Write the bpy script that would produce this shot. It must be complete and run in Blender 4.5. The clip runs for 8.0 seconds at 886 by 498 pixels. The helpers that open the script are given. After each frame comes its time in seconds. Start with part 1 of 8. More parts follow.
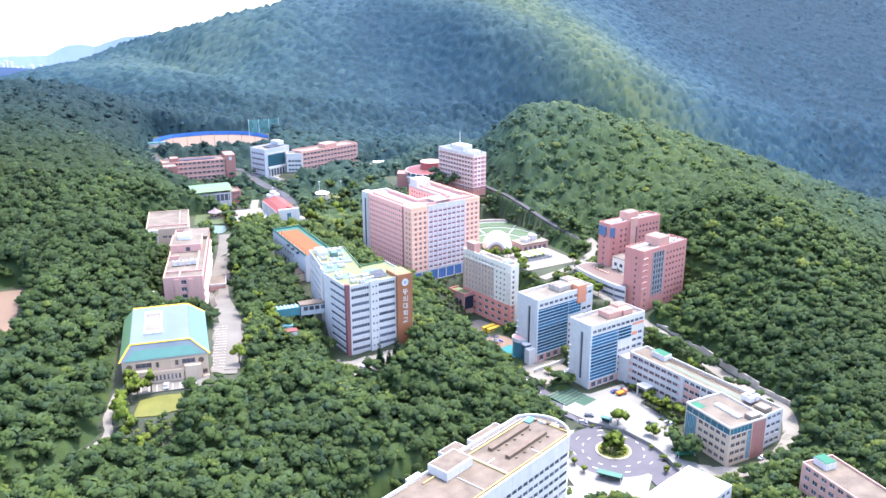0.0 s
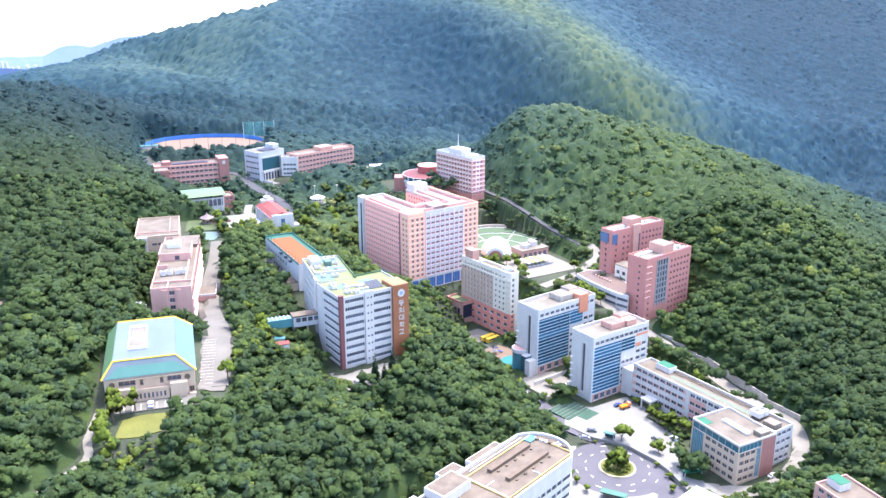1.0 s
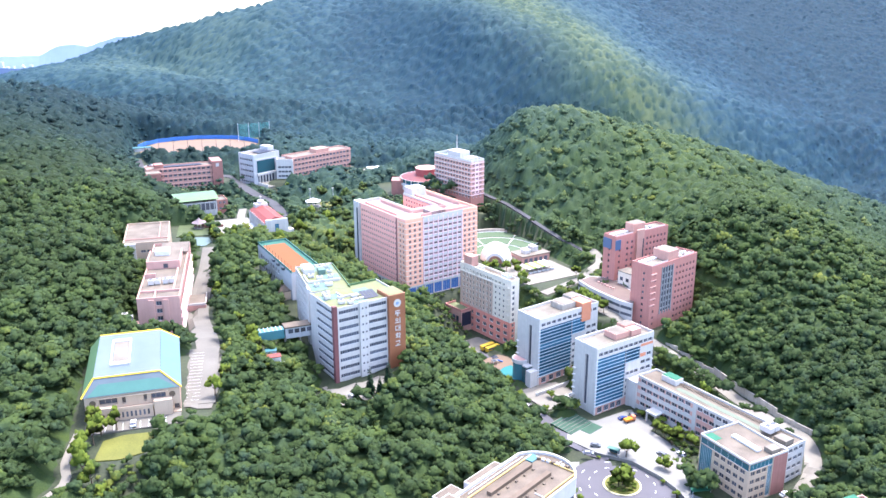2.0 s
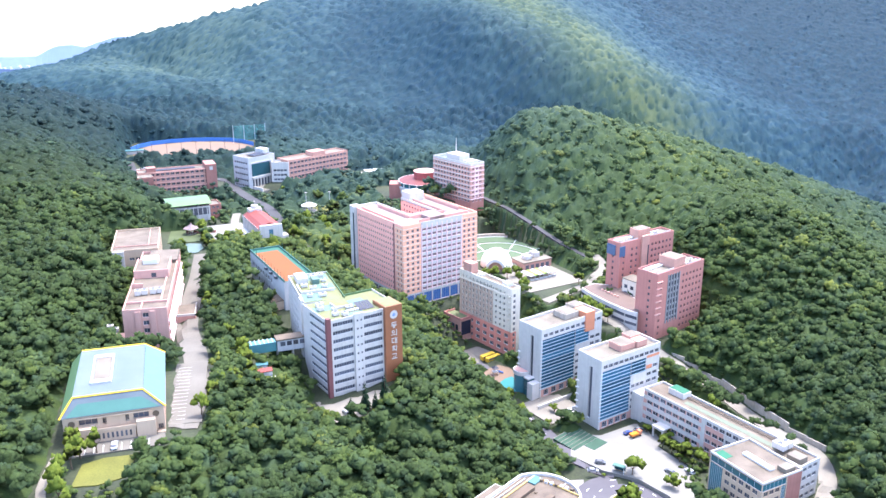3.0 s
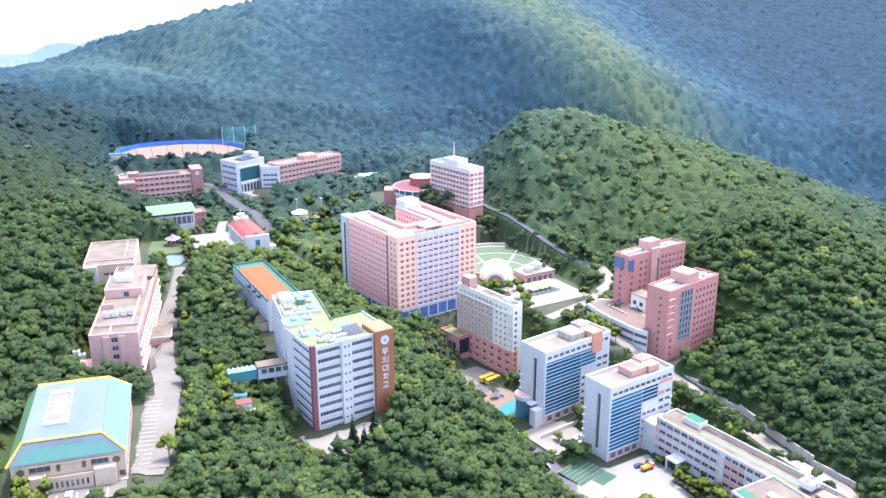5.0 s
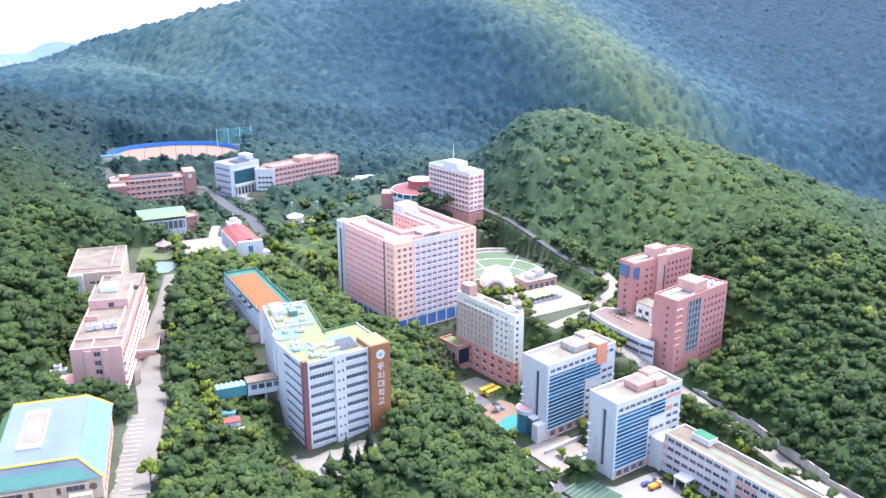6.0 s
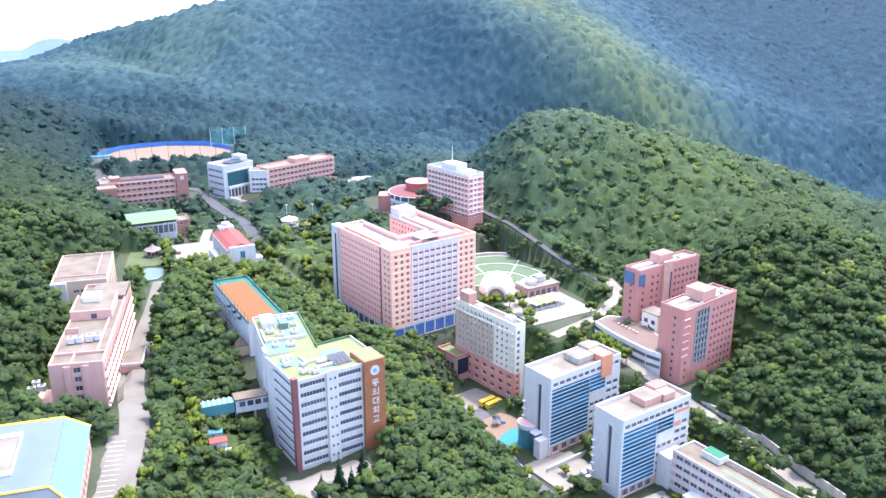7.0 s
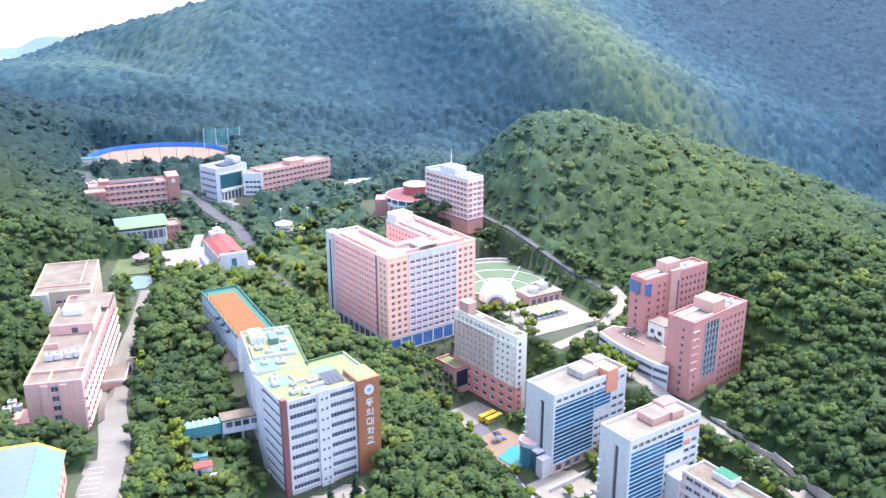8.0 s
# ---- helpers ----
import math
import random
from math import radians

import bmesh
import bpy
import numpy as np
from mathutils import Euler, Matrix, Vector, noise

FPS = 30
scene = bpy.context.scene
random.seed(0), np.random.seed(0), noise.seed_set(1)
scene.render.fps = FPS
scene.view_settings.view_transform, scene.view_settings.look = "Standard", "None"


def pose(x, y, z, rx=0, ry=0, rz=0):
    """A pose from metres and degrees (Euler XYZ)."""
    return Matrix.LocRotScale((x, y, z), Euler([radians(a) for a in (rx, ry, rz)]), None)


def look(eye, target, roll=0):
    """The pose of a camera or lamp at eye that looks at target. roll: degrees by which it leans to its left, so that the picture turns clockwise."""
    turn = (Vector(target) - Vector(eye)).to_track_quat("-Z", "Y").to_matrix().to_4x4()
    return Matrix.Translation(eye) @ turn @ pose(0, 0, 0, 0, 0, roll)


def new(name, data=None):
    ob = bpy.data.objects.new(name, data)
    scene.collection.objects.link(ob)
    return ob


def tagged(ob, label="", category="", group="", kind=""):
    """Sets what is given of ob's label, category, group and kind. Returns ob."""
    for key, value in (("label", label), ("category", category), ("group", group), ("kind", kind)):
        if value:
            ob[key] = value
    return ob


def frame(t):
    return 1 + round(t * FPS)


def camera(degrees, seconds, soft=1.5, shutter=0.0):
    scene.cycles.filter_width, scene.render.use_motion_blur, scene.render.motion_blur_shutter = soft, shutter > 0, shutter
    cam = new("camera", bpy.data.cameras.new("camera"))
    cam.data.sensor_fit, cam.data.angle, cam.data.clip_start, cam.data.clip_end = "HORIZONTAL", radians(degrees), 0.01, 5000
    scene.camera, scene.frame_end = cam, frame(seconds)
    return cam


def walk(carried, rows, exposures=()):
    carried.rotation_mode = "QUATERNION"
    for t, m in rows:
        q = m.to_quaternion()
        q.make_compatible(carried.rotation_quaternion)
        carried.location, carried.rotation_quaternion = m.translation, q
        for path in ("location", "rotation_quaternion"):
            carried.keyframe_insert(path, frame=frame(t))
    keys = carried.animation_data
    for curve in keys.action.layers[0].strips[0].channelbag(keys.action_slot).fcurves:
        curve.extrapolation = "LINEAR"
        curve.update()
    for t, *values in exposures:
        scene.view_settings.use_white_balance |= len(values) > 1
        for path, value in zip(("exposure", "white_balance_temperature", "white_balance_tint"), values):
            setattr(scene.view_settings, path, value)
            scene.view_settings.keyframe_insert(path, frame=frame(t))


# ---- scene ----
cam = camera(54.2, 8.0, 1.5)
PATH = [
    (0, (0.568, -3.388, 137.402), (0.568, -1.482, 136.797), 0.0),
    (0.5, (0.812, 3.479, 137.316), (0.813, 5.386, 136.711), -0.0),
    (1, (1.109, 10.401, 137.177), (1.112, 12.308, 136.572), -0.0),
    (1.5, (1.468, 17.461, 136.978), (1.472, 19.367, 136.372), -0.0),
    (3, (2.593, 39.26, 135.767), (2.597, 41.166, 135.16), -0.1),
    (3.5, (2.97, 46.562, 135.532), (2.974, 48.467, 134.925), -0.1),
    (4, (3.378, 53.92, 135.323), (3.382, 55.825, 134.714), -0.1),
    (4.5, (3.777, 61.311, 135.137), (3.782, 63.215, 134.525), -0.1),
    (6, (4.72, 83.593, 134.111), (4.725, 85.495, 133.495), -0.1),
    (6.5, (5.043, 91.233, 133.894), (5.05, 93.134, 133.274), -0.1),
    (7, (5.34, 99.008, 133.728), (5.346, 100.908, 133.105), -0.1),
    (7.5, (5.622, 106.868, 133.587), (5.628, 108.767, 132.96), -0.1),
    (8, (5.932, 114.756, 133.489), (5.939, 116.655, 132.86), -0.1),
]
walk(cam, [(t, look(eye, target, roll)) for t, eye, target, roll in PATH], ((0, 2.65, 6100, 14), (8, 2.65, 6100, 14)))
# sun and sky: a hazy summer noon, the sun high beyond the campus to the right
SUN_ELEVATION, SUN_AZIMUTH = 69.0, 40.0  # azimuth from +y towards +x
sun_way = Vector((math.sin(radians(SUN_AZIMUTH)) * math.cos(radians(SUN_ELEVATION)),
                  math.cos(radians(SUN_AZIMUTH)) * math.cos(radians(SUN_ELEVATION)), math.sin(radians(SUN_ELEVATION))))
sun_data = bpy.data.lights.new("sun", "SUN")
sun_data.energy, sun_data.angle, sun_data.color = 0.92, radians(3.0), (1.0, 0.97, 0.92)
sun = new("sun", sun_data)
sun.matrix_basis = look((0, 0, 600), Vector((0, 0, 600)) - sun_way)

world = bpy.data.worlds.new("world")
scene.world = world
world.use_nodes = True
wn, wl = world.node_tree.nodes, world.node_tree.links
wn.clear()
w_out, w_bg, w_sky = wn.new("ShaderNodeOutputWorld"), wn.new("ShaderNodeBackground"), wn.new("ShaderNodeTexSky")
w_sky.sky_type, w_sky.sun_disc = "NISHITA", False
w_sky.sun_elevation, w_sky.sun_rotation = radians(SUN_ELEVATION), radians(SUN_AZIMUTH)
w_sky.air_density, w_sky.dust_density, w_sky.ozone_density, w_sky.altitude = 1.0, 3.6, 1.0, 300
w_bg.inputs["Strength"].default_value = 0.15
# below the horizon the sky repeats its bright haze, to fit the camera's view
w_co, w_sep, w_max, w_com = (wn.new("ShaderNodeTexCoord"), wn.new("ShaderNodeSeparateXYZ"), wn.new("ShaderNodeMath"), wn.new("ShaderNodeCombineXYZ"))
w_max.operation = "MAXIMUM"
w_max.inputs[1].default_value = 0.03
wl.new(w_co.outputs["Generated"], w_sep.inputs[0])
wl.new(w_sep.outputs["X"], w_com.inputs["X"])
wl.new(w_sep.outputs["Y"], w_com.inputs["Y"])
wl.new(w_sep.outputs["Z"], w_max.inputs[0])
wl.new(w_max.outputs[0], w_com.inputs["Z"])
wl.new(w_com.outputs[0], w_sky.inputs["Vector"])
wl.new(w_sky.outputs["Color"], w_bg.inputs["Color"])
wl.new(w_bg.outputs[0], w_out.inputs["Surface"])


# ---------------------------------------------------------------- materials
def surface(name, colour, rough=0.8, vary=0.12, scale=0.35, fine=6.0, bump=0.15, metal=0.0, second=None, stain=0.0):
    """A painted, plastered, paved or planted surface: broad stains, fine grain, a difference from object to object and a little relief."""
    m = bpy.data.materials.new(name)
    m.use_nodes = True
    n, l = m.node_tree.nodes, m.node_tree.links
    b = n["Principled BSDF"]
    b.inputs["Roughness"].default_value, b.inputs["Metallic"].default_value = rough, metal
    co = n.new("ShaderNodeTexCoord")
    big, small = n.new("ShaderNodeTexNoise"), n.new("ShaderNodeTexNoise")
    big.inputs["Scale"].default_value, big.inputs["Detail"].default_value = scale, 5
    small.inputs["Scale"].default_value, small.inputs["Detail"].default_value = fine, 3
    for t in (big, small):
        l.new(co.outputs["Object"], t.inputs["Vector"])
    ramp = n.new("ShaderNodeValToRGB")
    c0 = [v * (1 - vary) for v in colour]
    c1 = [min(0.95, v * (1 + vary)) for v in (second or colour)]
    ramp.color_ramp.elements[0].position, ramp.color_ramp.elements[1].position = 0.35, 0.68
    ramp.color_ramp.elements[0].color, ramp.color_ramp.elements[1].color = (*c0, 1), (*c1, 1)
    mix = n.new("ShaderNodeMath")
    mix.operation = "MULTIPLY_ADD"
    mix.inputs[1].default_value = 0.45
    l.new(small.outputs["Fac"], mix.inputs[0])
    half = n.new("ShaderNodeMath")
    half.operation = "MULTIPLY"
    half.inputs[1].default_value = 0.55
    l.new(big.outputs["Fac"], half.inputs[0])
    l.new(half.outputs[0], mix.inputs[2])
    l.new(mix.outputs[0], ramp.inputs["Fac"])
    last = ramp.outputs["Color"]
    if stain:
        streak, stretch = n.new("ShaderNodeTexNoise"), n.new("ShaderNodeMapping")
        stretch.inputs["Scale"].default_value = (1.3, 1.3, 0.07)
        l.new(co.outputs["Object"], stretch.inputs["Vector"])
        l.new(stretch.outputs[0], streak.inputs["Vector"])
        streak.inputs["Scale"].default_value, streak.inputs["Detail"].default_value = 0.9, 4
        sr = n.new("ShaderNodeValToRGB")
        sr.color_ramp.elements[0].position, sr.color_ramp.elements[1].position = 0.45, 0.75
        sr.color_ramp.elements[0].color, sr.color_ramp.elements[1].color = (0, 0, 0, 1), (stain, stain, stain, 1)
        l.new(streak.outputs["Fac"], sr.inputs["Fac"])
        mx = n.new("ShaderNodeMixRGB")
        mx.inputs["Color2"].default_value = (*[v * 0.55 for v in colour], 1)
        l.new(sr.outputs["Color"], mx.inputs["Fac"])
        l.new(last, mx.inputs["Color1"])
        last = mx.outputs["Color"]
    l.new(last, b.inputs["Base Color"])
    bp = n.new("ShaderNodeBump")
    bp.inputs["Strength"].default_value, bp.inputs["Distance"].default_value = bump, 0.05
    l.new(small.outputs["Fac"], bp.inputs["Height"])
    l.new(bp.outputs["Normal"], b.inputs["Normal"])
    return m


def glazing(name, colour, rough=0.08, spec=0.45):
    m = bpy.data.materials.new(name)
    m.use_nodes = True
    n, l = m.node_tree.nodes, m.node_tree.links
    b = n["Principled BSDF"]
    info, ramp = n.new("ShaderNodeObjectInfo"), n.new("ShaderNodeValToRGB")
    ramp.color_ramp.elements[0].color = (*[v * 0.6 for v in colour], 1)
    ramp.color_ramp.elements[1].color = (*[min(1, v * 1.5) for v in colour], 1)
    l.new(info.outputs["Random"], ramp.inputs["Fac"])
    l.new(ramp.outputs["Color"], b.inputs["Base Color"])
    b.inputs["Roughness"].default_value = rough
    b.inputs["Specular IOR Level"].default_value = spec
    return m


def foliage(name, dark, light, far_haze=None, fine=1.0, contrast=2.5, middle=None):
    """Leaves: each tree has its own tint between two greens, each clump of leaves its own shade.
    The optional second pair of greens is bluer: distance haze painted into the leaves."""
    m = bpy.data.materials.new(name)
    m.use_nodes = True
    n, l = m.node_tree.nodes, m.node_tree.links
    b = n["Principled BSDF"]
    b.inputs["Roughness"].default_value, b.inputs["Specular IOR Level"].default_value = 0.7, 0.08
    tint, info, isl = n.new("ShaderNodeAttribute"), n.new("ShaderNodeObjectInfo"), n.new("ShaderNodeNewGeometry")
    tint.attribute_name = "tint"
    co, ns = n.new("ShaderNodeTexCoord"), n.new("ShaderNodeTexNoise")
    ns.inputs["Scale"].default_value, ns.inputs["Detail"].default_value = fine, 5
    ns.inputs["Roughness"].default_value = 0.68
    l.new(co.outputs["Object"], ns.inputs["Vector"])
    a, c = n.new("ShaderNodeMath"), n.new("ShaderNodeMath")
    a.operation = c.operation = "MULTIPLY_ADD"
    a.inputs[1].default_value = 0.4
    l.new(isl.outputs["Random Per Island"], a.inputs[0])
    l.new(tint.outputs["Fac"], a.inputs[2])
    c.inputs[1].default_value = contrast
    l.new(ns.outputs["Fac"], c.inputs[0])
    l.new(a.outputs[0], c.inputs[2])
    off = n.new("ShaderNodeMath")
    off.operation = "SUBTRACT"
    off.inputs[1].default_value = 0.2 + contrast * 0.49
    l.new(c.outputs[0], off.inputs[0])
    ramp = n.new("ShaderNodeValToRGB")
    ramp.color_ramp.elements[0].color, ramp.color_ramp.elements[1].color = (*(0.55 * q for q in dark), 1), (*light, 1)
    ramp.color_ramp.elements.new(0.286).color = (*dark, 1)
    if middle:
        ramp.color_ramp.elements.new(0.643).color = (*middle, 1)
    span = n.new("ShaderNodeMapRange")
    span.inputs["From Min"].default_value = -0.4
    l.new(off.outputs[0], span.inputs["Value"])
    l.new(span.outputs["Result"], ramp.inputs["Fac"])
    colour = ramp.outputs["Color"]
    if far_haze:
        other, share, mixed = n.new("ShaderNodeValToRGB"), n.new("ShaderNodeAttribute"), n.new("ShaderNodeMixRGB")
        other.color_ramp.elements[0].color, other.color_ramp.elements[1].color = (*(0.55 * q for q in far_haze[0]), 1), (*far_haze[1], 1)
        other.color_ramp.elements.new(0.286).color = (*far_haze[0], 1)
        share.attribute_name = "far_haze"
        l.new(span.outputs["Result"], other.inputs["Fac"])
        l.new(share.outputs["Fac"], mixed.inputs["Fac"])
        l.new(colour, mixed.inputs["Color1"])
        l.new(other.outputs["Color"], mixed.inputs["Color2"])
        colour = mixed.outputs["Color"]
    l.new(colour, b.inputs["Base Color"])
    # a mass of leaves scatters light as its hillside lies, not as each leaf does
    slope, mul, tot, nor = n.new("ShaderNodeAttribute"), n.new("ShaderNodeVectorMath"), n.new("ShaderNodeVectorMath"), n.new("ShaderNodeVectorMath")
    slope.attribute_name = "slope"
    mul.operation, tot.operation, nor.operation = "SCALE", "ADD", "NORMALIZE"
    mul.inputs["Scale"].default_value = 0.45
    l.new(isl.outputs["Normal"], mul.inputs[0])
    l.new(mul.outputs[0], tot.inputs[0])
    l.new(slope.outputs["Vector"], tot.inputs[1])
    l.new(tot.outputs[0], nor.inputs[0])
    l.new(nor.outputs[0], b.inputs["Normal"])
    tr, add = n.new("ShaderNodeBsdfTranslucent"), n.new("ShaderNodeMixShader")
    l.new(colour, tr.inputs["Color"])
    add.inputs["Fac"].default_value = 0.2
    l.new(b.outputs[0], add.inputs[1])
    l.new(tr.outputs[0], add.inputs[2])
    l.new(add.outputs[0], n["Material Output"].inputs["Surface"])
    return m


WHITE = surface("white_paint", (0.56, 0.53, 0.50), vary=0.08, stain=0.3)
CREAM = surface("cream_paint", (0.76, 0.68, 0.56), vary=0.07, stain=0.35)
GREY = surface("grey_render", (0.5, 0.5, 0.51), vary=0.08, stain=0.4)
PINK = surface("pink_render", (0.48, 0.205, 0.17), vary=0.06, stain=0.3)
TAN = surface("tan_tile", (0.58, 0.43, 0.335), vary=0.07, stain=0.25)
SALMON = surface("salmon_render", (0.72, 0.28, 0.215), vary=0.06, stain=0.3)
DIM_GREY = surface("dim_grey_panel", (0.27, 0.265, 0.27), vary=0.08, stain=0.2)
ROSE = surface("rose_render", (0.58, 0.33, 0.275), vary=0.07, stain=0.15)
PEACH = surface("peach_tile", (0.88, 0.46, 0.31), vary=0.06, stain=0.25)
LILAC = surface("pale_lilac_panel", (0.80, 0.59, 0.60), vary=0.06)
HALL_PINK = surface("soft_pink_tile", (0.95, 0.46, 0.37), vary=0.06, stain=0.2)
BRICK = surface("red_brick_wall", (0.36, 0.16, 0.13), vary=0.12, fine=3.0, stain=0.3)
DULL_BRICK = surface("dull_pink_brick", (0.52, 0.285, 0.225), vary=0.1, fine=3.0, stain=0.3)
BEIGE = surface("beige_stone", (0.53, 0.395, 0.285), vary=0.07, stain=0.15)
BROWN = surface("brown_cladding", (0.30, 0.115, 0.055), vary=0.1, rough=0.45)
MAROON = surface("maroon_tile", (0.19, 0.07, 0.07), vary=0.12)
ORANGE = surface("orange_cladding", (0.62, 0.24, 0.13), vary=0.07)
ROOF_TAN = surface("tan_roof_coat", (0.10, 0.077, 0.055), second=(0.165, 0.132, 0.10), vary=0.2, scale=0.16, stain=0.0)
ROOF_PALE = surface("pale_roof_slab", (0.135, 0.113, 0.086), second=(0.195, 0.167, 0.132), vary=0.18, scale=0.14)
ROOF_PINK = surface("pale_pink_roof", (0.27, 0.205, 0.195), vary=0.14, scale=0.2)
ROOF_LIME = surface("yellow_green_roof_coat", (0.165, 0.158, 0.056), second=(0.125, 0.16, 0.08), vary=0.12, scale=0.1, fine=0.6)
ROOF_WHITE = surface("white_roof_coat", (0.66, 0.65, 0.64), vary=0.05)
ROOF_BROWN = surface("weathered_brown_roof", (0.095, 0.068, 0.048), second=(0.15, 0.115, 0.082), vary=0.22, scale=0.2)
ROOF_BLUE = surface("pale_blue_metal_roof", (0.085, 0.115, 0.135), second=(0.115, 0.14, 0.155), rough=0.45, vary=0.12, scale=0.08)
ROOF_RED = surface("red_tile_roof", (0.22, 0.036, 0.024), vary=0.1, rough=0.6)
ROOF_GREEN = surface("light_green_metal_roof", (0.09, 0.17, 0.06), vary=0.06, rough=0.45)
GREEN_PAINT = surface("green_roof_paint", (0.012, 0.115, 0.06), vary=0.1)
TEAL = surface("teal_metal_sheet", (0.06, 0.165, 0.135), vary=0.1, rough=0.5)
AQUA = surface("aqua_canopy", (0.05, 0.15, 0.165), vary=0.08, rough=0.4)
YELLOW = surface("yellow_trim_paint", (0.75, 0.47, 0.04), vary=0.06)
COURT = surface("orange_sports_floor", (0.21, 0.052, 0.003), vary=0.06, scale=0.1)
COURT_RIM = surface("green_sports_floor", (0.018, 0.100, 0.068), vary=0.1)
ASPHALT = surface("asphalt", (0.092, 0.086, 0.098), vary=0.14, scale=0.12, rough=0.9)
DARK_ASPHALT = surface("dark_asphalt", (0.055, 0.054, 0.06), vary=0.14, scale=0.12, rough=0.9)
PAVING = surface("pale_concrete_paving", (0.205, 0.186, 0.155), vary=0.22, scale=0.1, rough=0.9)
WORN_CONCRETE = surface("worn_concrete", (0.15, 0.137, 0.116), vary=0.25, scale=0.08, rough=0.9, stain=0.2)
BRIGHT_PAVING = surface("white_granite_paving", (0.215, 0.205, 0.185), vary=0.18, scale=0.1, rough=0.85)
SAND = surface("sandy_ground", (0.18, 0.122, 0.086), vary=0.06, scale=0.05, rough=0.95)
LINE = surface("white_road_paint", (0.75, 0.75, 0.74), vary=0.05)
CONCRETE = surface("concrete", (0.40, 0.355, 0.30), vary=0.16, stain=0.6)
LAWN = surface("lawn_grass", (0.108, 0.112, 0.012), second=(0.125, 0.125, 0.018), vary=0.2, fine=2.0, scale=0.1)
GREEN_SLOPE = surface("dull_green_metal_sheet", (0.075, 0.15, 0.06), vary=0.1, rough=0.5)
BLADE = surface("pale_blue_metal_blade", (0.40, 0.52, 0.60), rough=0.4, vary=0.06)
BLUE_PANEL = surface("grey_blue_panel", (0.075, 0.13, 0.23), rough=0.35, vary=0.1)
CRIMSON = surface("faded_crimson_roof", (0.14, 0.026, 0.026), vary=0.1, rough=0.6)
EAST_ROOF = surface("pale_teal_metal_roof", (0.085, 0.18, 0.19), rough=0.45, vary=0.1)
PAD_BLUE = surface("bright_blue_fence_pad", (0.045, 0.17, 0.50), rough=0.5, vary=0.12)
POND_LAWN = surface("dark_lawn_grass", (0.052, 0.072, 0.022), second=(0.065, 0.088, 0.03), vary=0.2, fine=2.0, scale=0.1)
PIPE_YELLOW = surface("faded_yellow_pipe", (0.50, 0.35, 0.12), vary=0.12)
TERRACE = surface("rose_brown_terrace", (0.13, 0.088, 0.072), vary=0.15, scale=0.2)
TURF = surface("pale_green_turf", (0.072, 0.115, 0.058), vary=0.14, scale=0.06)
WATER = surface("pond_water", (0.085, 0.125, 0.095), rough=0.3, vary=0.1, bump=0.02)
POOL = surface("turquoise_pool_floor", (0.045, 0.20, 0.205), rough=0.15, vary=0.05)
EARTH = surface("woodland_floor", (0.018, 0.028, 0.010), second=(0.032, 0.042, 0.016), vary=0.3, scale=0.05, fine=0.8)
BARK = surface("bark", (0.13, 0.09, 0.06), vary=0.2)
STEEL = surface("painted_steel", (0.55, 0.57, 0.6), rough=0.4, vary=0.08)
DARK = surface("dark_metal", (0.06, 0.065, 0.08), rough=0.4)
NAVY = surface("navy_panel", (0.014, 0.020, 0.042), rough=0.6, vary=0.12)
SCREEN_BLUE = surface("dull_blue_screen", (0.045, 0.14, 0.36), rough=0.4, vary=0.15)
ROYAL = surface("royal_blue_panel", (0.03, 0.13, 0.48), rough=0.4, vary=0.12)
TYRE = surface("tyre_rubber", (0.03, 0.03, 0.03))
GLASS = glazing("window_glass", (0.075, 0.08, 0.10))
# pinkish glass tone; on the hall's west wall it stands in for reflections
GLASS_WARM = glazing("warm_window_glass", (0.19, 0.12, 0.12), rough=0.15)
GLASS_BLUE = glazing("blue_curtain_glass", (0.034, 0.115, 0.18), rough=0.12, spec=0.4)
GLASS_TEAL = glazing("teal_curtain_glass", (0.04, 0.12, 0.145), rough=0.12, spec=0.35)
# the second colour pair stands in for distance haze on the leaves
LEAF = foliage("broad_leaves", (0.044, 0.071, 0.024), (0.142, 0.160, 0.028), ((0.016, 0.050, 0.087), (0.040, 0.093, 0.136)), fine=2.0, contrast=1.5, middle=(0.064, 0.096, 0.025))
LEAF_BRIGHT = foliage("young_yellow_green_leaves", (0.045, 0.085, 0.014), (0.165, 0.205, 0.030), contrast=1.3)
NEEDLE = foliage("conifer_needles", (0.010, 0.026, 0.014), (0.035, 0.07, 0.035))


# ---------------------------------------------------------------- building blocks
def mesh_of(bm, *mats):
    me = bpy.data.meshes.new("mesh")
    bm.normal_update()
    bm.to_mesh(me)
    bm.free()
    for m in mats:
        me.materials.append(m)
    return me


def part(name, bm, material, parent, label=""):
    mats = material if isinstance(material, (list, tuple)) else [material]
    ob = new(name, mesh_of(bm, *mats) if isinstance(bm, bmesh.types.BMesh) else bm)
    ob.parent = parent
    return tagged(ob, label)


def box(bm, x0, x1, y0, y1, z0, z1, mat=0, bevel=0.0):
    """An upright box between those coordinates."""
    v = [bm.verts.new((x, y, z)) for z in (z0, z1) for x, y in ((x0, y0), (x1, y0), (x1, y1), (x0, y1))]
    faces = [bm.faces.new([v[i] for i in q]) for q in ((3, 2, 1, 0), (4, 5, 6, 7), (0, 1, 5, 4), (1, 2, 6, 5), (2, 3, 7, 6), (3, 0, 4, 7))]
    for f in faces:
        f.material_index = mat
    if bevel:
        edges = list({e for f in faces for e in f.edges})
        bmesh.ops.bevel(bm, geom=edges, offset=bevel, segments=1, affect="EDGES", material=mat)
    return faces


def boxes(*rows, bevel=0.0):
    bm = bmesh.new()
    for r in rows:
        box(bm, *r, bevel=bevel)
    return bm


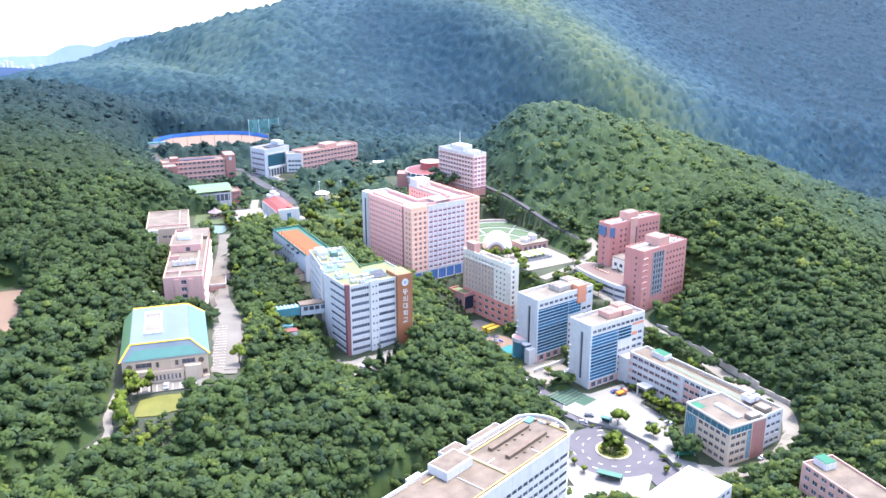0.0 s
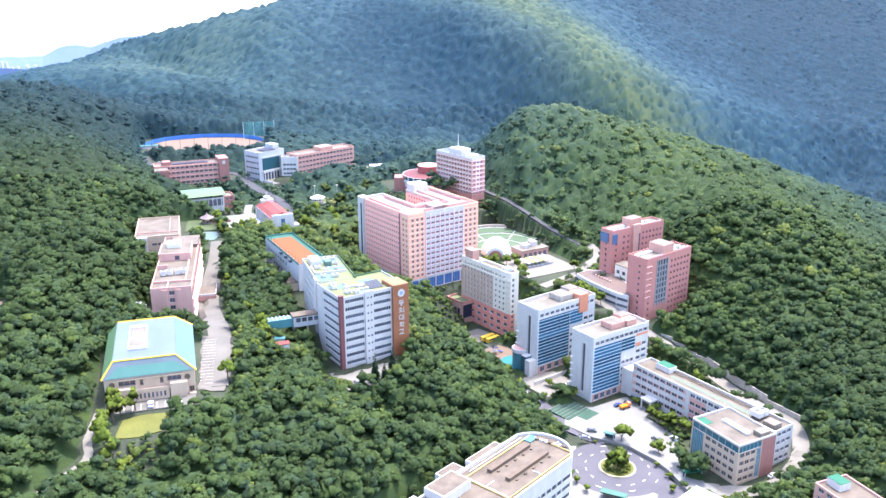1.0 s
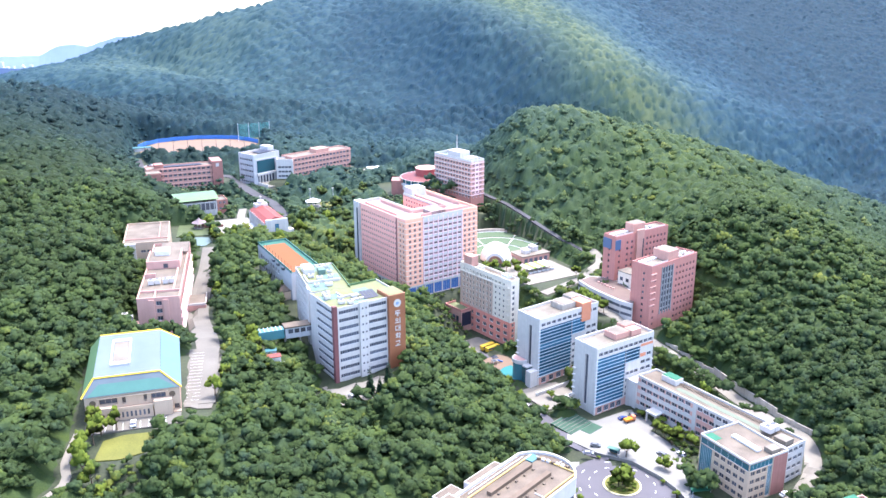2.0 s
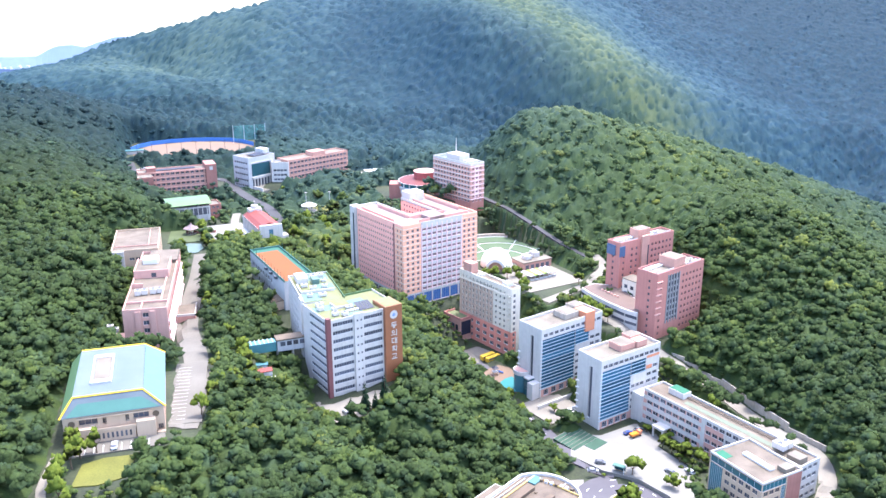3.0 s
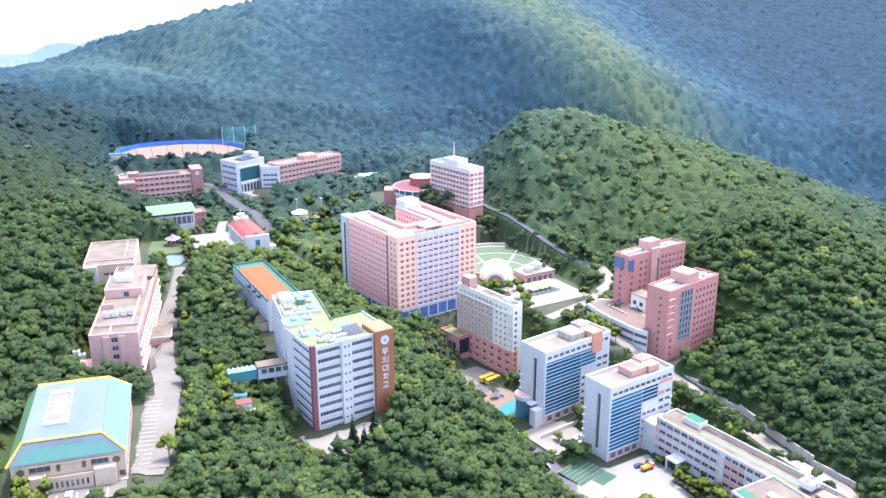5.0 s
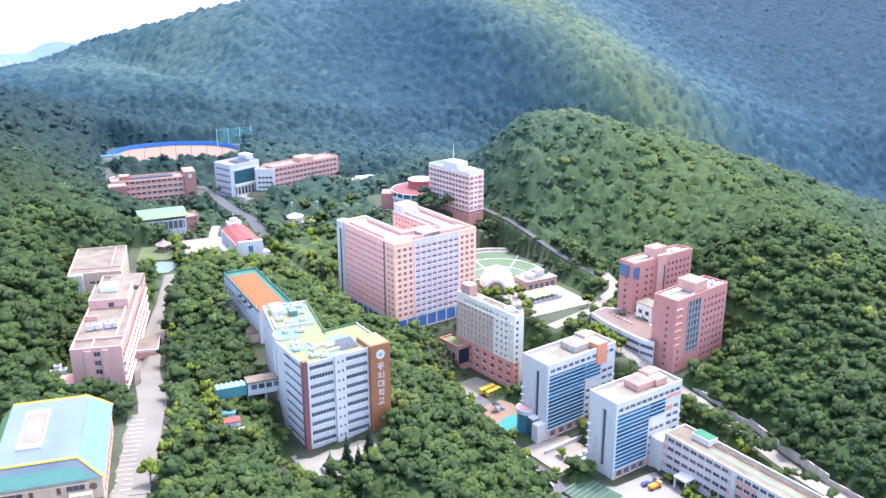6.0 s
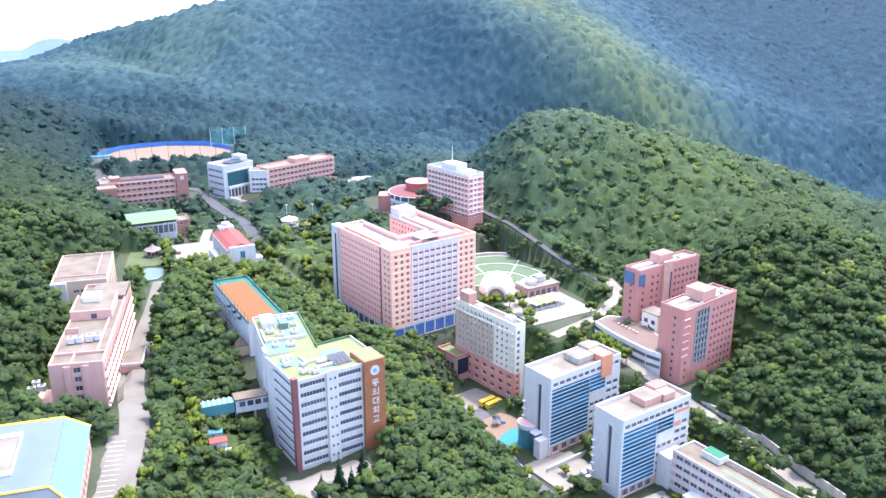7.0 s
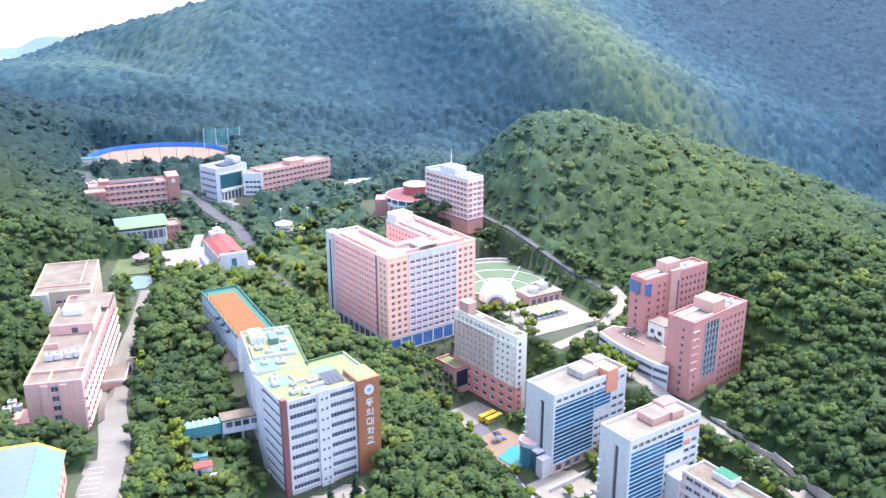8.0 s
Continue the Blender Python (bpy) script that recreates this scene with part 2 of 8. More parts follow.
def prism(bm, outline, z0, z1, mat=0, cap=True, cap_mat=None):
    """An upright prism over an outline of (x, y), counter-clockwise."""
    lo, hi = [bm.verts.new((x, y, z0)) for x, y in outline], [bm.verts.new((x, y, z1)) for x, y in outline]
    k = len(outline)
    for i in range(k):
        f = bm.faces.new((lo[i], lo[(i + 1) % k], hi[(i + 1) % k], hi[i]))
        f.material_index = mat
    if cap:
        f = bm.faces.new(hi)
        f.material_index = mat if cap_mat is None else cap_mat
        bm.faces.new(lo[::-1]).material_index = mat
    return bm


def tube(bm, a, b, r0, r1=None, sides=8, mat=0):
    r1 = r0 if r1 is None else r1
    a, b = Vector(a), Vector(b)
    q = (b - a).to_track_quat("Z", "Y")
    ring = [[bm.verts.new(p + q @ Vector((r * math.cos(math.tau * i / sides), r * math.sin(math.tau * i / sides), 0))) for i in range(sides)]
            for p, r in ((a, r0), (b, r1))]
    for i in range(sides):
        bm.faces.new((ring[0][i], ring[0][(i + 1) % sides], ring[1][(i + 1) % sides], ring[1][i])).material_index = mat
    bm.faces.new(ring[1]).material_index = mat
    bm.faces.new(ring[0][::-1]).material_index = mat


def thing(name, x, y, z, turn=0.0, label="", category="", group="", kind=""):
    ob = new(name)
    ob.matrix_basis = pose(x, y, z, 0, 0, turn)
    ob.empty_display_size = 0.5
    return tagged(ob, label, category, group, kind)


# faces of a building's box: the side that runs along x at y = 0 ("south"), and so on
def side_frame(side, u, v):
    return {"south": (Vector((0, 0, 0)), Vector((1, 0, 0)), Vector((0, -1, 0)), u),
            "west": (Vector((0, v, 0)), Vector((0, -1, 0)), Vector((-1, 0, 0)), v),
            "east": (Vector((u, 0, 0)), Vector((0, 1, 0)), Vector((1, 0, 0)), v),
            "north": (Vector((u, v, 0)), Vector((-1, 0, 0)), Vector((0, 1, 0)), u)}[side]


def facade(bm, side, u, v, z0, z1, holes, depth=0.3, shift=(0, 0), mats=()):
    """One wall of a box with openings (a, b, c, d: along from a to b, up from c to d) that go in by depth. mats: (a, b, c, d, material) for zones."""
    o, along, out, width = side_frame(side, u, v)
    o = o + Vector((shift[0], shift[1], 0))
    mats = [(max(0.0, a), min(width, b), max(z0, c), min(z1, d), k) for a, b, c, d, k in mats]
    holes = [(max(0.05, h[0]), min(width - 0.05, h[1]), h[2], min(z1 - 0.1, h[3])) for h in holes]
    z0, z1, width = round(z0, 3), round(z1, 3), round(width, 3)
    cuts_a = sorted({0.0, width, *[round(h[i], 3) for h in holes for i in (0, 1)], *[round(m[i], 3) for m in mats for i in (0, 1)]})
    cuts_z = sorted({z0, z1, *[round(h[i], 3) for h in holes for i in (2, 3)], *[round(m[i], 3) for m in mats for i in (2, 3)]})
    ia, iz = {c: i for i, c in enumerate(cuts_a)}, {c: i for i, c in enumerate(cuts_z)}
    solid = np.zeros((len(cuts_a), len(cuts_z)), int)
    for m in mats:
        solid[ia[round(m[0], 3)]:ia[round(m[1], 3)], iz[round(m[2], 3)]:iz[round(m[3], 3)]] = m[4]
    for h in holes:
        solid[ia[round(h[0], 3)]:ia[round(h[1], 3)], iz[round(h[2], 3)]:iz[round(h[3], 3)]] = -1
    grid = {}

    def vert(i, j):
        if (i, j) not in grid:
            grid[i, j] = bm.verts.new(o + along * cuts_a[i] + Vector((0, 0, cuts_z[j])))
        return grid[i, j]
    for i in range(len(cuts_a) - 1):
        for j in range(len(cuts_z) - 1):
            if solid[i, j] >= 0:
                bm.faces.new((vert(i, j), vert(i + 1, j), vert(i + 1, j + 1), vert(i, j + 1))).material_index = int(solid[i, j])
    for a, b, c, d in [h[:4] for h in holes]:
        k = [o + along * s + Vector((0, 0, t)) for s, t in ((a, c), (b, c), (b, d), (a, d))]
        f, g = [bm.verts.new(p) for p in k], [bm.verts.new(p - out * depth) for p in k]
        for i in range(4):
            bm.faces.new((f[i], f[(i + 1) % 4], g[(i + 1) % 4], g[i]))


WINDOWS = {}


def window_mesh(w, h, glass, frame_mat, bars):
    """A frame with its bars as one lattice, and the pane behind it; both face -y, from the middle of their foot."""
    key = (round(w, 1), round(h, 1), glass.name, frame_mat.name, bars)
    if key not in WINDOWS:
        t, k = 0.07, 0.04
        xs = [-w / 2, -w / 2 + t]
        for i in range(1, bars):
            x = -w / 2 + w * i / bars
            xs += [x - k, x + k]
        xs += [w / 2 - t, w / 2]
        zs = [0, t, h - t, h]
        bm = bmesh.new()
        v = [[[bm.verts.new((x, y, z)) for z in zs] for x in xs] for y in (-0.03, 0.026)]
        f, g = v
        for i in range(len(xs) - 1):
            for j in range(3):
                if j == 1 and i % 2:
                    q = ((i, 1), (i + 1, 1), (i + 1, 2), (i, 2))
                    for (a, b), (c, d) in zip(q, q[1:] + q[:1]):
                        bm.faces.new((f[a][b], f[c][d], g[c][d], g[a][b]))
                else:
                    bm.faces.new((f[i][j], f[i + 1][j], f[i + 1][j + 1], f[i][j + 1]))
        lattice = mesh_of(bm, frame_mat)
        bm = bmesh.new()
        box(bm, -w / 2, w / 2, 0.03, 0.09, 0, h, 0)
        WINDOWS[key] = lattice, mesh_of(bm, glass)
    return WINDOWS[key]


def glaze(root, side, u, v, holes, depth=0.3, glass=GLASS, frame_mat=WHITE, bars=2, shift=(0, 0), name="window"):
    """A window for each opening of a wall."""
    o, along, out, _ = side_frame(side, u, v)
    o = o + Vector((shift[0], shift[1], 0))
    turn = {"south": 0, "west": -90, "east": 90, "north": 180}[side]
    for a, b, c, d in [h[:4] for h in holes]:
        lattice, pane_me = window_mesh(b - a, d - c, glass, frame_mat, bars)
        ob = new(name, lattice)
        p = o + along * (a + b) / 2 - out * (depth - 0.1) + Vector((0, 0, c))
        ob.matrix_basis = pose(*p, 0, 0, turn)
        ob.parent = root
        pane = new("pane", pane_me)
        pane.parent = ob


def pieces(name, root, mat, *rows_, bevel=0.0, label=""):
    """One part for each box."""
    for r in rows_:
        part(name, boxes(r, bevel=bevel), mat, root, label)


def rows(a0, a1, n, w, z_first, storey, m, h):
    """Openings of n columns between a0 and a1 and m storeys."""
    step = (a1 - a0) / n
    return [(a0 + step * (i + 0.5) - w / 2, a0 + step * (i + 0.5) + w / 2, z_first + storey * j, z_first + storey * j + h) for j in range(m) for i in range(n)]


def flat_roof(root, u, v, z, wall_mat, roof_mat, rise=1.0, shift=(0, 0), thick=0.35, label=""):
    """A roof slab with a parapet round it."""
    x, y = shift
    part("roof", boxes((x + 0.05, x + u - 0.05, y + 0.05, y + v - 0.05, z - 0.4, z)), roof_mat, root, label)
    for r in ((x, x + u, y, y + thick), (x, x + u, y + v - thick, y + v), (x, x + thick, y + thick, y + v - thick), (x + u - thick, x + u, y + thick, y + v - thick)):
        part("parapet", boxes((*r, z + 0.002, z + rise)), wall_mat, root)


def shell(root, u, v, z0, z1, wall_mats, plan, depth=0.3, shift=(0, 0), label="", mats=None):
    """The four outer walls of a box; plan gives each side's openings."""
    bm = bmesh.new()
    for side in ("south", "west", "east", "north"):
        facade(bm, side, u, v, z0, z1, plan.get(side, []), depth, shift, (mats or {}).get(side, ()))
    return part("wall", bm, wall_mats, root, label)


def roof_unit(x, y, z, w, d, h, turn=0.0, label="grey ventilation unit on a flat roof", mat=None):
    """A rooftop machine: a case on feet with a fan ring on top."""
    ob = thing("roof_unit", x, y, z, turn, label, "ventilation unit", "roof machines")
    part("case", boxes((-w / 2, w / 2, -d / 2, d / 2, 0.25, h), bevel=0.06), mat or STEEL, ob)
    for sx in (-1, 1):
        part("foot", boxes((sx * w * 0.35 - 0.12, sx * w * 0.35 + 0.12, -d / 2, d / 2, 0, 0.25)), DARK, ob)
    bm = bmesh.new()
    tube(bm, (0, 0, h), (0, 0, h + 0.18), min(w, d) * 0.36, sides=14)
    part("fan_ring", bm, DARK, ob)
    return ob

# ---------------------------------------------------------------- the plan of the campus
SITES, PADS, WAYS = {}, [], []


def site(key, x, y, turn, u, v, base, top, land=None):
    """A building's plot: its nearest corner, its turn, its length and depth, the ground's and the roof's level."""
    SITES[key] = (x, y, turn, u, v, base, top)
    pad(x, y, turn, u, v, base if land is None else land)


def pad(x, y, turn, u, v, z, margin=3.0):
    """A level place in the ground."""
    c, s = math.cos(radians(turn)), math.sin(radians(turn))
    PADS.append((x + c * u / 2 - s * v / 2, y + s * u / 2 + c * v / 2, radians(turn), u / 2 + margin, v / 2 + margin, z))


def way(width, *points):
    """A road's line, with its levels."""
    WAYS.append((width, points))


site("hall", -17.4, 474.6, 36.0, 49.5, 52.0, -36.5, 9.4)
site("sign_front", -40.3, 340.8, 33.4, 31.4, 17.0, -20.0, 11.6)
site("sign_rear", -52.4, 361.5, 20.0, 17.0, 33.0, -17.0, 11.6, -13.0)
site("court", -66.6, 398.0, 28.5, 14.6, 51.0, -15.0, 7.4, -7.0)
site("dorm", 37.9, 444.6, 38.4, 5.8, 41.0, -51.5, -14.3)
site("glass_far", 47.7, 398.4, 36.5, 39.0, 15.3, -50.5, -17.2)
site("glass_near", 69.7, 369.5, 34.2, 35.4, 14.4, -51.0, -19.1)
site("long_block", 132.4, 312.8, 34.0, 11.5, 76.0, -49.5, -34.0)
site("low_glass", 113.6, 299.5, 28.0, 19.8, 24.7, -50.0, -32.3)
site("tower_near", 105.8, 427.5, 39.3, 37.0, 12.4, -35.0, -0.9)
site("tower_far", 95.3, 465.8, 34.8, 40.7, 9.2, -28.0, 2.8)
site("inn", 21.5, 578.5, 40.0, 11.5, 37.4, -6.5, 20.0)
site("office", -137.2, 656.0, 50.0, 24.5, 17.5, -14.5, 8.6)
site("link", -122.0, 663.5, 4.0, 12.5, 9.0, -11.0, 4.0)
site("school", -110.0, 665.8, 44.8, 56.0, 14.0, -10.5, 4.9)
site("west_school", -206.3, 624.0, 23.7, 52.5, 13.0, -10.5, 4.8)
site("canteen", -165.6, 556.4, 25.0, 25.0, 30.0, -12.5, 0.5)
site("brick_store", -150.3, 574.0, 27.0, 12.5, 13.0, -17.5, -5.0)
site("chapel", -101.4, 514.5, 27.0, 13.7, 37.5, -13.5, -3.0)
site("gym", -110.9, 270.5, 17.0, 29.0, 40.0, 0.5, 10.2)
site("rose_long", -122.5, 355.1, 12.3, 16.9, 77.0, -8.0, 10.2)
site("rose_back", -158.0, 439.7, 15.5, 22.0, 38.0, -6.5, 7.5)
site("white_roof", 83.0, 248.0, 43.0, 30.0, 18.0, -54.0, -38.0)
site("brown_roof", 143.0, 243.0, 22.0, 14.0, 32.0, -46.0, -31.0)
pad(1, 215, 49, 66, 26, -54.5)          # the round-ended block
pad(-30, 618, 20, 34, 40, -13.5)        # the rotunda
pad(14, 505, 36, 62, 66, -28.0)         # the open-air theatre
pad(52, 478, 30, 38, 36, -30.0)         # its car park
pad(68, 434, -60, 12, 18, -29.5, 0)        # the curved podium
pad(-240, 698, 12, 96, 58, 0.0, 0)      # the ball field
pad(-35.5, 322, 33, 28, 19, -21.5, 0)   # the yard before the sign building
pad(-84.5, 283, 12, 11, 46, -0.5, 0)      # the gymnasium's car park
pad(-108.5, 262, 17, 29, 8, 0.3, 0)    # the strip before the gymnasium
pad(-101, 247, 17, 16, 14, -0.2, 0)     # its lawn
pad(-152, 485, 12, 24, 44, -9.5, 0)     # pond and lawn
pad(-121, 500, 22, 22, 60, -14.0, 0)    # the chapel's forecourt
pad(72, 330, 30, 56, 36, -51.5, 0)      # the lower square
pad(50, 279, 0, 44, 60, -53.3, 0)       # the roundabout
pad(17, 436, 38, 20, 16, -52.5, 0)      # bus yard
pad(26, 407, 38, 22, 24, -50.8, 0)      # play yard
pad(50, 374, 35, 22, 22, -51.3, 0)
pad(-60, 690, 20, 34, 24, -14.0, 0)
pad(-94, 608, 0, 12, 12, -20.0, 0)      # the gazebo
BANK = (-93, 388, 24, 9, 62, -5.0)   # a wooded bank between the avenue and the sports building
way(8.5, (72, 338, -52.5), (55, 350, -51.5), (44, 371, -51.5), (33, 392, -52.0), (25, 422, -52.2), (19, 440, -52.5))
way(6.5, (80, 449, -28.5), (89, 435, -29.5), (95.5, 427.5, -32.3), (112, 414.5, -40), (119.3, 407, -43.3), (127, 399.5, -46), (134, 376, -46), (142, 357, -46), (151, 343, -46.5), (148, 323, -47.5), (134, 303, -49), (118, 296, -50.5), (100, 300, -52))
way(6.0, (58, 470, -31), (78, 486, -29.5), (88, 499, -28), (97, 514, -27), (94, 532, -25.5))
way(3.2, (92, 526, -26), (80, 536, -22), (65, 556, -17), (58, 566, -14), (46, 585, -10.5), (32, 602, -8), (22, 618, -7.5))
way(9.0, (-78.6, 281, -0.5), (-82, 311, -1.2), (-91.5, 342.5, -3), (-103, 372, -5.5), (-111, 405, -7), (-118, 445, -8.5), (-127, 487, -9.5))
way(7.0, (-28, 470, -34), (-40, 500, -31), (-57, 514, -27.5), (-72, 529, -25), (-88, 550, -21), (-102, 580, -18), (-114, 604, -15), (-134, 629, -13), (-148, 651, -12), (-161, 668, -10), (-215, 662, -7), (-236, 690, -2))
way(5.0, (-117, 538, -14), (-127, 563, -14), (-131, 586, -14))
way(8.0, (-180, 336, 11), (-170, 310, 9.5), (-160, 288, 8))
way(2.6, (-111, 264, 0.2), (-108.6, 248, -0.5), (-105, 238, -1.2), (-111, 224, -2), (-118, 205, -3))
# rises and hollows set so that land and buildings fit the camera's view
HILLS = ((175, 515, 75, 100, 40), (330, 830, 130, 130, -30), (5, 438, 28, 36, -12), (-200, 672, 70, 50, -26), (-19, 308, 17, 14, -13), (-355, 770, 100, 80, 24),
         (-170, 355, 35, 90, 6), (240, 380, 60, 90, -10), (30, 690, 60, 40, 10), (-300, 600, 80, 90, 6),
         (-60, 545, 52, 70, -14), (-85, 635, 60, 55, -10), (-150, 610, 60, 70, -25))


def smooth(t):
    t = np.clip(t, 0, 1)
    return t * t * (3 - 2 * t)


def bumps(x, y, size, seed):
    """Soft rolling relief from crossed waves."""
    r = np.random.RandomState(seed)
    out = np.zeros(np.broadcast(x, y).shape)
    for k in range(7):
        a, p, f = r.uniform(0, math.tau), r.uniform(0, math.tau), r.uniform(0.6, 1.9)
        out += np.sin((x * math.cos(a) + y * math.sin(a)) * f * math.tau / size + p) / f
    return out / 4


def gullies(x, y):
    """1 in the beds of the mountain's gullies, 0 on the ridges between."""
    d = crest_side(x, y)
    return 1 - np.abs(np.sin(d / 104.0 - 0.25 + 0.55 * np.sin(y / 150.0 + x / 400.0)))


def crest_side(x, y):
    """How far a place lies to the right of the main crest, which comes down from the summit to the spur."""
    return (x - 95) * 0.805 + (y - 877) * 0.594


def wild(x, y):
    """The unbuilt land, shaped to fit the camera's view: a valley side that falls to the right, a wooded spur and the
    mountain behind.
    """
    z = np.zeros(np.broadcast(x, y).shape)
    for k in (-24, -8, 8, 24):
        z = z + np.interp(x + k, [-900, -400, -200, -150, -56, 5, 70, 130, 200, 270, 400, 900], [0, 22, 17, 10, -14, -26, -52, -46, -30, -40, -64, -75]) / 4
    z = z + 20 * smooth((y - 520) / 130) * np.exp(-((x - 20) / 75) ** 2)
    for cx, cy, sx, sy, h in HILLS:
        z = z + h * np.exp(-((x - cx) / sx) ** 2 - ((y - cy) / sy) ** 2)
    ridge = np.interp(x, [-40, 40, 92, 179, 269, 343, 460, 900], [-18, 31, 37, 16, -13, -40, -52, -58])
    z = z + (ridge - z) * np.exp(-((y - 655) / 78) ** 2) * smooth((x - 5) / 60)
    z = z + 2.0 * bumps(x, y, 170, 3)
    near = 1 - smooth((y - 900) / 500)
    z = z * near - 60 * (1 - near)
    crest = np.interp(x, [-2500, -900, -600, -459, -351, -241, -190, 0, 300, 1000, 2500], [-90, -50, -14, 24, 65, 91, 99, 168, 240, 300, 260])
    cy = np.interp(x, [-2500, -600, -190, 0, 400, 1000, 2500], [1000, 1000, 1015, 1330, 1650, 1850, 1900])
    fy = np.interp(x, [-900, -600, -300, -100, 150, 400, 900], [860, 820, 800, 770, 800, 850, 900])
    foot = np.interp(x, [-900, -300, -100, 150, 400, 900], [-20, 5, -8, -12, -40, -45])
    s = (y - fy) / (cy - fy)
    gully = gullies(x, y)
    up = foot + (crest - foot) * np.clip(s, 0, 1) ** 0.95 + (14 * bumps(x, y, 420, 5) - 34 * gully * smooth(s * 1.6) + 18) * smooth(s * 2) * (1 - 0.8 * smooth((s - 0.75) * 4))
    d = crest_side(x, y)
    up = up + 50 * np.where(d < 0, np.exp(-(d / 70) ** 2), np.exp(-(d / 150) ** 2)) * smooth((y - 770) / 130) * (1 - smooth((s - 0.5) * 3))
    behind = np.maximum(crest - 0.42 * (y - cy), -160)
    mountain = np.where(s < 1, up, behind)
    w = smooth((y - fy + 60) / 120)
    z = z * (1 - w) + np.maximum(mountain, -170) * w
    return z


def ground(x, y, detail=False):
    """The level of the finished ground."""
    x, y = np.asarray(x, float), np.asarray(y, float)
    top, weight = wild(x, y), np.ones(np.broadcast(x, y).shape)
    near = (y < 860) & (y > 120) & (np.abs(x) < 330)
    if not near.any():
        return top
    xn, yn = x[near], y[near]
    t, w = top[near], weight[near]
    for cx, cy, a, hx, hy, z in PADS:
        dx, dy = xn - cx, yn - cy
        p, q = np.abs(dx * math.cos(a) + dy * math.sin(a)) - hx, np.abs(-dx * math.sin(a) + dy * math.cos(a)) - hy
        d = np.hypot(np.maximum(p, 0), np.maximum(q, 0)) + 0.35
        k = np.where(d < 60, (8.0 / d) ** 3, 0)
        t, w = t + k * z, w + k
    cx, cy, turn, u, v, z = BANK
    a = radians(turn)
    dx, dy = xn - cx, yn - cy
    p, q = dx * math.cos(a) + dy * math.sin(a), -dx * math.sin(a) + dy * math.cos(a)
    d = np.hypot(np.maximum(np.abs(p - u / 2) - u / 2, 0), np.maximum(np.abs(q - v / 2) - v / 2, 0)) + 0.35
    k = np.where(d < 40, (6.0 / d) ** 3, 0)
    t, w = t + k * z, w + k
    for width, pts in WAYS:
        for (x0, y0, z0), (x1, y1, z1) in zip(pts, pts[1:]):
            f = np.clip(((xn - x0) * (x1 - x0) + (yn - y0) * (y1 - y0)) / ((x1 - x0) ** 2 + (y1 - y0) ** 2), 0, 1)
            d = np.maximum(np.hypot(xn - x0 - f * (x1 - x0), yn - y0 - f * (y1 - y0)) - width / 2 - 0.5, 0) + 0.35
            k = np.where(d < 50, (5.0 / d) ** 3, 0)
            t, w = t + k * (z0 + f * (z1 - z0)), w + k
    top[near] = t / w
    return top


def ground_at(x, y):
    return float(ground(np.array([x]), np.array([y]))[0])


CLEAR = []          # strips kept free of wild trees: (x, y, turn, length, depth)


def clearance(x, y, strips=True):
    """How far a place lies from the nearest building, yard or road; 0 in the strips kept free."""
    best = np.full(x.shape, 60.0)
    for cx, cy, a, hx, hy, z in PADS:
        dx, dy = x - cx, y - cy
        p, q = np.abs(dx * math.cos(a) + dy * math.sin(a)) - hx, np.abs(-dx * math.sin(a) + dy * math.cos(a)) - hy
        best = np.minimum(best, np.hypot(np.maximum(p, 0), np.maximum(q, 0)))
    for width, pts in WAYS:
        for (x0, y0, _), (x1, y1, _) in zip(pts, pts[1:]):
            f = np.clip(((x - x0) * (x1 - x0) + (y - y0) * (y1 - y0)) / ((x1 - x0) ** 2 + (y1 - y0) ** 2), 0, 1)
            best = np.minimum(best, np.maximum(np.hypot(x - x0 - f * (x1 - x0), y - y0 - f * (y1 - y0)) - width / 2, 0))
    for x0, y0, turn, u, v in CLEAR if strips else ():
        c, s = math.cos(radians(turn)), math.sin(radians(turn))
        a, b = (x - x0) * c + (y - y0) * s, -(x - x0) * s + (y - y0) * c
        best = np.minimum(best, np.hypot(np.maximum(np.abs(a - u / 2) - u / 2, 0), np.maximum(np.abs(b - v / 2) - v / 2, 0)))
    return best


def open_ground(x, y, clear):
    return clearance(x, y) > clear


def spaced(lo, hi, start, stop, step, grow):
    """Grid lines: even from start to stop, ever wider out to lo and hi."""
    mid = list(np.arange(start, stop + step / 2, step))
    for end, sign in ((hi, 1), (lo, -1)):
        d = step
        while (mid[-1] < hi) if sign > 0 else (mid[0] > lo):
            d *= grow
            if sign > 0:
                mid.append(min(mid[-1] + d, hi))
            else:
                mid.insert(0, max(mid[0] - d, lo))
    return np.array(mid)


gx, gy = spaced(-4000, 4000, -240, 200, 3.0, 1.07), spaced(-1500, 3000, 200, 760, 3.0, 1.05)
GX, GY = np.meshgrid(gx, gy)
GZ = ground(GX, GY)
me = bpy.data.meshes.new("ground")
nx, ny = len(gx), len(gy)
idx = np.arange(nx * ny).reshape(ny, nx)
me.from_pydata(np.stack([GX.ravel(), GY.ravel(), GZ.ravel()], 1).tolist(), [], np.stack([idx[:-1, :-1], idx[:-1, 1:], idx[1:, 1:], idx[1:, :-1]], -1).reshape(-1, 4).tolist())
me.shade_smooth()
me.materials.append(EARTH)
tagged(new("ground", me), "wooded valley side and mountain slopes with dark earth", "ground", "", "structure")


def sheet(name, outline, z, mat, label, category, kind="structure", thick=0.12):
    """A paved or planted surface over an outline of (x, y): a thin slab on the ground."""
    bm = bmesh.new()
    prism(bm, outline, z - 2.0, z + thick)
    ob = new(name, mesh_of(bm, mat))
    return tagged(ob, label, category, "", kind)


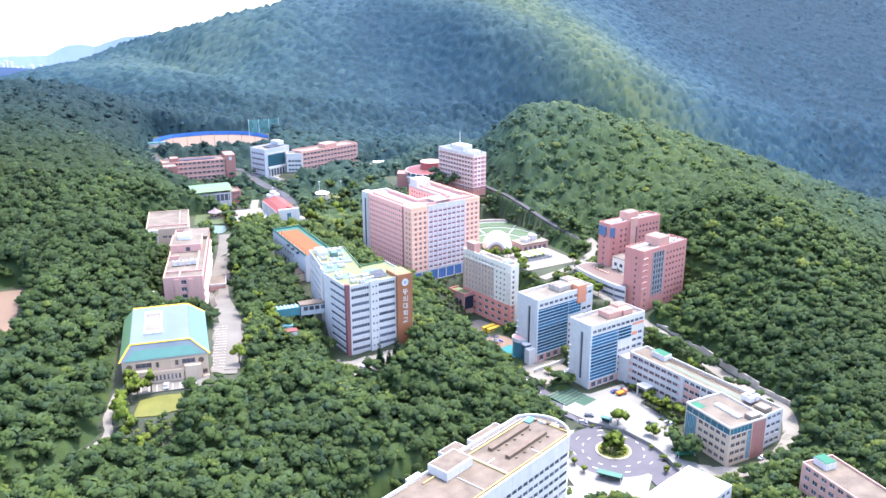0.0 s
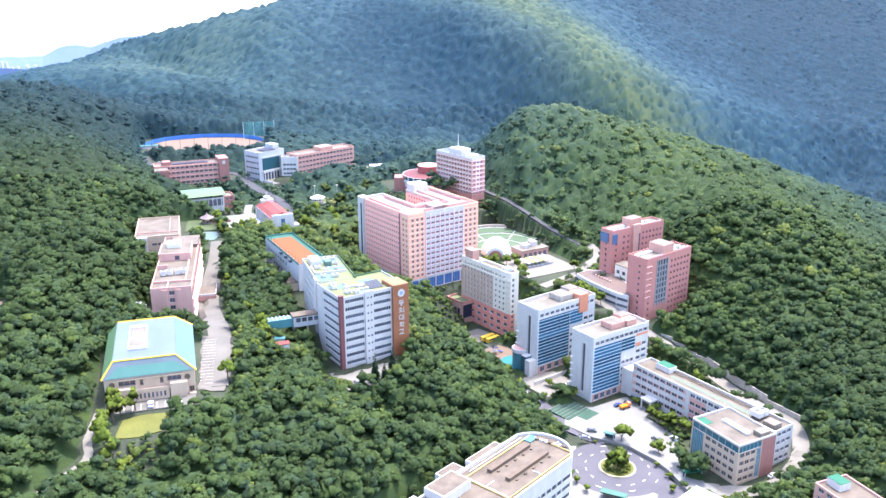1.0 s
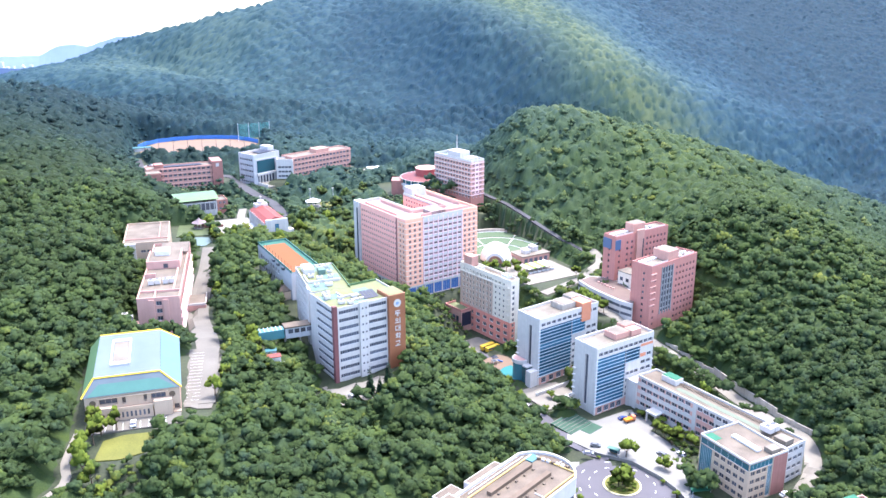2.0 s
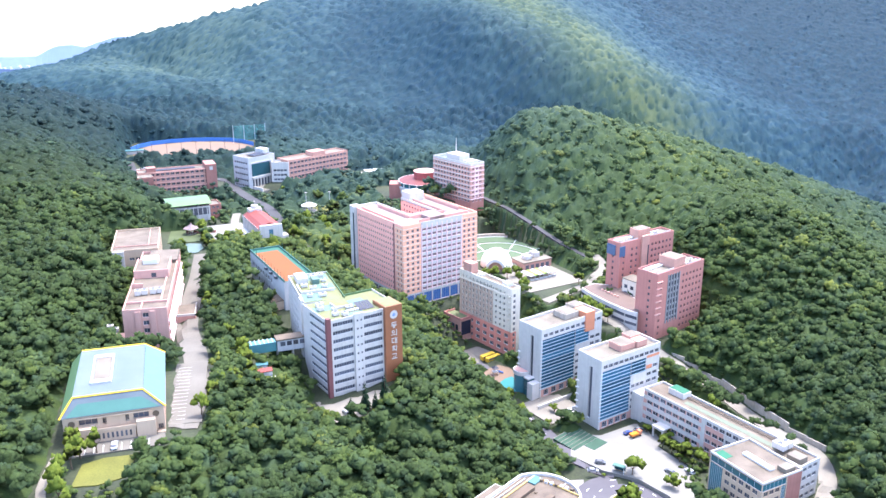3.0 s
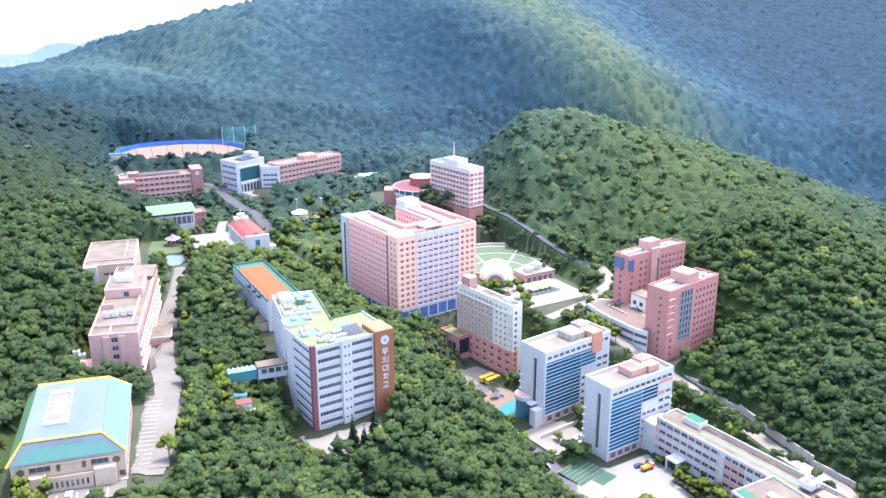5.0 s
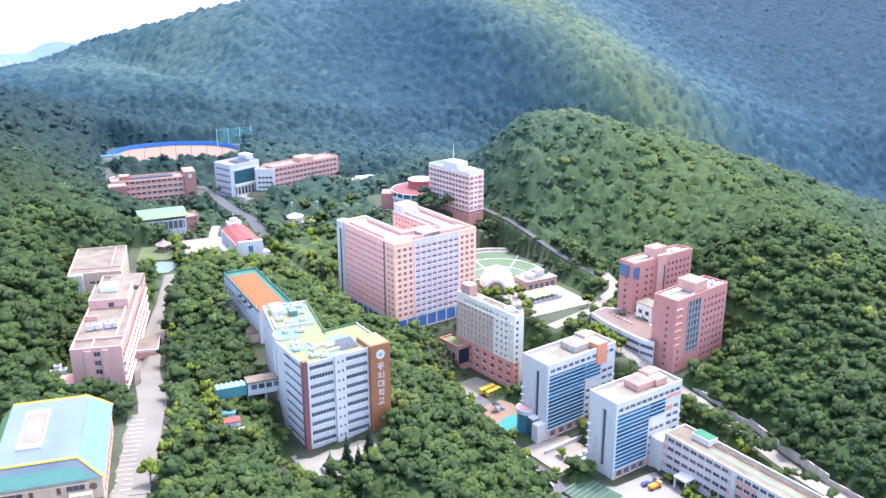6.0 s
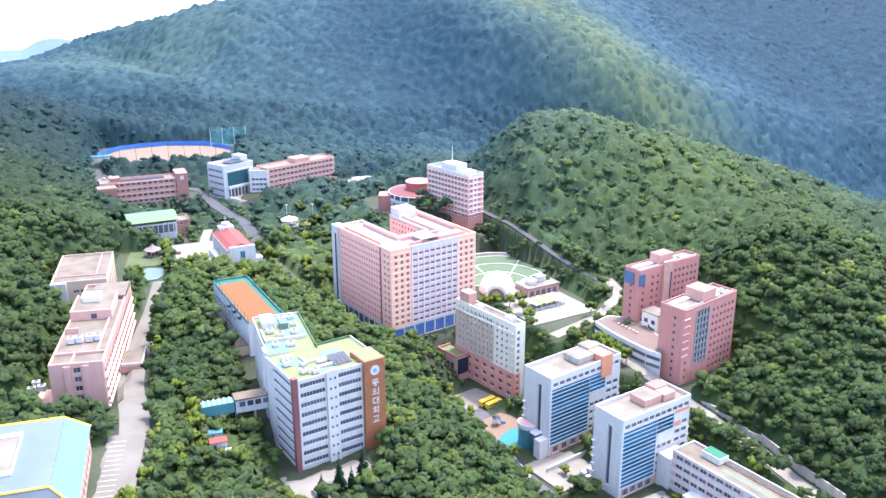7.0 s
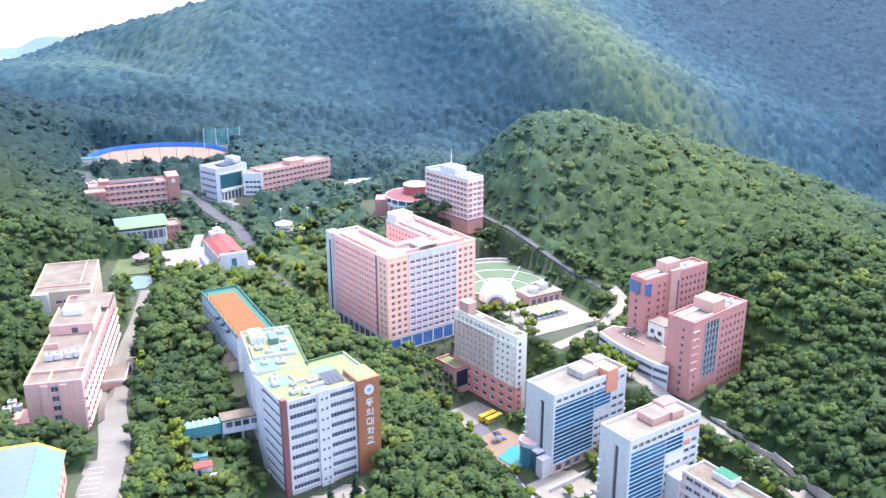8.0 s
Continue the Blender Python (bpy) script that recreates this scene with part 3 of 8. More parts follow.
def ribbon(name, width, pts, lift, mat, label, category, step=3.0, side=0.0):
    """A road or painted line that follows the ground along a smooth line."""
    fine = []
    p = [Vector(q[:2]) for q in pts]
    for i in range(len(p) - 1):
        a, b, c, d = p[max(i - 1, 0)], p[i], p[i + 1], p[min(i + 2, len(p) - 1)]
        k = max(2, int((c - b).length / step))
        for j in range(k):
            t = j / k
            fine.append(0.5 * (2 * b + (c - a) * t + (2 * a - 5 * b + 4 * c - d) * t * t + (3 * b - a - 3 * c + d) * t ** 3))
    fine.append(p[-1])
    bm = bmesh.new()
    last = None
    for i, q in enumerate(fine):
        d = (fine[min(i + 1, len(fine) - 1)] - fine[max(i - 1, 0)]).normalized()
        n = Vector((-d.y, d.x))
        ring = []
        for s in (-0.5, -0.25, 0, 0.25, 0.5):
            w = q + n * (side + width * s)
            ring.append(bm.verts.new((w.x, w.y, ground_at(w.x, w.y) + lift)))
        w0, w1 = q + n * (side - width * 0.5), q + n * (side + width * 0.5)
        ring.insert(0, bm.verts.new((w0.x, w0.y, ring[0].co.z - 1.0)))
        ring.append(bm.verts.new((w1.x, w1.y, ring[-1].co.z - 1.0)))
        if last:
            for k in range(6):
                bm.faces.new((last[k + 1], last[k], ring[k], ring[k + 1]))
        last = ring
    ob = new(name, mesh_of(bm, mat))
    return tagged(ob, label, category, "", "structure")


def turned(x, y, turn, *pts):
    c, s = math.cos(radians(turn)), math.sin(radians(turn))
    return [(x + c * u - s * v, y + s * u + c * v) for u, v in pts]


def rect(x, y, turn, u, v):
    return turned(x, y, turn, (0, 0), (u, 0), (u, v), (0, v))


ROAD_LABELS = ("grey asphalt campus road beside the lower square", "pale concrete lane below a retaining wall", "grey lane winding up beside the car park",
               "dark narrow lane climbing under the trees", "pale concrete avenue between trees and pink buildings", "grey asphalt road through the park to the far buildings", "pale paved path between chapel and wood", "bare sandy clearing in the wood", "pale worn track through the wood")
for (width, pts), mat, lab in zip(WAYS, (ASPHALT, PAVING, PAVING, DARK_ASPHALT, WORN_CONCRETE, DARK_ASPHALT, PAVING, SAND, PAVING), ROAD_LABELS):
    ribbon("road", width, pts, 0.35, mat, lab, "road")
sheet("pavement", rect(50, 374, 35, 22, 22), -51.3, PAVING, "pale paved forecourt below the glass towers", "pavement", thick=0.45)
sheet("pavement", [(55, 349), (66, 338), (79, 331.5), (88, 320), (92, 311), (95, 299), (113, 295), (113.4, 299), (102.3, 321.8), (106, 331), (92, 356), (98, 364), (88, 376), (70, 365), (58, 367)], -51.5, BRIGHT_PAVING, "bright paved square with parked cars", "pavement", thick=0.4)
sheet("pavement", rect(17, 436, 38, 20, 16), -52.5, PAVING, "concrete bus yard below the student dormitory", "pavement", thick=0.4)
sheet("pavement", [(27, 405), (33, 402), (45, 407), (44, 416), (36, 430), (31, 433), (22.5, 426)], -50.8, SAND, "sandy play yard beside the glass tower", "pavement", thick=0.4)
sheet("pavement", rect(-35.5, 322, 33, 28, 19), -21.5, PAVING, "pale paved yard before the office block", "pavement", thick=0.35)
sheet("car_park", rect(-84.5, 283, 12, 11, 46), -0.5, WORN_CONCRETE, "pale concrete car park beside the gymnasium", "car park", thick=0.5)
sheet("pavement", rect(-108.5, 262, 17, 29, 8), 0.3, WORN_CONCRETE, "pale paved strip before the gymnasium", "pavement", thick=0.4)
sheet("pavement", rect(-121, 500, 22, 22, 60), -14.0, BRIGHT_PAVING, "bright paved forecourt beside the chapel", "pavement", thick=0.5)
sheet("car_park", rect(50, 480, 30, 38, 33), -30.0, PAVING, "bright concrete car park with market tents", "car park", thick=0.35)
sheet("ball_field", turned(-240, 698, 12, (6, 0), (50, -2), (88, 8), (96, 30), (78, 52), (45, 60), (14, 50), (0, 26)), 0.0, SAND, "sandy ball field with a blue padded fence", "sports field", thick=0.4)
sheet("lawn", rect(-152, 506, 12, 22, 26), -9.5, POND_LAWN, "green lawn round a small pavilion", "lawn", thick=0.35)
sheet("pond", turned(-142, 486, 12, (0, 2), (5, 0), (12, 1), (15, 8), (13, 17), (6, 19), (1, 12)), -9.5, WATER, "still pale green pond at a lawn's edge", "pond", thick=0.32)
sheet("lawn", turned(-101, 247, 17, (1, 1), (8, 0), (15, 2), (17, 9), (18, 14), (9, 14.6), (3, 12.5)), -0.2, LAWN, "yellow-green grass bank before the gymnasium", "lawn", thick=0.3)
sheet("pavement", rect(-58, 694, 20, 30, 16), -14.0, BRIGHT_PAVING, "bright paved place with white awnings", "pavement", thick=0.4)


def circle(x, y, r, n=48, a0=0.0, a1=math.tau):
    return [(x + r * math.cos(a0 + (a1 - a0) * i / n), y + r * math.sin(a0 + (a1 - a0) * i / n)) for i in range(n if a1 - a0 > 6.2 else n + 1)]


# the roundabout
sheet("road", [(80, 302), (91, 308), (101, 290), (108, 272), (92, 268)], -53.3, ASPHALT, "grey asphalt road leaving the roundabout", "road", thick=0.5)
sheet("pavement", [(44, 333), (49, 300), (54, 282), (76, 276), (84, 298), (78, 304), (62, 306), (55, 316), (58, 334)], -53.3, BRIGHT_PAVING, "pale paved walk round the roundabout", "pavement", thick=0.52)
sheet("roundabout", circle(72, 317, 20.5), -53.3, ASPHALT, "dark asphalt roundabout with worn lane marks", "road", thick=0.55)

# ---------------------------------------------------------------- buildings
def building(key, label, category="building", name="building"):
    x, y, turn, u, v, base, top = SITES[key]
    return thing(name, x, y, base, turn, label, category), u, v, top - base - 1.0


# the great pink hall with its court open to the back
root, U, V, Z = building("hall", "tall pink hall block with peach corners and a white U-shaped roof", "university hall")
south = rows(1.2, 11, 3, 1.5, 8.4, 3.02, 12, 1.5) + rows(39, 48.6, 3, 1.5, 8.4, 3.02, 12, 1.5)
grid = rows(11.8, 38.4, 8, 2.5, 8.2, 3.02, 12, 1.25)
west = [(a + 0.0, b, c, d) for a, b, c, d in rows(5.5, 42.5, 17, 1.15, 8.4, 3.02, 12, 1.35)] + rows(44.8, 51, 2, 1.3, 8.4, 3.02, 12, 1.4)
base_s = [(a, b, 0.3, 6.3) for a, b, _, _ in rows(1.0, 48.5, 8, 5.2, 0, 1, 1, 1)]
base_w = [(a, b, 1.4, 6.0) for a, b, _, _ in rows(6, 51, 9, 4.2, 0, 1, 1, 1)]
bm = bmesh.new()
facade(bm, "south", U, V, -4, Z, south + grid + base_s, 0.35, (0, 0), [(0, 11.4, 7.2, Z, 1), (38.8, U, 7.2, Z, 1), (11.4, 38.8, 7.2, 45.2, 2), (0, U, -4, 7.2, 3)])
facade(bm, "west", U, V, -4, Z, west + base_w, 0.35, (0, 0), [(44.2, V, 7.2, Z, 1), (5, 44.2, 7.2, Z, 0), (0, 5, -4, Z, 3), (5, V, -4, 7.2, 3)])
facade(bm, "east", U, V, -4, Z, [], 0.3, (0, 0), [(0, V, 7.2, Z, 1)])
part("wall", bm, [HALL_PINK, PEACH, LILAC, WHITE], root, "pink and peach tiled walls over white columns")
glaze(root, "south", U, V, south, 0.35, GLASS, WHITE, 2)
glaze(root, "south", U, V, grid, 0.35, GLASS_WARM, WHITE, 3)
glaze(root, "west", U, V, west, 0.35, GLASS_WARM, WHITE, 1)
glaze(root, "south", U, V, base_s, 0.35, SCREEN_BLUE, WHITE, 4, name="blue_screen")
glaze(root, "west", U, V, base_w, 0.35, GLASS, WHITE, 3)
# white panels and ledges of the middle bay
for j in range(13):
    part("ledge", boxes((11.6, 38.6, -0.22, -0.004, 6.75 + 3.02 * j, 8.0 + 3.02 * j)), WHITE, root)
for i in range(9):
    part("pilaster", boxes((11.45 + 3.325 * i, 12.05 + 3.325 * i, -0.36, -0.006, 7.3, 45.0)), LILAC, root)
for j in range(12):
    for x0, x1 in ((0.0, 11.2), (39.0, 49.45)):
        part("string_course", boxes((x0, x1, -0.1, -0.004, 10.65 + 3.02 * j, 10.9 + 3.02 * j)), CREAM, root)
for j in range(12):
    part("string_course", boxes((-0.1, -0.004, 0.0, 7.6, 10.65 + 3.02 * j, 10.9 + 3.02 * j)), CREAM, root)
part("corner_slit", boxes((-0.2, -0.004, 8.5, 9.4, 7.2, 45.4)), MAROON, root)
part("stair_tower", boxes((-1.2, 3.4, V - 4.6, V + 1.0, -4, Z + 1.8)), WHITE, root, "white stair tower at the end of the wing")
part("tower_slit", boxes((-1.3, -1.204, V - 3.6, V - 2.2, 2, Z - 2)), GLASS, root)
# the court's inner walls and the three roofs
wing = rows(2, 33, 11, 1.3, 8.4, 3.02, 12, 1.4)
bm = bmesh.new()
facade(bm, "west", 17, 35, -4, Z, wing, 0.35, (33, 17))
facade(bm, "east", 16, 35, -4, Z, [], 0.35, (0, 17))
facade(bm, "north", 17, 35, -4, Z, [], 0.3, (33, 17))
facade(bm, "north", 16, 35, -4, Z, [], 0.3, (0, 17))
facade(bm, "north", 17, 17, -4, Z, [], 0.3, (16, 0))
part("court_wall", bm, HALL_PINK, root)
glaze(root, "west", 17, 35, wing, 0.35, GLASS, WHITE, 1, (33, 17))
for r in ((0.4, 49.1, 0.4, 17), (0.4, 16, 17, V - 0.4), (33, 49.1, 17, V - 0.4)):
    part("roof", boxes((*r, Z - 0.6, Z - 0.1)), ROOF_PINK, root, "sunlit pale pink flat roof")
for r in ((0, U, 0, 0.5), (0, 0.5, 0.5, V), (U - 0.5, U, 0.5, V), (15.5, 16, 17.5, V), (33, 33.5, 17.5, V), (15.5, 33.5, 17, 17.5), (0.5, 15.5, V - 0.5, V), (33.5, U - 0.5, V - 0.5, V)):
    outer = PEACH if r in ((0, U, 0, 0.5), (U - 0.5, U, 0.5, V)) else HALL_PINK if r == (0, 0.5, 0.5, V) else WHITE
    part("parapet", boxes((*r, Z - 0.6 if outer == WHITE else Z, Z + 1.3)), outer, root)
part("white_band", boxes((11.4, 38.8, -0.3, -0.004, Z - 1.4, Z + 1.5)), WHITE, root, "white band over the middle bay")
for r in ((2.6, 13.4, 4, 13), (2.6, 3.0, 13, 46), (13, 13.4, 13, 46), (36, 36.4, 13, 46), (46, 46.4, 13, 46), (13, 46, 4.0, 4.4), (13.4, 36, 13, 13.4)):
    part("roof_rail", boxes((*r, Z - 0.1, Z + 1.7 if r[1] - r[0] < 1 or r[3] - r[2] < 1 else Z + 0.5)), ROSE, root, "pink screen wall on the roof")
part("roof_box", boxes((34, 44, V - 8, V + 0.5, -4, Z + 5.2), bevel=0.1), WHITE, root, "white lift house on the roof")
part("roof_box", boxes((20, 30, 4, 12, Z - 0.1, Z + 2.0), bevel=0.1), ROOF_PINK, root)
for i in range(6):
    part("vent", boxes((17 + 4.2 * i, 18.6 + 4.2 * i, 14.6, 15.6, Z - 0.1, Z + 1.0)), WHITE, root)

# the office block with the brown sign wall
root, U, V, Z = building("sign_front", "white eight-storey office block with a brown sign wall and lime roof", "office block")
st = 3.42
south = [(a, b, 0.9 + st * j, 2.5 + st * j) for j in range(9) for a, b in ((2.2, 10.8), (15.5, 23.7))]
small = [(a, a + 0.8, 1.3 + st * j, 2.2 + st * j) for j in range(9) for a in (12.0, 13.6)]
west = [(1.0, 15.6, 0.9 + st * j, 2.4 + st * j) for j in range(9)]
shell(root, U, V + 5, -4, Z, [WHITE, MAROON], {"south": south + small, "west": [(a + 5, b + 4.4, c, d) for a, b, c, d in west]}, 0.4, label="white rendered walls with long window bands",
      mats={"west": [(20.2, 22, -4, Z, 1)], "south": [(0, 1.4, -4, Z, 1)]})
glaze(root, "south", U, V + 5, south, 0.4, GLASS, STEEL, 8)
glaze(root, "south", U, V + 5, small, 0.4, GLASS, WHITE, 1)
glaze(root, "west", U, V + 5, [(a + 5, b + 4.4, c, d) for a, b, c, d in west], 0.4, GLASS, STEEL, 10)
for j in range(9):
    for a, b in ((2.0, 11.0), (15.3, 23.9)):
        part("balcony_rail", boxes((a, b, -0.35, -0.27, 0.55 + st * j, 1.15 + st * j)), WHITE, root)
part("pier", boxes((11.1, 15.2, -0.7, -0.005, -3, Z + 1.4)), WHITE, root, "white projecting pier with small windows")
for w in [o for o in root.children if o.name.startswith("window") and abs(o.location.y - 0.3) < 0.05 and 11.8 < o.location.x < 15]:
    w.location.y = -0.74
part("roof", boxes((0.05, U - 0.05, 0.05, V + 4.95, Z - 0.4, Z)), ROOF_LIME, root, "flat roof with yellow-green coating")
for r in ((0, U, 0, 0.25), (0, 0.25, 0.25, V + 5), (U - 0.25, U, 0.25, V + 5)):
    part("parapet", boxes((*r, Z + 0.002, Z + 0.7)), WHITE, root)
part("parapet", boxes((17.5, U - 0.25, V + 4.75, V + 5, Z + 0.002, Z + 0.8)), GREEN_SLOPE, root, "dull green roof edge")
part("corner_pier", boxes((-0.45, 1.3, -0.45, 1.3, -3, Z + 1.6), bevel=0.05), MAROON, root, "maroon tiled corner pier")
part("sign_wall", boxes((24.1, U + 0.3, -1.6, 8.4, -4, Z + 1.6), bevel=0.08), BROWN, root, "brown metal-clad sign wall")
part("sign_cap", boxes((24.5, U - 0.1, -1.2, 8.0, Z + 1.604, Z + 1.7)), ROOF_LIME, root)
bm = bmesh.new()
tube(bm, (27.9, -1.604, Z - 2.2), (27.9, -1.75, Z - 2.2), 1.7, sides=24)
part("emblem", bm, WHITE, root, "round white emblem")
bm = bmesh.new()
tube(bm, (27.9, -1.76, Z - 2.2), (27.9, -1.8, Z - 2.2), 0.75, 0.6, sides=20)
part("emblem_mark", bm, surface("emblem_blue", (0.2, 0.3, 0.5)), root)


def stroke(root, parts, x, z, s):
    """One large letter of the sign, from bars and rings, each in units of the letter's size."""
    bm = bmesh.new()
    for p in parts:
        if p[0] == "o":
            cx, cz, r = p[1:]
            n = 16
            for k in range(n):
                a0, a1 = math.tau * k / n, math.tau * (k + 1) / n
                q = [bm.verts.new((x + s * (cx + rr * math.cos(a)), yy, z + s * (cz + rr * math.sin(a)))) for yy in (-1.602, -1.8) for a, rr in ((a0, r), (a1, r), (a1, r - 0.11), (a0, r - 0.11))]
                for f in ((4, 5, 6, 7), (0, 1, 5, 4), (2, 3, 7, 6)):
                    bm.faces.new([q[i] for i in f])
        else:
            x0, x1, z0, z1 = p
            box(bm, x + s * x0, x + s * x1, -1.8, -1.602, z + s * z0, z + s * z1)
    part("letter", bm, WHITE, root, "white raised letter")


LETTERS = ((( -0.4, 0.4, 0.85, 0.95), (-0.4, -0.3, 0.62, 0.85), (-0.4, 0.4, 0.56, 0.66), (-0.05, 0.05, 0.44, 0.56), (-0.5, 0.5, 0.36, 0.45), ("o", 0, 0.15, 0.18)),
           (("o", -0.15, 0.68, 0.26), (-0.5, 0.28, 0.16, 0.26), (0.36, 0.47, 0.0, 1.0)),
           ((-0.45, 0.05, 0.85, 0.95), (-0.45, -0.35, 0.25, 0.85), (-0.45, 0.05, 0.18, 0.28), (0.15, 0.25, 0.0, 1.0), (0.25, 0.38, 0.5, 0.6), (0.38, 0.48, 0.0, 1.0)),
           ((-0.22, 0.0, 0.92, 1.0), (-0.45, 0.18, 0.78, 0.87), ("o", -0.13, 0.55, 0.19), (0.28, 0.38, 0.35, 1.0), (0.38, 0.52, 0.62, 0.71), (-0.4, 0.38, 0.22, 0.31), (0.28, 0.38, 0.0, 0.22)),
           ((-0.4, 0.35, 0.85, 0.95), (0.25, 0.35, 0.5, 0.85), (-0.22, -0.12, 0.2, 0.5), (0.05, 0.15, 0.2, 0.5), (-0.5, 0.5, 0.1, 0.2)))
for i, letter in enumerate(LETTERS):
    stroke(root, letter, 27.9, Z - 7.9 - 3.35 * i, 2.6)
for x, y, w, d, h in ((3.5, 13, 2.2, 2.2, 1.8), (6, 5, 2.4, 2, 1.6), (9, 3, 2.2, 2, 1.7), (8, 10, 2, 1.6, 1.4), (14, 9, 3, 1.4, 1.2), (5, 17, 3, 1.8, 1.5)):
    p = turned(*SITES["sign_front"][:3], (x, y))[0]
    roof_unit(*p, SITES["sign_front"][6] - 1, w, d, h, SITES["sign_front"][2], "white air-conditioning unit on a lime roof", WHITE)
ROOF_MINT = surface("faded_mint_roof_coat", (0.105, 0.175, 0.145), vary=0.15, scale=0.3)
pieces("roof_patch", root, ROOF_MINT, (0.8, 9, 11.5, 16.8, Z + 0.004, Z + 0.05), (10, 17, 1, 4.5, Z + 0.004, Z + 0.05), (16.5, 23, 11, 16.8, Z + 0.044, Z + 0.09), label="faded mint patch of roof coating")
pieces("roof_wall", root, WHITE, (9.2, 16, 10.6, 10.9, Z + 0.004, Z + 0.9), (9.2, 9.5, 10.9, 16.5, Z + 0.004, Z + 0.9))
for k in range(5):
    part("roof_duct", boxes((11 + 1.1 * k, 11.8 + 1.1 * k, 5.2, 6.4, Z + 0.004, Z + 0.8), bevel=0.05), (STEEL, WHITE)[k % 2], root)
ob = thing("solar_array", *turned(*SITES["sign_front"][:3], (19.5, 7))[0], 10.6, 33.4, "tilted dark blue solar panels on a roof", "solar panels")
for i in range(4):
    bm = boxes((-3.2 + 1.6 * i, -1.75 + 1.6 * i, -3, 3, 0.0, 0.06))
    p = part("panel", bm, NAVY, ob)
    p.matrix_basis = pose(0, 0, 0.9, 14, 0, 0)
bm = bmesh.new()
for x in (-3, 0, 3):
    for y in (-2.6, 2.6):
        tube(bm, (x, y, 0), (x, y, 0.9 + 0.25 * y), 0.06, sides=6)
part("stand", bm, STEEL, ob)

root, U, V, Z = building("sign_rear", "white rear wing of the office block with small windows", "office block")
west = rows(2, 31, 9, 1.7, 1.2, 3.42, 8, 1.5)
shell(root, U, V, -4, Z, WHITE, {"west": west, "south": []}, 0.35, label="white rendered walls")
glaze(root, "west", U, V, west, 0.35, GLASS, WHITE, 2)
part("roof", boxes((0.05, U - 0.05, 0.05, V - 0.05, Z - 0.36, Z + 0.04)), ROOF_LIME, root, "flat roof with pale green coating")
for r in ((0, 0.25, 0, V), (0.25, U - 0.25, V - 0.25, V)):
    part("parapet", boxes((*r, Z + 0.042, Z + 0.7)), WHITE, root)
part("parapet", boxes((U - 0.25, U, 0, V, Z + 0.042, Z + 0.8)), GREEN_SLOPE, root, "dull green roof edge")
part("jog", boxes((-1.0, -0.004, 0.3, 4.5, -4, Z + 1.2)), WHITE, root)
part("roof_box", boxes((2, 6.5, 22, 30, Z, Z + 2.6), bevel=0.08), WHITE, root)
pieces("roof_patch", root, ROOF_MINT, (0.8, 8, 1, 9.5, Z + 0.044, Z + 0.09), (8.2, 16, 11, 19.5, Z + 0.044, Z + 0.09), (7, 16, 25, 32, Z + 0.044, Z + 0.09), label="faded mint patch of roof coating")
part("roof_box", boxes((8, 11, 20, 24, Z, Z + 2.2), bevel=0.08), ROOF_MINT, root, "turquoise plant housing")
pieces("roof_wall", root, WHITE, (1, 15, 10, 10.4, Z, Z + 1.2), (1, 1.4, 10.4, 20, Z, Z + 1.2))
for x, y, w, d, h in ((10, 28, 2.6, 2.2, 1.6), (13, 29, 2.6, 2.2, 1.6), (7, 14, 2.4, 2, 1.6), (12, 15, 2, 2, 1.5), (4, 18, 2.4, 2, 1.6), (9, 5, 3, 2, 1.5), (13, 22, 2, 1.6, 1.3), (4, 6, 2, 2, 1.5)):
    roof_unit(*turned(*SITES["sign_rear"][:3], (x, y))[0], 10.6, w, d, h, 20, "white air-conditioning unit on a lime roof", WHITE)

# covered footbridge to the office block
ob = thing("footbridge", -71, 352.6, -8.0, 22, "grey covered footbridge with a turquoise glazed end", "footbridge")
part("deck", boxes((9, 21, 0, 5, 0, 4.6), bevel=0.05), GREY, ob)
part("deck_roof", boxes((8.7, 21.2, -0.3, 5.3, 4.604, 5.1)), ROOF_BROWN, ob)
for i in range(4):
    part("window", boxes((10.2 + 2.6 * i, 12.2 + 2.6 * i, -0.08, -0.004, 2.2, 4.0)), GLASS, ob)
part("glazed_end", boxes((-3, 8.6, 0.4, 4.4, 0.4, 4.2)), surface("turquoise_glazed_sheet", (0.085, 0.24, 0.265), rough=0.3, vary=0.08), ob, "turquoise glazed passage")
for i in range(7):
    part("rib", boxes((-2.9 + 1.7 * i, -2.6 + 1.7 * i, 0.2, 4.6, 4.204, 4.5)), WHITE, ob)
for x in (-2, 3, 8.8, 15):
    part("pier", boxes((x, x + 0.8, 1.5, 2.8, -14, 0)), CONCRETE, ob)

# sports deck on its building
root, U, V, Z = building("court", "grey sports building with an orange court on its roof", "sports building")
west = rows(3, 34, 8, 2.2, 10.4, 4.8, 2, 2.2)
shell(root, U, V, -6, Z, GREY, {"west": west}, 0.3)
glaze(root, "west", U, V, west, 0.3)
part("roof", boxes((0.004, U - 0.004, 0.004, V - 0.004, Z - 0.3, Z)), COURT_RIM, root, "green roof deck")
part("court_floor", boxes((0.9, U - 2.4, 0.6, V - 5.0, Z + 0.004, Z + 0.06)), COURT, root, "orange court floor")
for r in ((0, 0.25, 0, V), (U - 0.25, U, 0, V), (0.25, U - 0.25, V - 0.25, V)):
    part("parapet", boxes((*r, Z - 0.3, Z + 0.9)), TEAL, root, "green parapet fence")
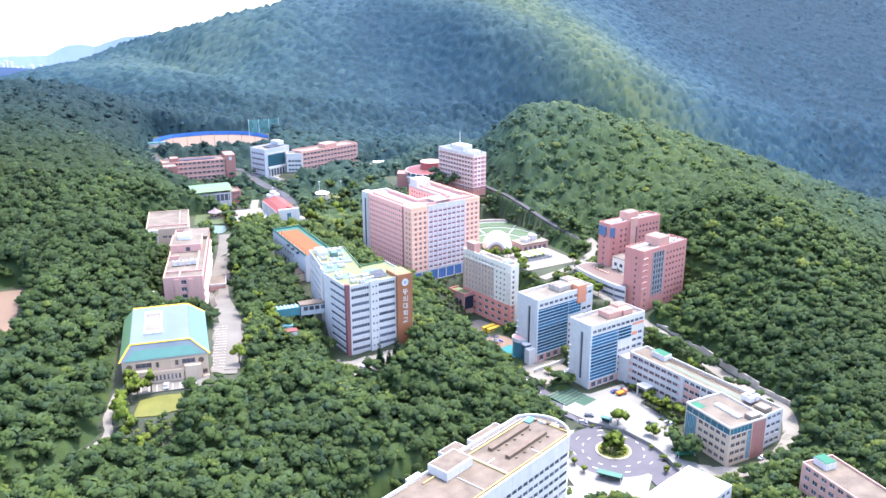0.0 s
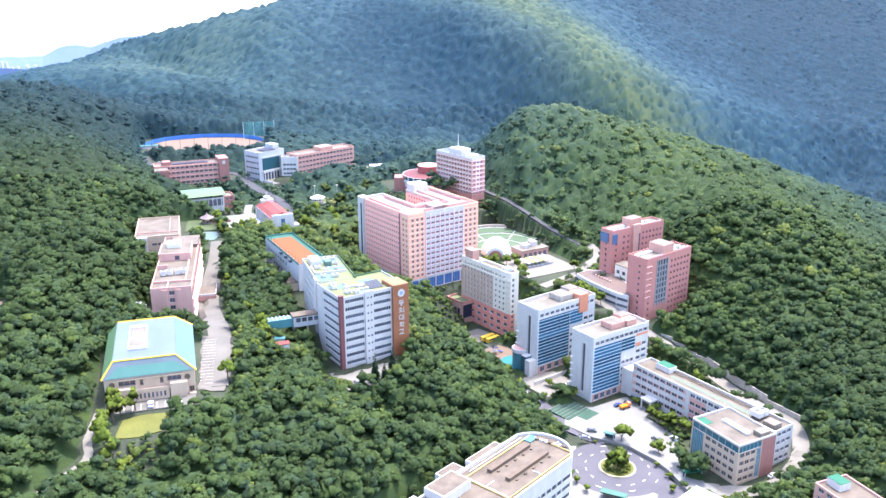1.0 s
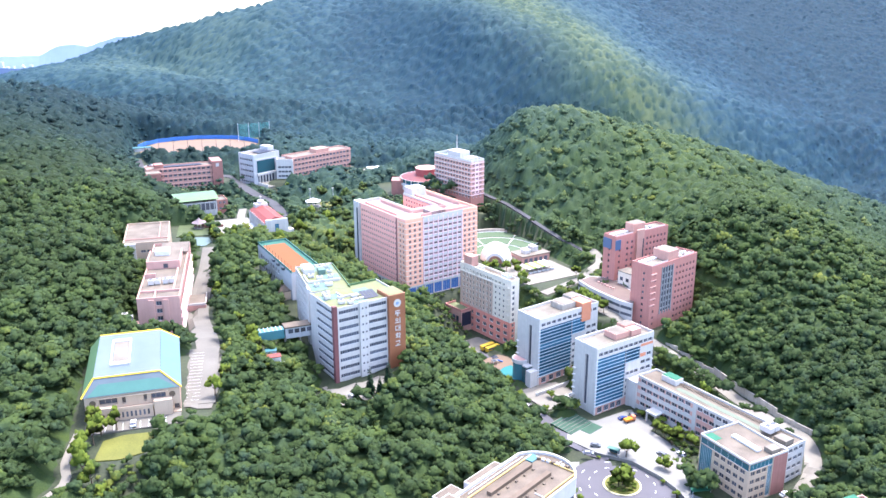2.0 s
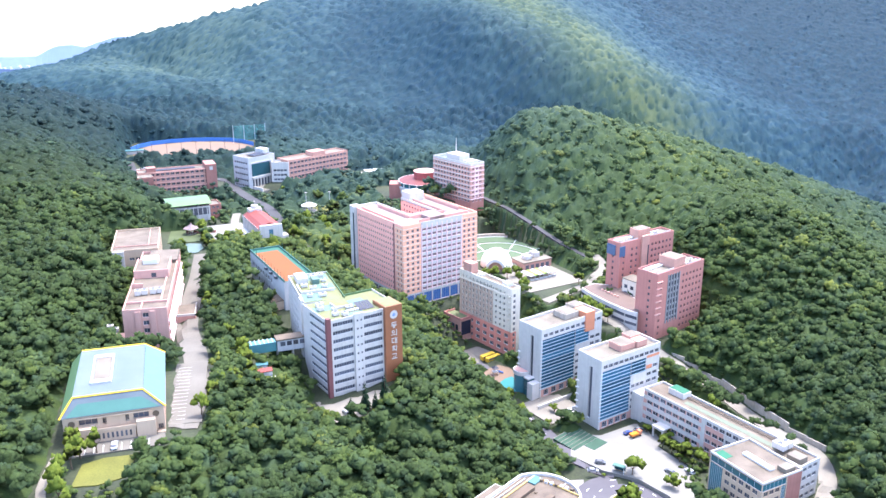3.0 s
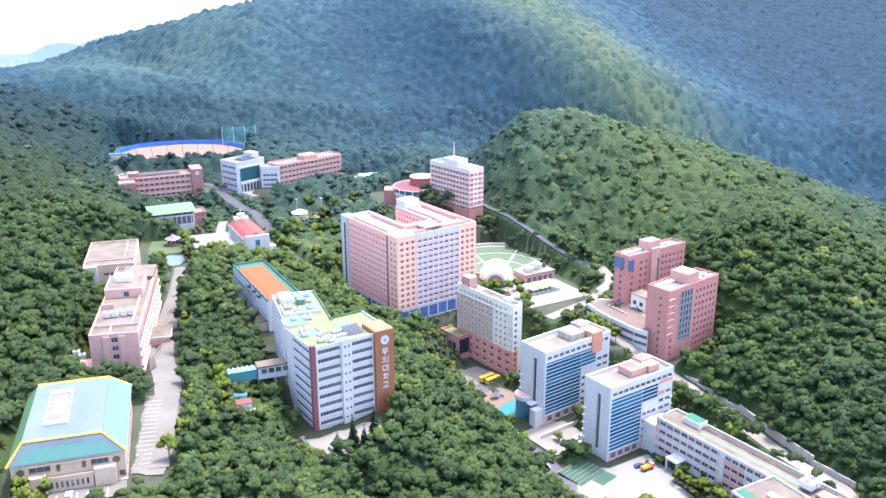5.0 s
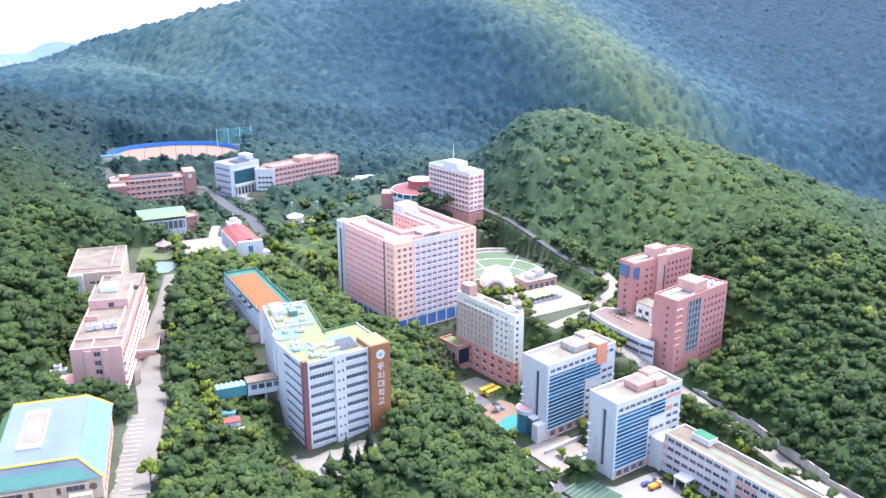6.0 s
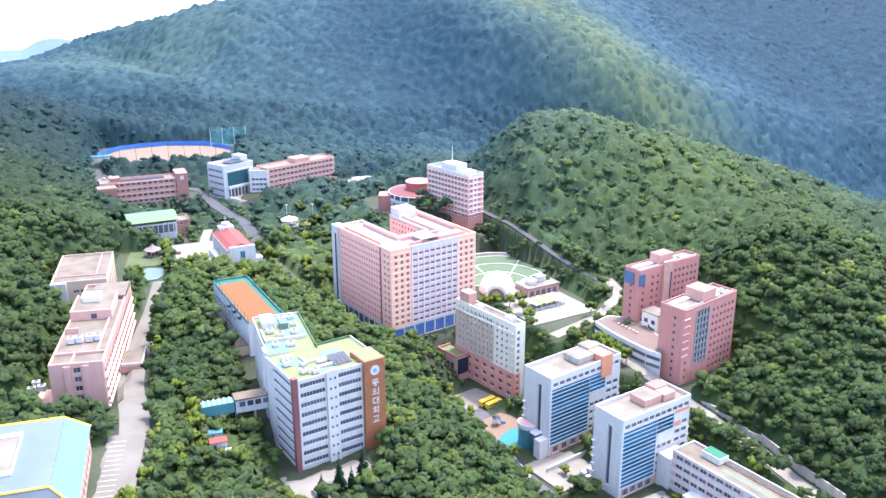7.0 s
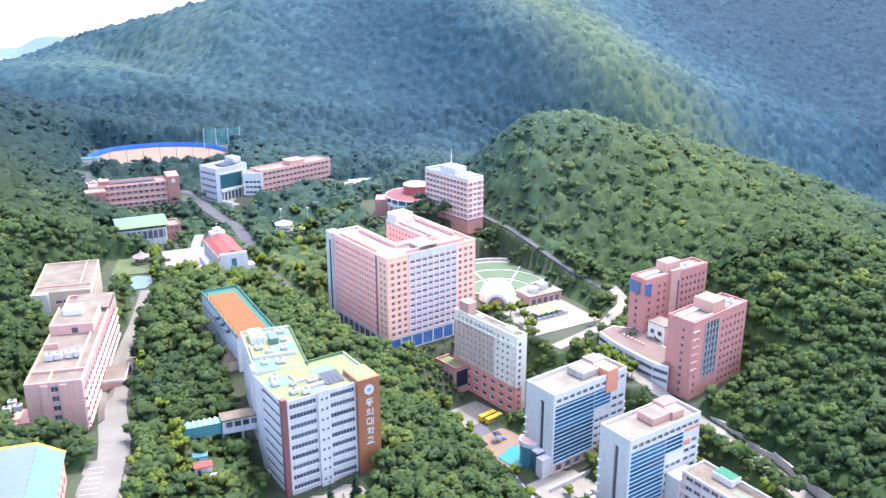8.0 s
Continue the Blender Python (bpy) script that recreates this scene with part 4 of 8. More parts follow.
for k in range(12):
    part("post", boxes((U - 0.2, U - 0.05, k * 4.5, k * 4.5 + 0.15, Z + 0.9, Z + 3.4)), GREEN_PAINT, root)
    part("post", boxes((0.05, 0.2, k * 4.5, k * 4.5 + 0.15, Z + 0.9, Z + 3.4)), GREEN_PAINT, root)
for k, y in enumerate((9, 16, 23)):
    part("wall_unit", boxes((-1.2, -0.004, y, y + 2, Z - 1.4, Z - 0.2)), DARK, root)
part("annex", boxes((-6, -0.004, 2, 12, -6, 12.0), bevel=0.1), BEIGE, root, "low beige annex")
part("annex_roof", boxes((-6.3, -0.004, 1.7, 12.3, 12.004, 12.3)), ROOF_BROWN, root)

# narrow student dormitory
root, U, V, Z = building("dorm", "narrow cream student dormitory on a pink lower block", "dormitory")
sp = 3.05
cols = [(a, b, c, d) for a, b, c, d in rows(1.5, 26.5, 9, 1.15, 14.6, sp, 7, 1.9)]
white_w = rows(27.5, 37.0, 3, 1.25, 14.6, sp, 7, 1.35)
top_w = rows(1.5, 37, 12, 1.0, Z - 3.2, 1, 1, 1.2)
low_w = rows(1.5, 40, 7, 3.0, 2.0, 3.9, 3, 1.9)
south = rows(0.6, 3.2, 1, 1.5, 2.0, 3.02, 11, 1.7)
bm = bmesh.new()
facade(bm, "west", U, V, -4, Z, cols + white_w + top_w + low_w, 0.45, (0, 0), [(0, V, -4, 13.5, 1), (0, 27, 13.5, Z - 3.9, 2), (27, V, 13.5, Z - 3.9, 0)])
facade(bm, "south", U, V, -4, Z, south, 0.3, (0, 0), [(0, 3.4, -4, 13.5, 1)])
facade(bm, "east", U, V, -4, Z, [])
facade(bm, "north", U, V, -4, Z, [])
part("wall", bm, [CREAM, SALMON, TAN], root, "cream upper walls over salmon base")
glaze(root, "west", U, V, cols, 0.45, GLASS, CREAM, 2)
glaze(root, "west", U, V, white_w + top_w, 0.45, GLASS, CREAM, 1)
glaze(root, "west", U, V, low_w, 0.45, GLASS, WHITE, 3)
glaze(root, "south", U, V, south, 0.3, GLASS, WHITE, 2)
for i in range(10):
    part("pilaster", boxes((-0.3, -0.005, V - 27.0 + 2.78 * i + 0.2, V - 27.0 + 2.78 * i + 0.75, 13.6, Z - 4.0)), TAN, root)
for j in range(7):
    bm = bmesh.new()
    box(bm, -1.3, -0.005, 1.0, 4.2, 14.2 + sp * j, 14.4 + sp * j)
    box(bm, -1.3, -1.2, 1.0, 4.2, 14.404 + sp * j, 15.4 + sp * j)
    part("balcony", bm, CREAM, root)
part("cornice", boxes((-0.35, -0.005, 0, V, Z - 4.0, Z - 3.6)), CREAM, root)
flat_roof(root, U, V, Z, CREAM, ROOF_TAN, 0.9)
part("roof_box", boxes((0.5, 5.2, 32, 38.5, Z, Z + 5.5), bevel=0.1), DULL_BRICK, root, "brown lift house")
part("roof_box", boxes((1.2, 4.2, 25, 28, Z, Z + 1.6), bevel=0.06), WHITE, root)
part("roof_box", boxes((1.5, 5.2, 5, 9, Z, Z + 2.0), bevel=0.06), STEEL, root)
part("podium", boxes((-7.6, -0.004, 31, 45, -4, 12.0), bevel=0.05), DULL_BRICK, root, "pink brick lower hall")
part("podium_roof", boxes((-7.2, -0.404, 31.4, 44.6, 12.004, 12.2)), ROOF_LIME, root)
for r in ((-7.7, -7.2, 31, 45), (-7.2, -0.1, 30.9, 31.4), (-7.2, -0.1, 44.6, 45.1)):
    part("podium_parapet", boxes((*r, 12.004, 13.2)), PINK, root)
part("podium_glass", boxes((-7.0, -0.6, 30.84, 30.994, 3.5, 11.2)), NAVY, root, "dark blue glazed end")
for k in range(4):
    part("podium_window", boxes((-7.72, -7.606, 33 + 3 * k, 35 + 3 * k, 6, 9)), GLASS, root)
for k in range(5):
    bm = bmesh.new()
    tube(bm, (2.8 + 0.9 * (k % 2), 5.4 + 0.7 * k, Z + 2.0), (2.8 + 0.9 * (k % 2), 5.4 + 0.7 * k, Z + 2.5), 0.25, sides=8)
    part("fan", bm, DARK, root)


def glass_tower(key, label, orange_at, roof_rose, front=True):
    """A white tower with a blue glass front between a band of top windows and a white end bay."""
    root, U, V, Z = building(key, label, "office tower")
    st = 3.35
    n = int((Z - 4) / st)
    top = rows(0.9, U - 0.6, 11, 2.5, Z - 3.0, 1, 1, 1.7)
    end = rows(U - 7.9, U - 0.6, 2, 2.8, 4.2, st, n - 2, 1.7)
    low = rows(U - 17.0, U - 8.8, 3, 2.3, 4.2, st, 4, 1.7)
    levels = [4.0 + st * j for j in range(n - 1)]
    levels[-1] = Z - 4.0
    glass = [(0.8, U - 17.4, a, b) for a, b in zip(levels, levels[1:])]
    glass += [(U - 17.4, U - 8.4, a, b) for a, b in zip(levels[5:], levels[6:])]
    curtain = [(0.8, U - 17.4, levels[0], levels[-1]), (U - 17.4, U - 8.4, levels[5], levels[-1])]
    door = rows(1.5, U - 18, 4, 3.0, 0.2, 1, 1, 2.8)
    slot = [(V - 7.2, V - 5.2, 3, Z - 3.5)]
    bm = bmesh.new()
    facade(bm, "south", U, V, -4, Z, top + end + low + curtain + door, 0.5, (0, 0), [(0.8, U - 8.4, -4, 3.9, 1)])
    facade(bm, "west", U, V, -4, Z, slot, 0.9)
    facade(bm, "east", U, V, -4, Z, [], 0.3)
    facade(bm, "north", U, V, -4, Z, [], 0.3)
    part("wall", bm, [WHITE, ROSE], root, "white panelled walls over a pink ground floor")
    glaze(root, "south", U, V, top + end + low, 0.5, GLASS, WHITE, 2)
    glaze(root, "south", U, V, glass, 0.5, GLASS_BLUE, NAVY, 3, name="glass_band")
    glaze(root, "south", U, V, door, 0.5, GLASS, STEEL, 3, name="glass_door")
    glaze(root, "west", U, V, slot, 0.9, GLASS, DARK, 1, name="glass_slot")
    # slender blades in front of every storey
    z, k = levels[0], 0
    while z < levels[-1] - 0.5:
        wide = z > levels[5] - 0.1
        part("blade", boxes((-0.45, (U - 8.6) if wide else (U - 17.6), -0.36, -0.02, z, z + 0.17)), BLADE, root, "pale blue sun blade")
        z, k = z + st / 2, k + 1
    for zone in ((0.6, U - 17.4, levels[0] - 0.25), (U - 17.4, U - 8.4, levels[5] - 0.25)):
        part("sill", boxes((zone[0], zone[1], -0.3, -0.004, zone[2] - 0.15, zone[2] + 0.2)), WHITE, root)
    for j in range(n - 3):
        part("fin", boxes((-0.9, -0.005, V - 1.6, V - 0.1, 5 + st * j * 0.96, 5.5 + st * j * 0.96)), WHITE, root)
        part("fin", boxes((U + 0.005, U + 0.9, 0.2, 2.0, 5 + st * j * 0.96, 5.5 + st * j * 0.96)), WHITE, root)
    if not front:
        pieces("orange_panel", root, ORANGE, (U - 8.2, U - 0.3, -0.08, -0.004, Z - 4.5, Z - 3.3), (U - 8.2, U - 4.6, -0.08, -0.004, Z - 9.6, Z - 7.9), label="orange clad panel")
    flat_roof(root, U, V, Z, WHITE, ROOF_PALE, 1.3, label="pale sunlit flat roof")
    part("orange_block" if front else "roof_house", boxes((orange_at, orange_at + 6.0, -0.5 if front else 3.0, 7.5, Z - 6.6 if front else Z, Z + 3.0), bevel=0.05), ORANGE if front else DULL_BRICK, root, "orange clad lift block" if front else "pink lift house")
    part("roof_box", boxes((orange_at - 9, orange_at - 0.2, 4, V - 3, Z, Z + 2.8), bevel=0.08), roof_rose, root)
    part("roof_box", boxes((orange_at + 0.4, orange_at + 7, 7.8, V - 1.5, Z, Z + 3.6), bevel=0.08), roof_rose, root)
    pieces("roof_box_top", root, ROOF_PALE, (orange_at - 8.7, orange_at - 0.5, 4.3, V - 3.3, Z + 2.804, Z + 2.9), (orange_at + 0.7, orange_at + 6.7, 8.1, V - 1.8, Z + 3.604, Z + 3.7))
    pieces("roof_rail", root, STEEL, (2, 11, 2, 2.15, Z, Z + 0.7), (2, 2.15, 2.2, V - 2, Z, Z + 0.7))
    return root, U, V, Z


root, U, V, Z = glass_tower("glass_far", "white tower with blue glass front and orange roof block", 27.5, CONCRETE)
bm = bmesh.new()
prism(bm, circle(-0.6, 11.4, 4.0, 24, radians(90), radians(270)), -3, 8.6, 0)
part("round_bay", bm, GLASS_TEAL, root, "round glazed terrace bay")
bm = bmesh.new()
prism(bm, circle(-0.6, 11.4, 4.4, 24, radians(90), radians(270)), 8.604, 10.4, 0)
part("bay_parapet", bm, WHITE, root)
bm = bmesh.new()
prism(bm, circle(-0.6, 11.4, 3.8, 24, radians(90), radians(270)), 10.404, 10.5, 0)
part("bay_roof", bm, ROSE, root)
part("bay_link", boxes((-3.4, -0.006, 4.0, 7.3, -3, 8.2), bevel=0.06), GLASS_TEAL, root)
part("bay_link_roof", boxes((-3.8, -0.006, 3.8, 7.2, 8.204, 8.8), bevel=0.04), WHITE, root)
part("entrance_block", boxes((-4.6, -0.006, 0.2, 3.7, -3, 7.6), bevel=0.08), WHITE, root)
part("terrace_wall", boxes((-8, 38, -8.0, -7.4, -3, 1.4)), WHITE, root)
glass_tower("glass_near", "white tower with blue glass front beside the lower square", 24.0, DULL_BRICK, False)

# long low teaching block and the glass-topped block before it
root, U, V, Z = building("long_block", "long white four-storey teaching block with tan roof", "teaching block")
st = 3.7
west = rows(1.5, 30, 8, 2.9, 1.3, st, 4, 1.7) + rows(33, 74.5, 13, 2.6, 1.3, st, 4, 1.7)
south = rows(1, 10.5, 3, 2.4, 1.3, st, 4, 1.6)
shell(root, U, V, -4, Z, [WHITE, ROSE], {"west": west, "south": south}, 0.4, mats={"west": [(33, 42, -4, Z - 1.6, 1)] + [(0, 31, st * j + 1.2, st * j + 3.1, 1) for j in range(4)]})
glaze(root, "west", U, V, west, 0.4, GLASS, WHITE, 2)
glaze(root, "south", U, V, south, 0.4, GLASS, WHITE, 2)
flat_roof(root, U, V, Z, WHITE, ROOF_TAN, 0.9, label="tan flat roof with pipes")
part("roof_strip", boxes((4, 6.5, 14, 58, Z + 0.004, Z + 0.08)), surface("pale_green_roof_strip", (0.12, 0.145, 0.10), vary=0.12), root)
for x in (8.6, 9.5):
    bm = bmesh.new()
    tube(bm, (x, 4, Z + 0.5), (x, 66, Z + 0.5), 0.22)
    part("roof_pipe", bm, ROOF_BROWN, root)
part("roof_box", boxes((6, 11, 60, 68, Z, Z + 2.6), bevel=0.08), WHITE, root)
part("roof_box_top", boxes((6.3, 10.7, 60.3, 67.7, Z + 2.604, Z + 2.75)), GREEN_PAINT, root, "green painted top")
part("roof_box", boxes((1, 6, 1.5, 7, Z, Z + 2.4), bevel=0.08), ROOF_PALE, root)
for x, y in ((4, 12), (7.2, 12)):
    roof_unit(*turned(*SITES["long_block"][:3], (x, y))[0], SITES["long_block"][6], 2.7, 5.0, 2.6, 34, "white cooling unit on a tan roof", WHITE)
part("porch", boxes((-5, -0.006, 60, 66, 3.0, 3.6), (-4.8, -4.2, 60.2, 60.8, -2, 2.996), (-4.8, -4.2, 65.2, 65.8, -2, 2.996)), WHITE, root, "white entrance porch")
part("link_block", boxes((-1, 9, V + 0.004, V + 6, -3, Z - 3), bevel=0.05), WHITE, root)

root, U, V, Z = building("low_glass", "five-storey block with teal glass corner and tan roof", "teaching block")
st = 3.45
west = rows(1.5, 17.5, 5, 2.4, 1.2, st, 4, 1.8)
band = [(0.3, V - 0.3, 13.7, 17.0), (18.2, V - 0.3, 0.6, 13.5)]
south = rows(0.8, 9.4, 3, 2.3, 1.2, st, 4, 1.8)
sband = [(0.3, 12.2, 13.7, 17.0), (9.8, 12.2, 0.6, 13.5)]
shell(root, U, V, -4, Z, [BEIGE, BRICK, WHITE], {"west": [(V - b, V - a, c, d) for a, b, c, d in west + band], "south": south + sband}, 0.4,
      mats={"south": [(12.5, U - 0.1, -4, 17.2, 1)]})
flip = [(V - b, V - a, c, d) for a, b, c, d in west]
glaze(root, "west", U, V, flip, 0.4, GLASS, BEIGE, 2)
glaze(root, "west", U, V, [(V - b, V - a, c, d) for a, b, c, d in band], 0.4, GLASS_TEAL, STEEL, 7, name="glass_band")
glaze(root, "south", U, V, south, 0.4, GLASS, BEIGE, 2)
glaze(root, "south", U, V, sband, 0.4, GLASS_TEAL, STEEL, 6, name="glass_band")
flat_roof(root, U, V, Z, WHITE, ROOF_TAN, 0.8)
part("roof_patch", boxes((0.6, 5.2, V - 6.0, V - 0.8, Z + 0.004, Z + 0.1)), GREEN_PAINT, root, "green painted patch of roof")
part("roof_light", boxes((9.0, 11.4, 5, 18, Z, Z + 1.0), bevel=0.15), ROOF_WHITE, root, "long white roof light")
part("roof_box", boxes((12.5, 17.5, 1.2, 5, Z, Z + 1.8), bevel=0.06), ROOF_PALE, root)


def pink_tower(key, label, blue):
    root, U, V, Z = building(key, label, "residence tower")
    st, n = 3.3, int((Z - 2) / 3.3)
    south = rows(U - 18, U - 1, 6, 1.3, 2.2, st, n, 1.5) + rows(1.4, 4.4, 1, 1.3, 2.2, st, n, 1.5)
    bays = [] if blue else [(9.0 + 2.2 * i, 10.5 + 2.2 * i, 8, Z - 1.6) for i in range(4)]
    if blue:
        south += rows(7, 14, 2, 1.4, 2.2, st, n, 1.5)
    west = rows(V - 6.4, V - 3.4, 1, 1.3, 2.2, st, n, 1.5)
    shell(root, U, V, -8, Z, PINK, {"south": south + bays, "west": west}, 0.35, label="pink rendered walls")
    glaze(root, "south", U, V, south, 0.35, GLASS, PINK, 1)
    glaze(root, "south", U, V, bays, 0.35, GLASS, GREY, 1, name="tall_window")
    glaze(root, "west", U, V, west, 0.35, GLASS, PINK, 1)
    if bays:
        for i in range(5):
            part("pilaster", boxes((7.9 + 2.2 * i, 8.6 + 2.2 * i, -0.3, -0.005, 7, Z - 1)), DIM_GREY, root)
        for j in range(7):
            for i in range(4):
                part("spandrel", boxes((9.0 + 2.2 * i, 10.5 + 2.2 * i, -0.05, 0.16, 9.4 + 3.1 * j, 10.3 + 3.1 * j)), DIM_GREY, root)
        for j in range(6):
            part("balcony", boxes((-0.7, 3.4, -0.75, -0.005, Z - 3.4 - st * j, Z - 3.0 - st * j)), ROSE, root)
    else:
        part("blue_sign", boxes((-0.5, -0.004, V - 6, V - 0.1, Z - 6.5, Z - 1.0)), BLUE_PANEL, root, "grey-blue panel")
        part("blue_sign", boxes((-0.6, 3.2, -0.5, -0.004, Z - 6.5, Z - 1.0)), BLUE_PANEL, root, "grey-blue panel")
        part("stair_bay", boxes((15, 20.5, -1.2, -0.005, -6, Z + 2.4), bevel=0.05), DULL_BRICK, root, "brown-pink stair bay")
        part("bay_window", boxes((19.4, 20.2, -1.3, -1.204, 2, Z - 3)), GLASS, root)
    flat_roof(root, U, V, Z, PINK, ROOF_PALE, 1.0)
    part("roof_box", boxes((15, 24, 2, V - 1, Z, Z + 5.0), bevel=0.1), DULL_BRICK, root, "tan lift house")
    part("roof_box_top", boxes((15.6, 23.4, 2.6, V - 1.6, Z + 5.004, Z + 5.2)), ROOF_PALE, root)
    for k in range(6):
        part("skylight", boxes((2.5 + 2.1 * k, 4.1 + 2.1 * k, V - 4.2, V - 1.5, Z + 0.004, Z + 0.8), bevel=0.15), ROOF_WHITE, root)
    pieces("roof_rail", root, WHITE, (1.2, 14, 1.2, 1.35, Z + 0.4, Z + 1.3), (25, U - 1.2, 1.2, 1.35, Z + 0.4, Z + 1.3), (26, 33, V - 3.0, V - 2.8, Z + 0.004, Z + 0.8))
    for k in range(5):
        part("roof_tank", boxes((24.6 + 2.2 * k, 25.8 + 2.2 * k, 2.2 + 0.6 * (k % 2), 3.4 + 0.6 * (k % 2), Z + 0.004, Z + 0.9), bevel=0.05), (WHITE, STEEL, TERRACE)[k % 3], root)
    for k in range(4):
        part("vent", boxes((26 + 2.4 * k, 27.2 + 2.4 * k, 5.0, 6.2, Z + 0.004, Z + 1.0)), STEEL, root)
    return root


pink_tower("tower_near", "pink residence tower with grey window bays beside the wood", False)
pink_tower("tower_far", "pink residence tower with a blue corner panel", True)
# link and curved white podium between the pink towers
ob = thing("podium", 0, 0, -34.0, 0, "curved white two-storey podium before the pink towers", "podium")
arc = [Vector((76.5, 467)), Vector((79.5, 459)), Vector((83.5, 451)), Vector((88, 443.5)), Vector((93, 436)), Vector((98, 431))]
bm = bmesh.new()
prism(bm, [(p.x, p.y) for p in arc] + [(103, 446), (96, 470), (84, 474)], -4, 12.0)
part("wall", bm, WHITE, ob, "white curved walls")
bm = bmesh.new()
prism(bm, [(p.x + 0.7, p.y + 0.5) for p in arc] + [(102.5, 446), (95.6, 469.4), (84.2, 473)], 12.004, 12.1)
part("roof", bm, TERRACE, ob, "rose-brown terrace")
for a, b in zip(arc, arc[1:]):
    for z0, z1 in ((5.0, 6.4), (8.4, 9.9)):
        d = (b - a).normalized()
        n = Vector((-d.y, d.x)) * (-1 if (-d.y * -1) < 0 else 1)
        n = Vector((d.y, -d.x))
        if n.x > 0:
            n = -n
        p, q = a + d * 0.25, b - d * 0.25
        bm = bmesh.new()
        vs = [bm.verts.new((k.x + n.x * o, k.y + n.y * o, z)) for z in (z0, z1) for o in (0.12, -0.1) for k in (p, q)]
        for f in ((0, 1, 5, 4), (2, 3, 7, 6), (4, 5, 7, 6), (0, 1, 3, 2), (0, 2, 6, 4), (1, 3, 7, 5)):
            bm.faces.new([vs[i] for i in f])
        part("window_band", bm, GLASS, ob)
for k in range(6):
    part("terrace_planter", boxes((86 + 1.2 * k, 87 + 1.2 * k, 462 - 2 * k, 463 - 2 * k, 12.104, 12.9)), ROSE, ob)
ob = thing("link_block", 102, 455, -34, 37, "cream low link block between two pink towers", "building")
part("wall", boxes((0, 8, 0, 9, -3, 19), bevel=0.05), CREAM, ob)
part("roof", boxes((-0.2, 8.2, -0.2, 9.2, 19.004, 19.4)), ROOF_PALE, ob)
for j in range(4):
    for k in range(2):
        part("window", boxes((-0.08, -0.004, 1.5 + 4 * k, 3.5 + 4 * k, 3 + 3.8 * j, 4.9 + 3.8 * j)), GLASS, ob)

# the far tower with the rotunda
root, U, V, Z = building("inn", "tall pink and white guest tower with a roof mast", "guest tower")
st = 3.0
west = rows(1, 36.4, 12, 1.9, 1.6, st, 8, 1.5)
south = rows(0.5, 10, 3, 2.0, 1.6, st, 8, 1.4)
shell(root, U, V, -5, Z, [ROSE, BRICK, LILAC], {"west": west, "south": south}, 0.35, mats={"west": [(0, V, -5, 4.4, 1)], "south": [(0, U, -5, 4.4, 1), (3.4, 6.9, 4.4, Z - 0.1, 2)]})
glaze(root, "west", U, V, west, 0.35, GLASS, WHITE, 2)
glaze(root, "south", U, V, south, 0.35, GLASS_WARM, LILAC, 2)
for j in range(8):
    part("ledge", boxes((-0.35, -0.005, 0, V, 3.45 + st * j, 3.95 + st * j)), WHITE, root)
    part("ledge", boxes((0, U, -0.35, -0.005, 3.45 + st * j, 3.95 + st * j)), LILAC, root)
flat_roof(root, U, V, Z, WHITE, surface("pale_green_roof", (0.13, 0.17, 0.145), vary=0.1), 1.6)
part("roof_box", boxes((1, 9.5, 12, 25, Z, Z + 5.0), bevel=0.1), WHITE, root, "white plant house")
part("roof_box", boxes((1.5, 9, 3, 9, Z, Z + 2.5), bevel=0.1), WHITE, root)
bm = bmesh.new()
tube(bm, (5, 20, Z + 5), (5, 20, Z + 15), 0.35, 0.12, 8)
part("mast", bm, WHITE, root, "white mast")
ob = thing("rotunda", -8.5, 629, -9.8, 0, "round red-roofed hall with glazed storey and drum", "rotunda")
bm = bmesh.new()
prism(bm, circle(0, 0, 15.5, 40), -4, 4.0)
part("lower_wall", bm, BRICK, ob)
bm = bmesh.new()
prism(bm, circle(0, 0, 16.2, 40), 4.004, 5.4)
part("ring", bm, WHITE, ob, "white ring beam")
bm = bmesh.new()
prism(bm, circle(0, 0, 15.0, 40), 5.404, 8.6)
part("glazed_storey", bm, GLASS_TEAL, ob, "green glazed storey")
for k in range(20):
    a = math.tau * k / 20
    part("post", boxes((15.2 * math.cos(a) - 0.35, 15.2 * math.cos(a) + 0.35, 15.2 * math.sin(a) - 0.35, 15.2 * math.sin(a) + 0.35, 5.408, 8.6)), WHITE, ob)
bm = bmesh.new()
lo, hi = circle(0, 0, 15.6, 40), circle(0, 0, 8.0, 40)
a, b = [bm.verts.new((x, y, 8.604)) for x, y in lo], [bm.verts.new((x, y, 10.0)) for x, y in hi]
for k in range(40):
    bm.faces.new((a[k], a[(k + 1) % 40], b[(k + 1) % 40], b[k]))
bm.faces.new(a[::-1])
bm.faces.new(b)
part("roof", bm, CRIMSON, ob, "crimson cone roof")
bm = bmesh.new()
prism(bm, circle(0, 0, 7.8, 32), 9.8, 14.6)
part("drum", bm, surface("dark_red_drum", (0.36, 0.085, 0.08)), ob, "dark red drum")
bm = bmesh.new()
prism(bm, circle(0, 0, 8.0, 32), 14.604, 15.0)
part("drum_rim", bm, ROSE, ob)
for k in range(10):
    a = math.pi + math.pi * (k + 0.5) / 10
    w = part("window", boxes((-0.8, 0.8, -0.15, 0.05, 0.2, 2.6)), WHITE, ob)
    w.matrix_basis = pose(15.5 * math.cos(a), 15.5 * math.sin(a), 0.6, 0, 0, math.degrees(a) + 90)
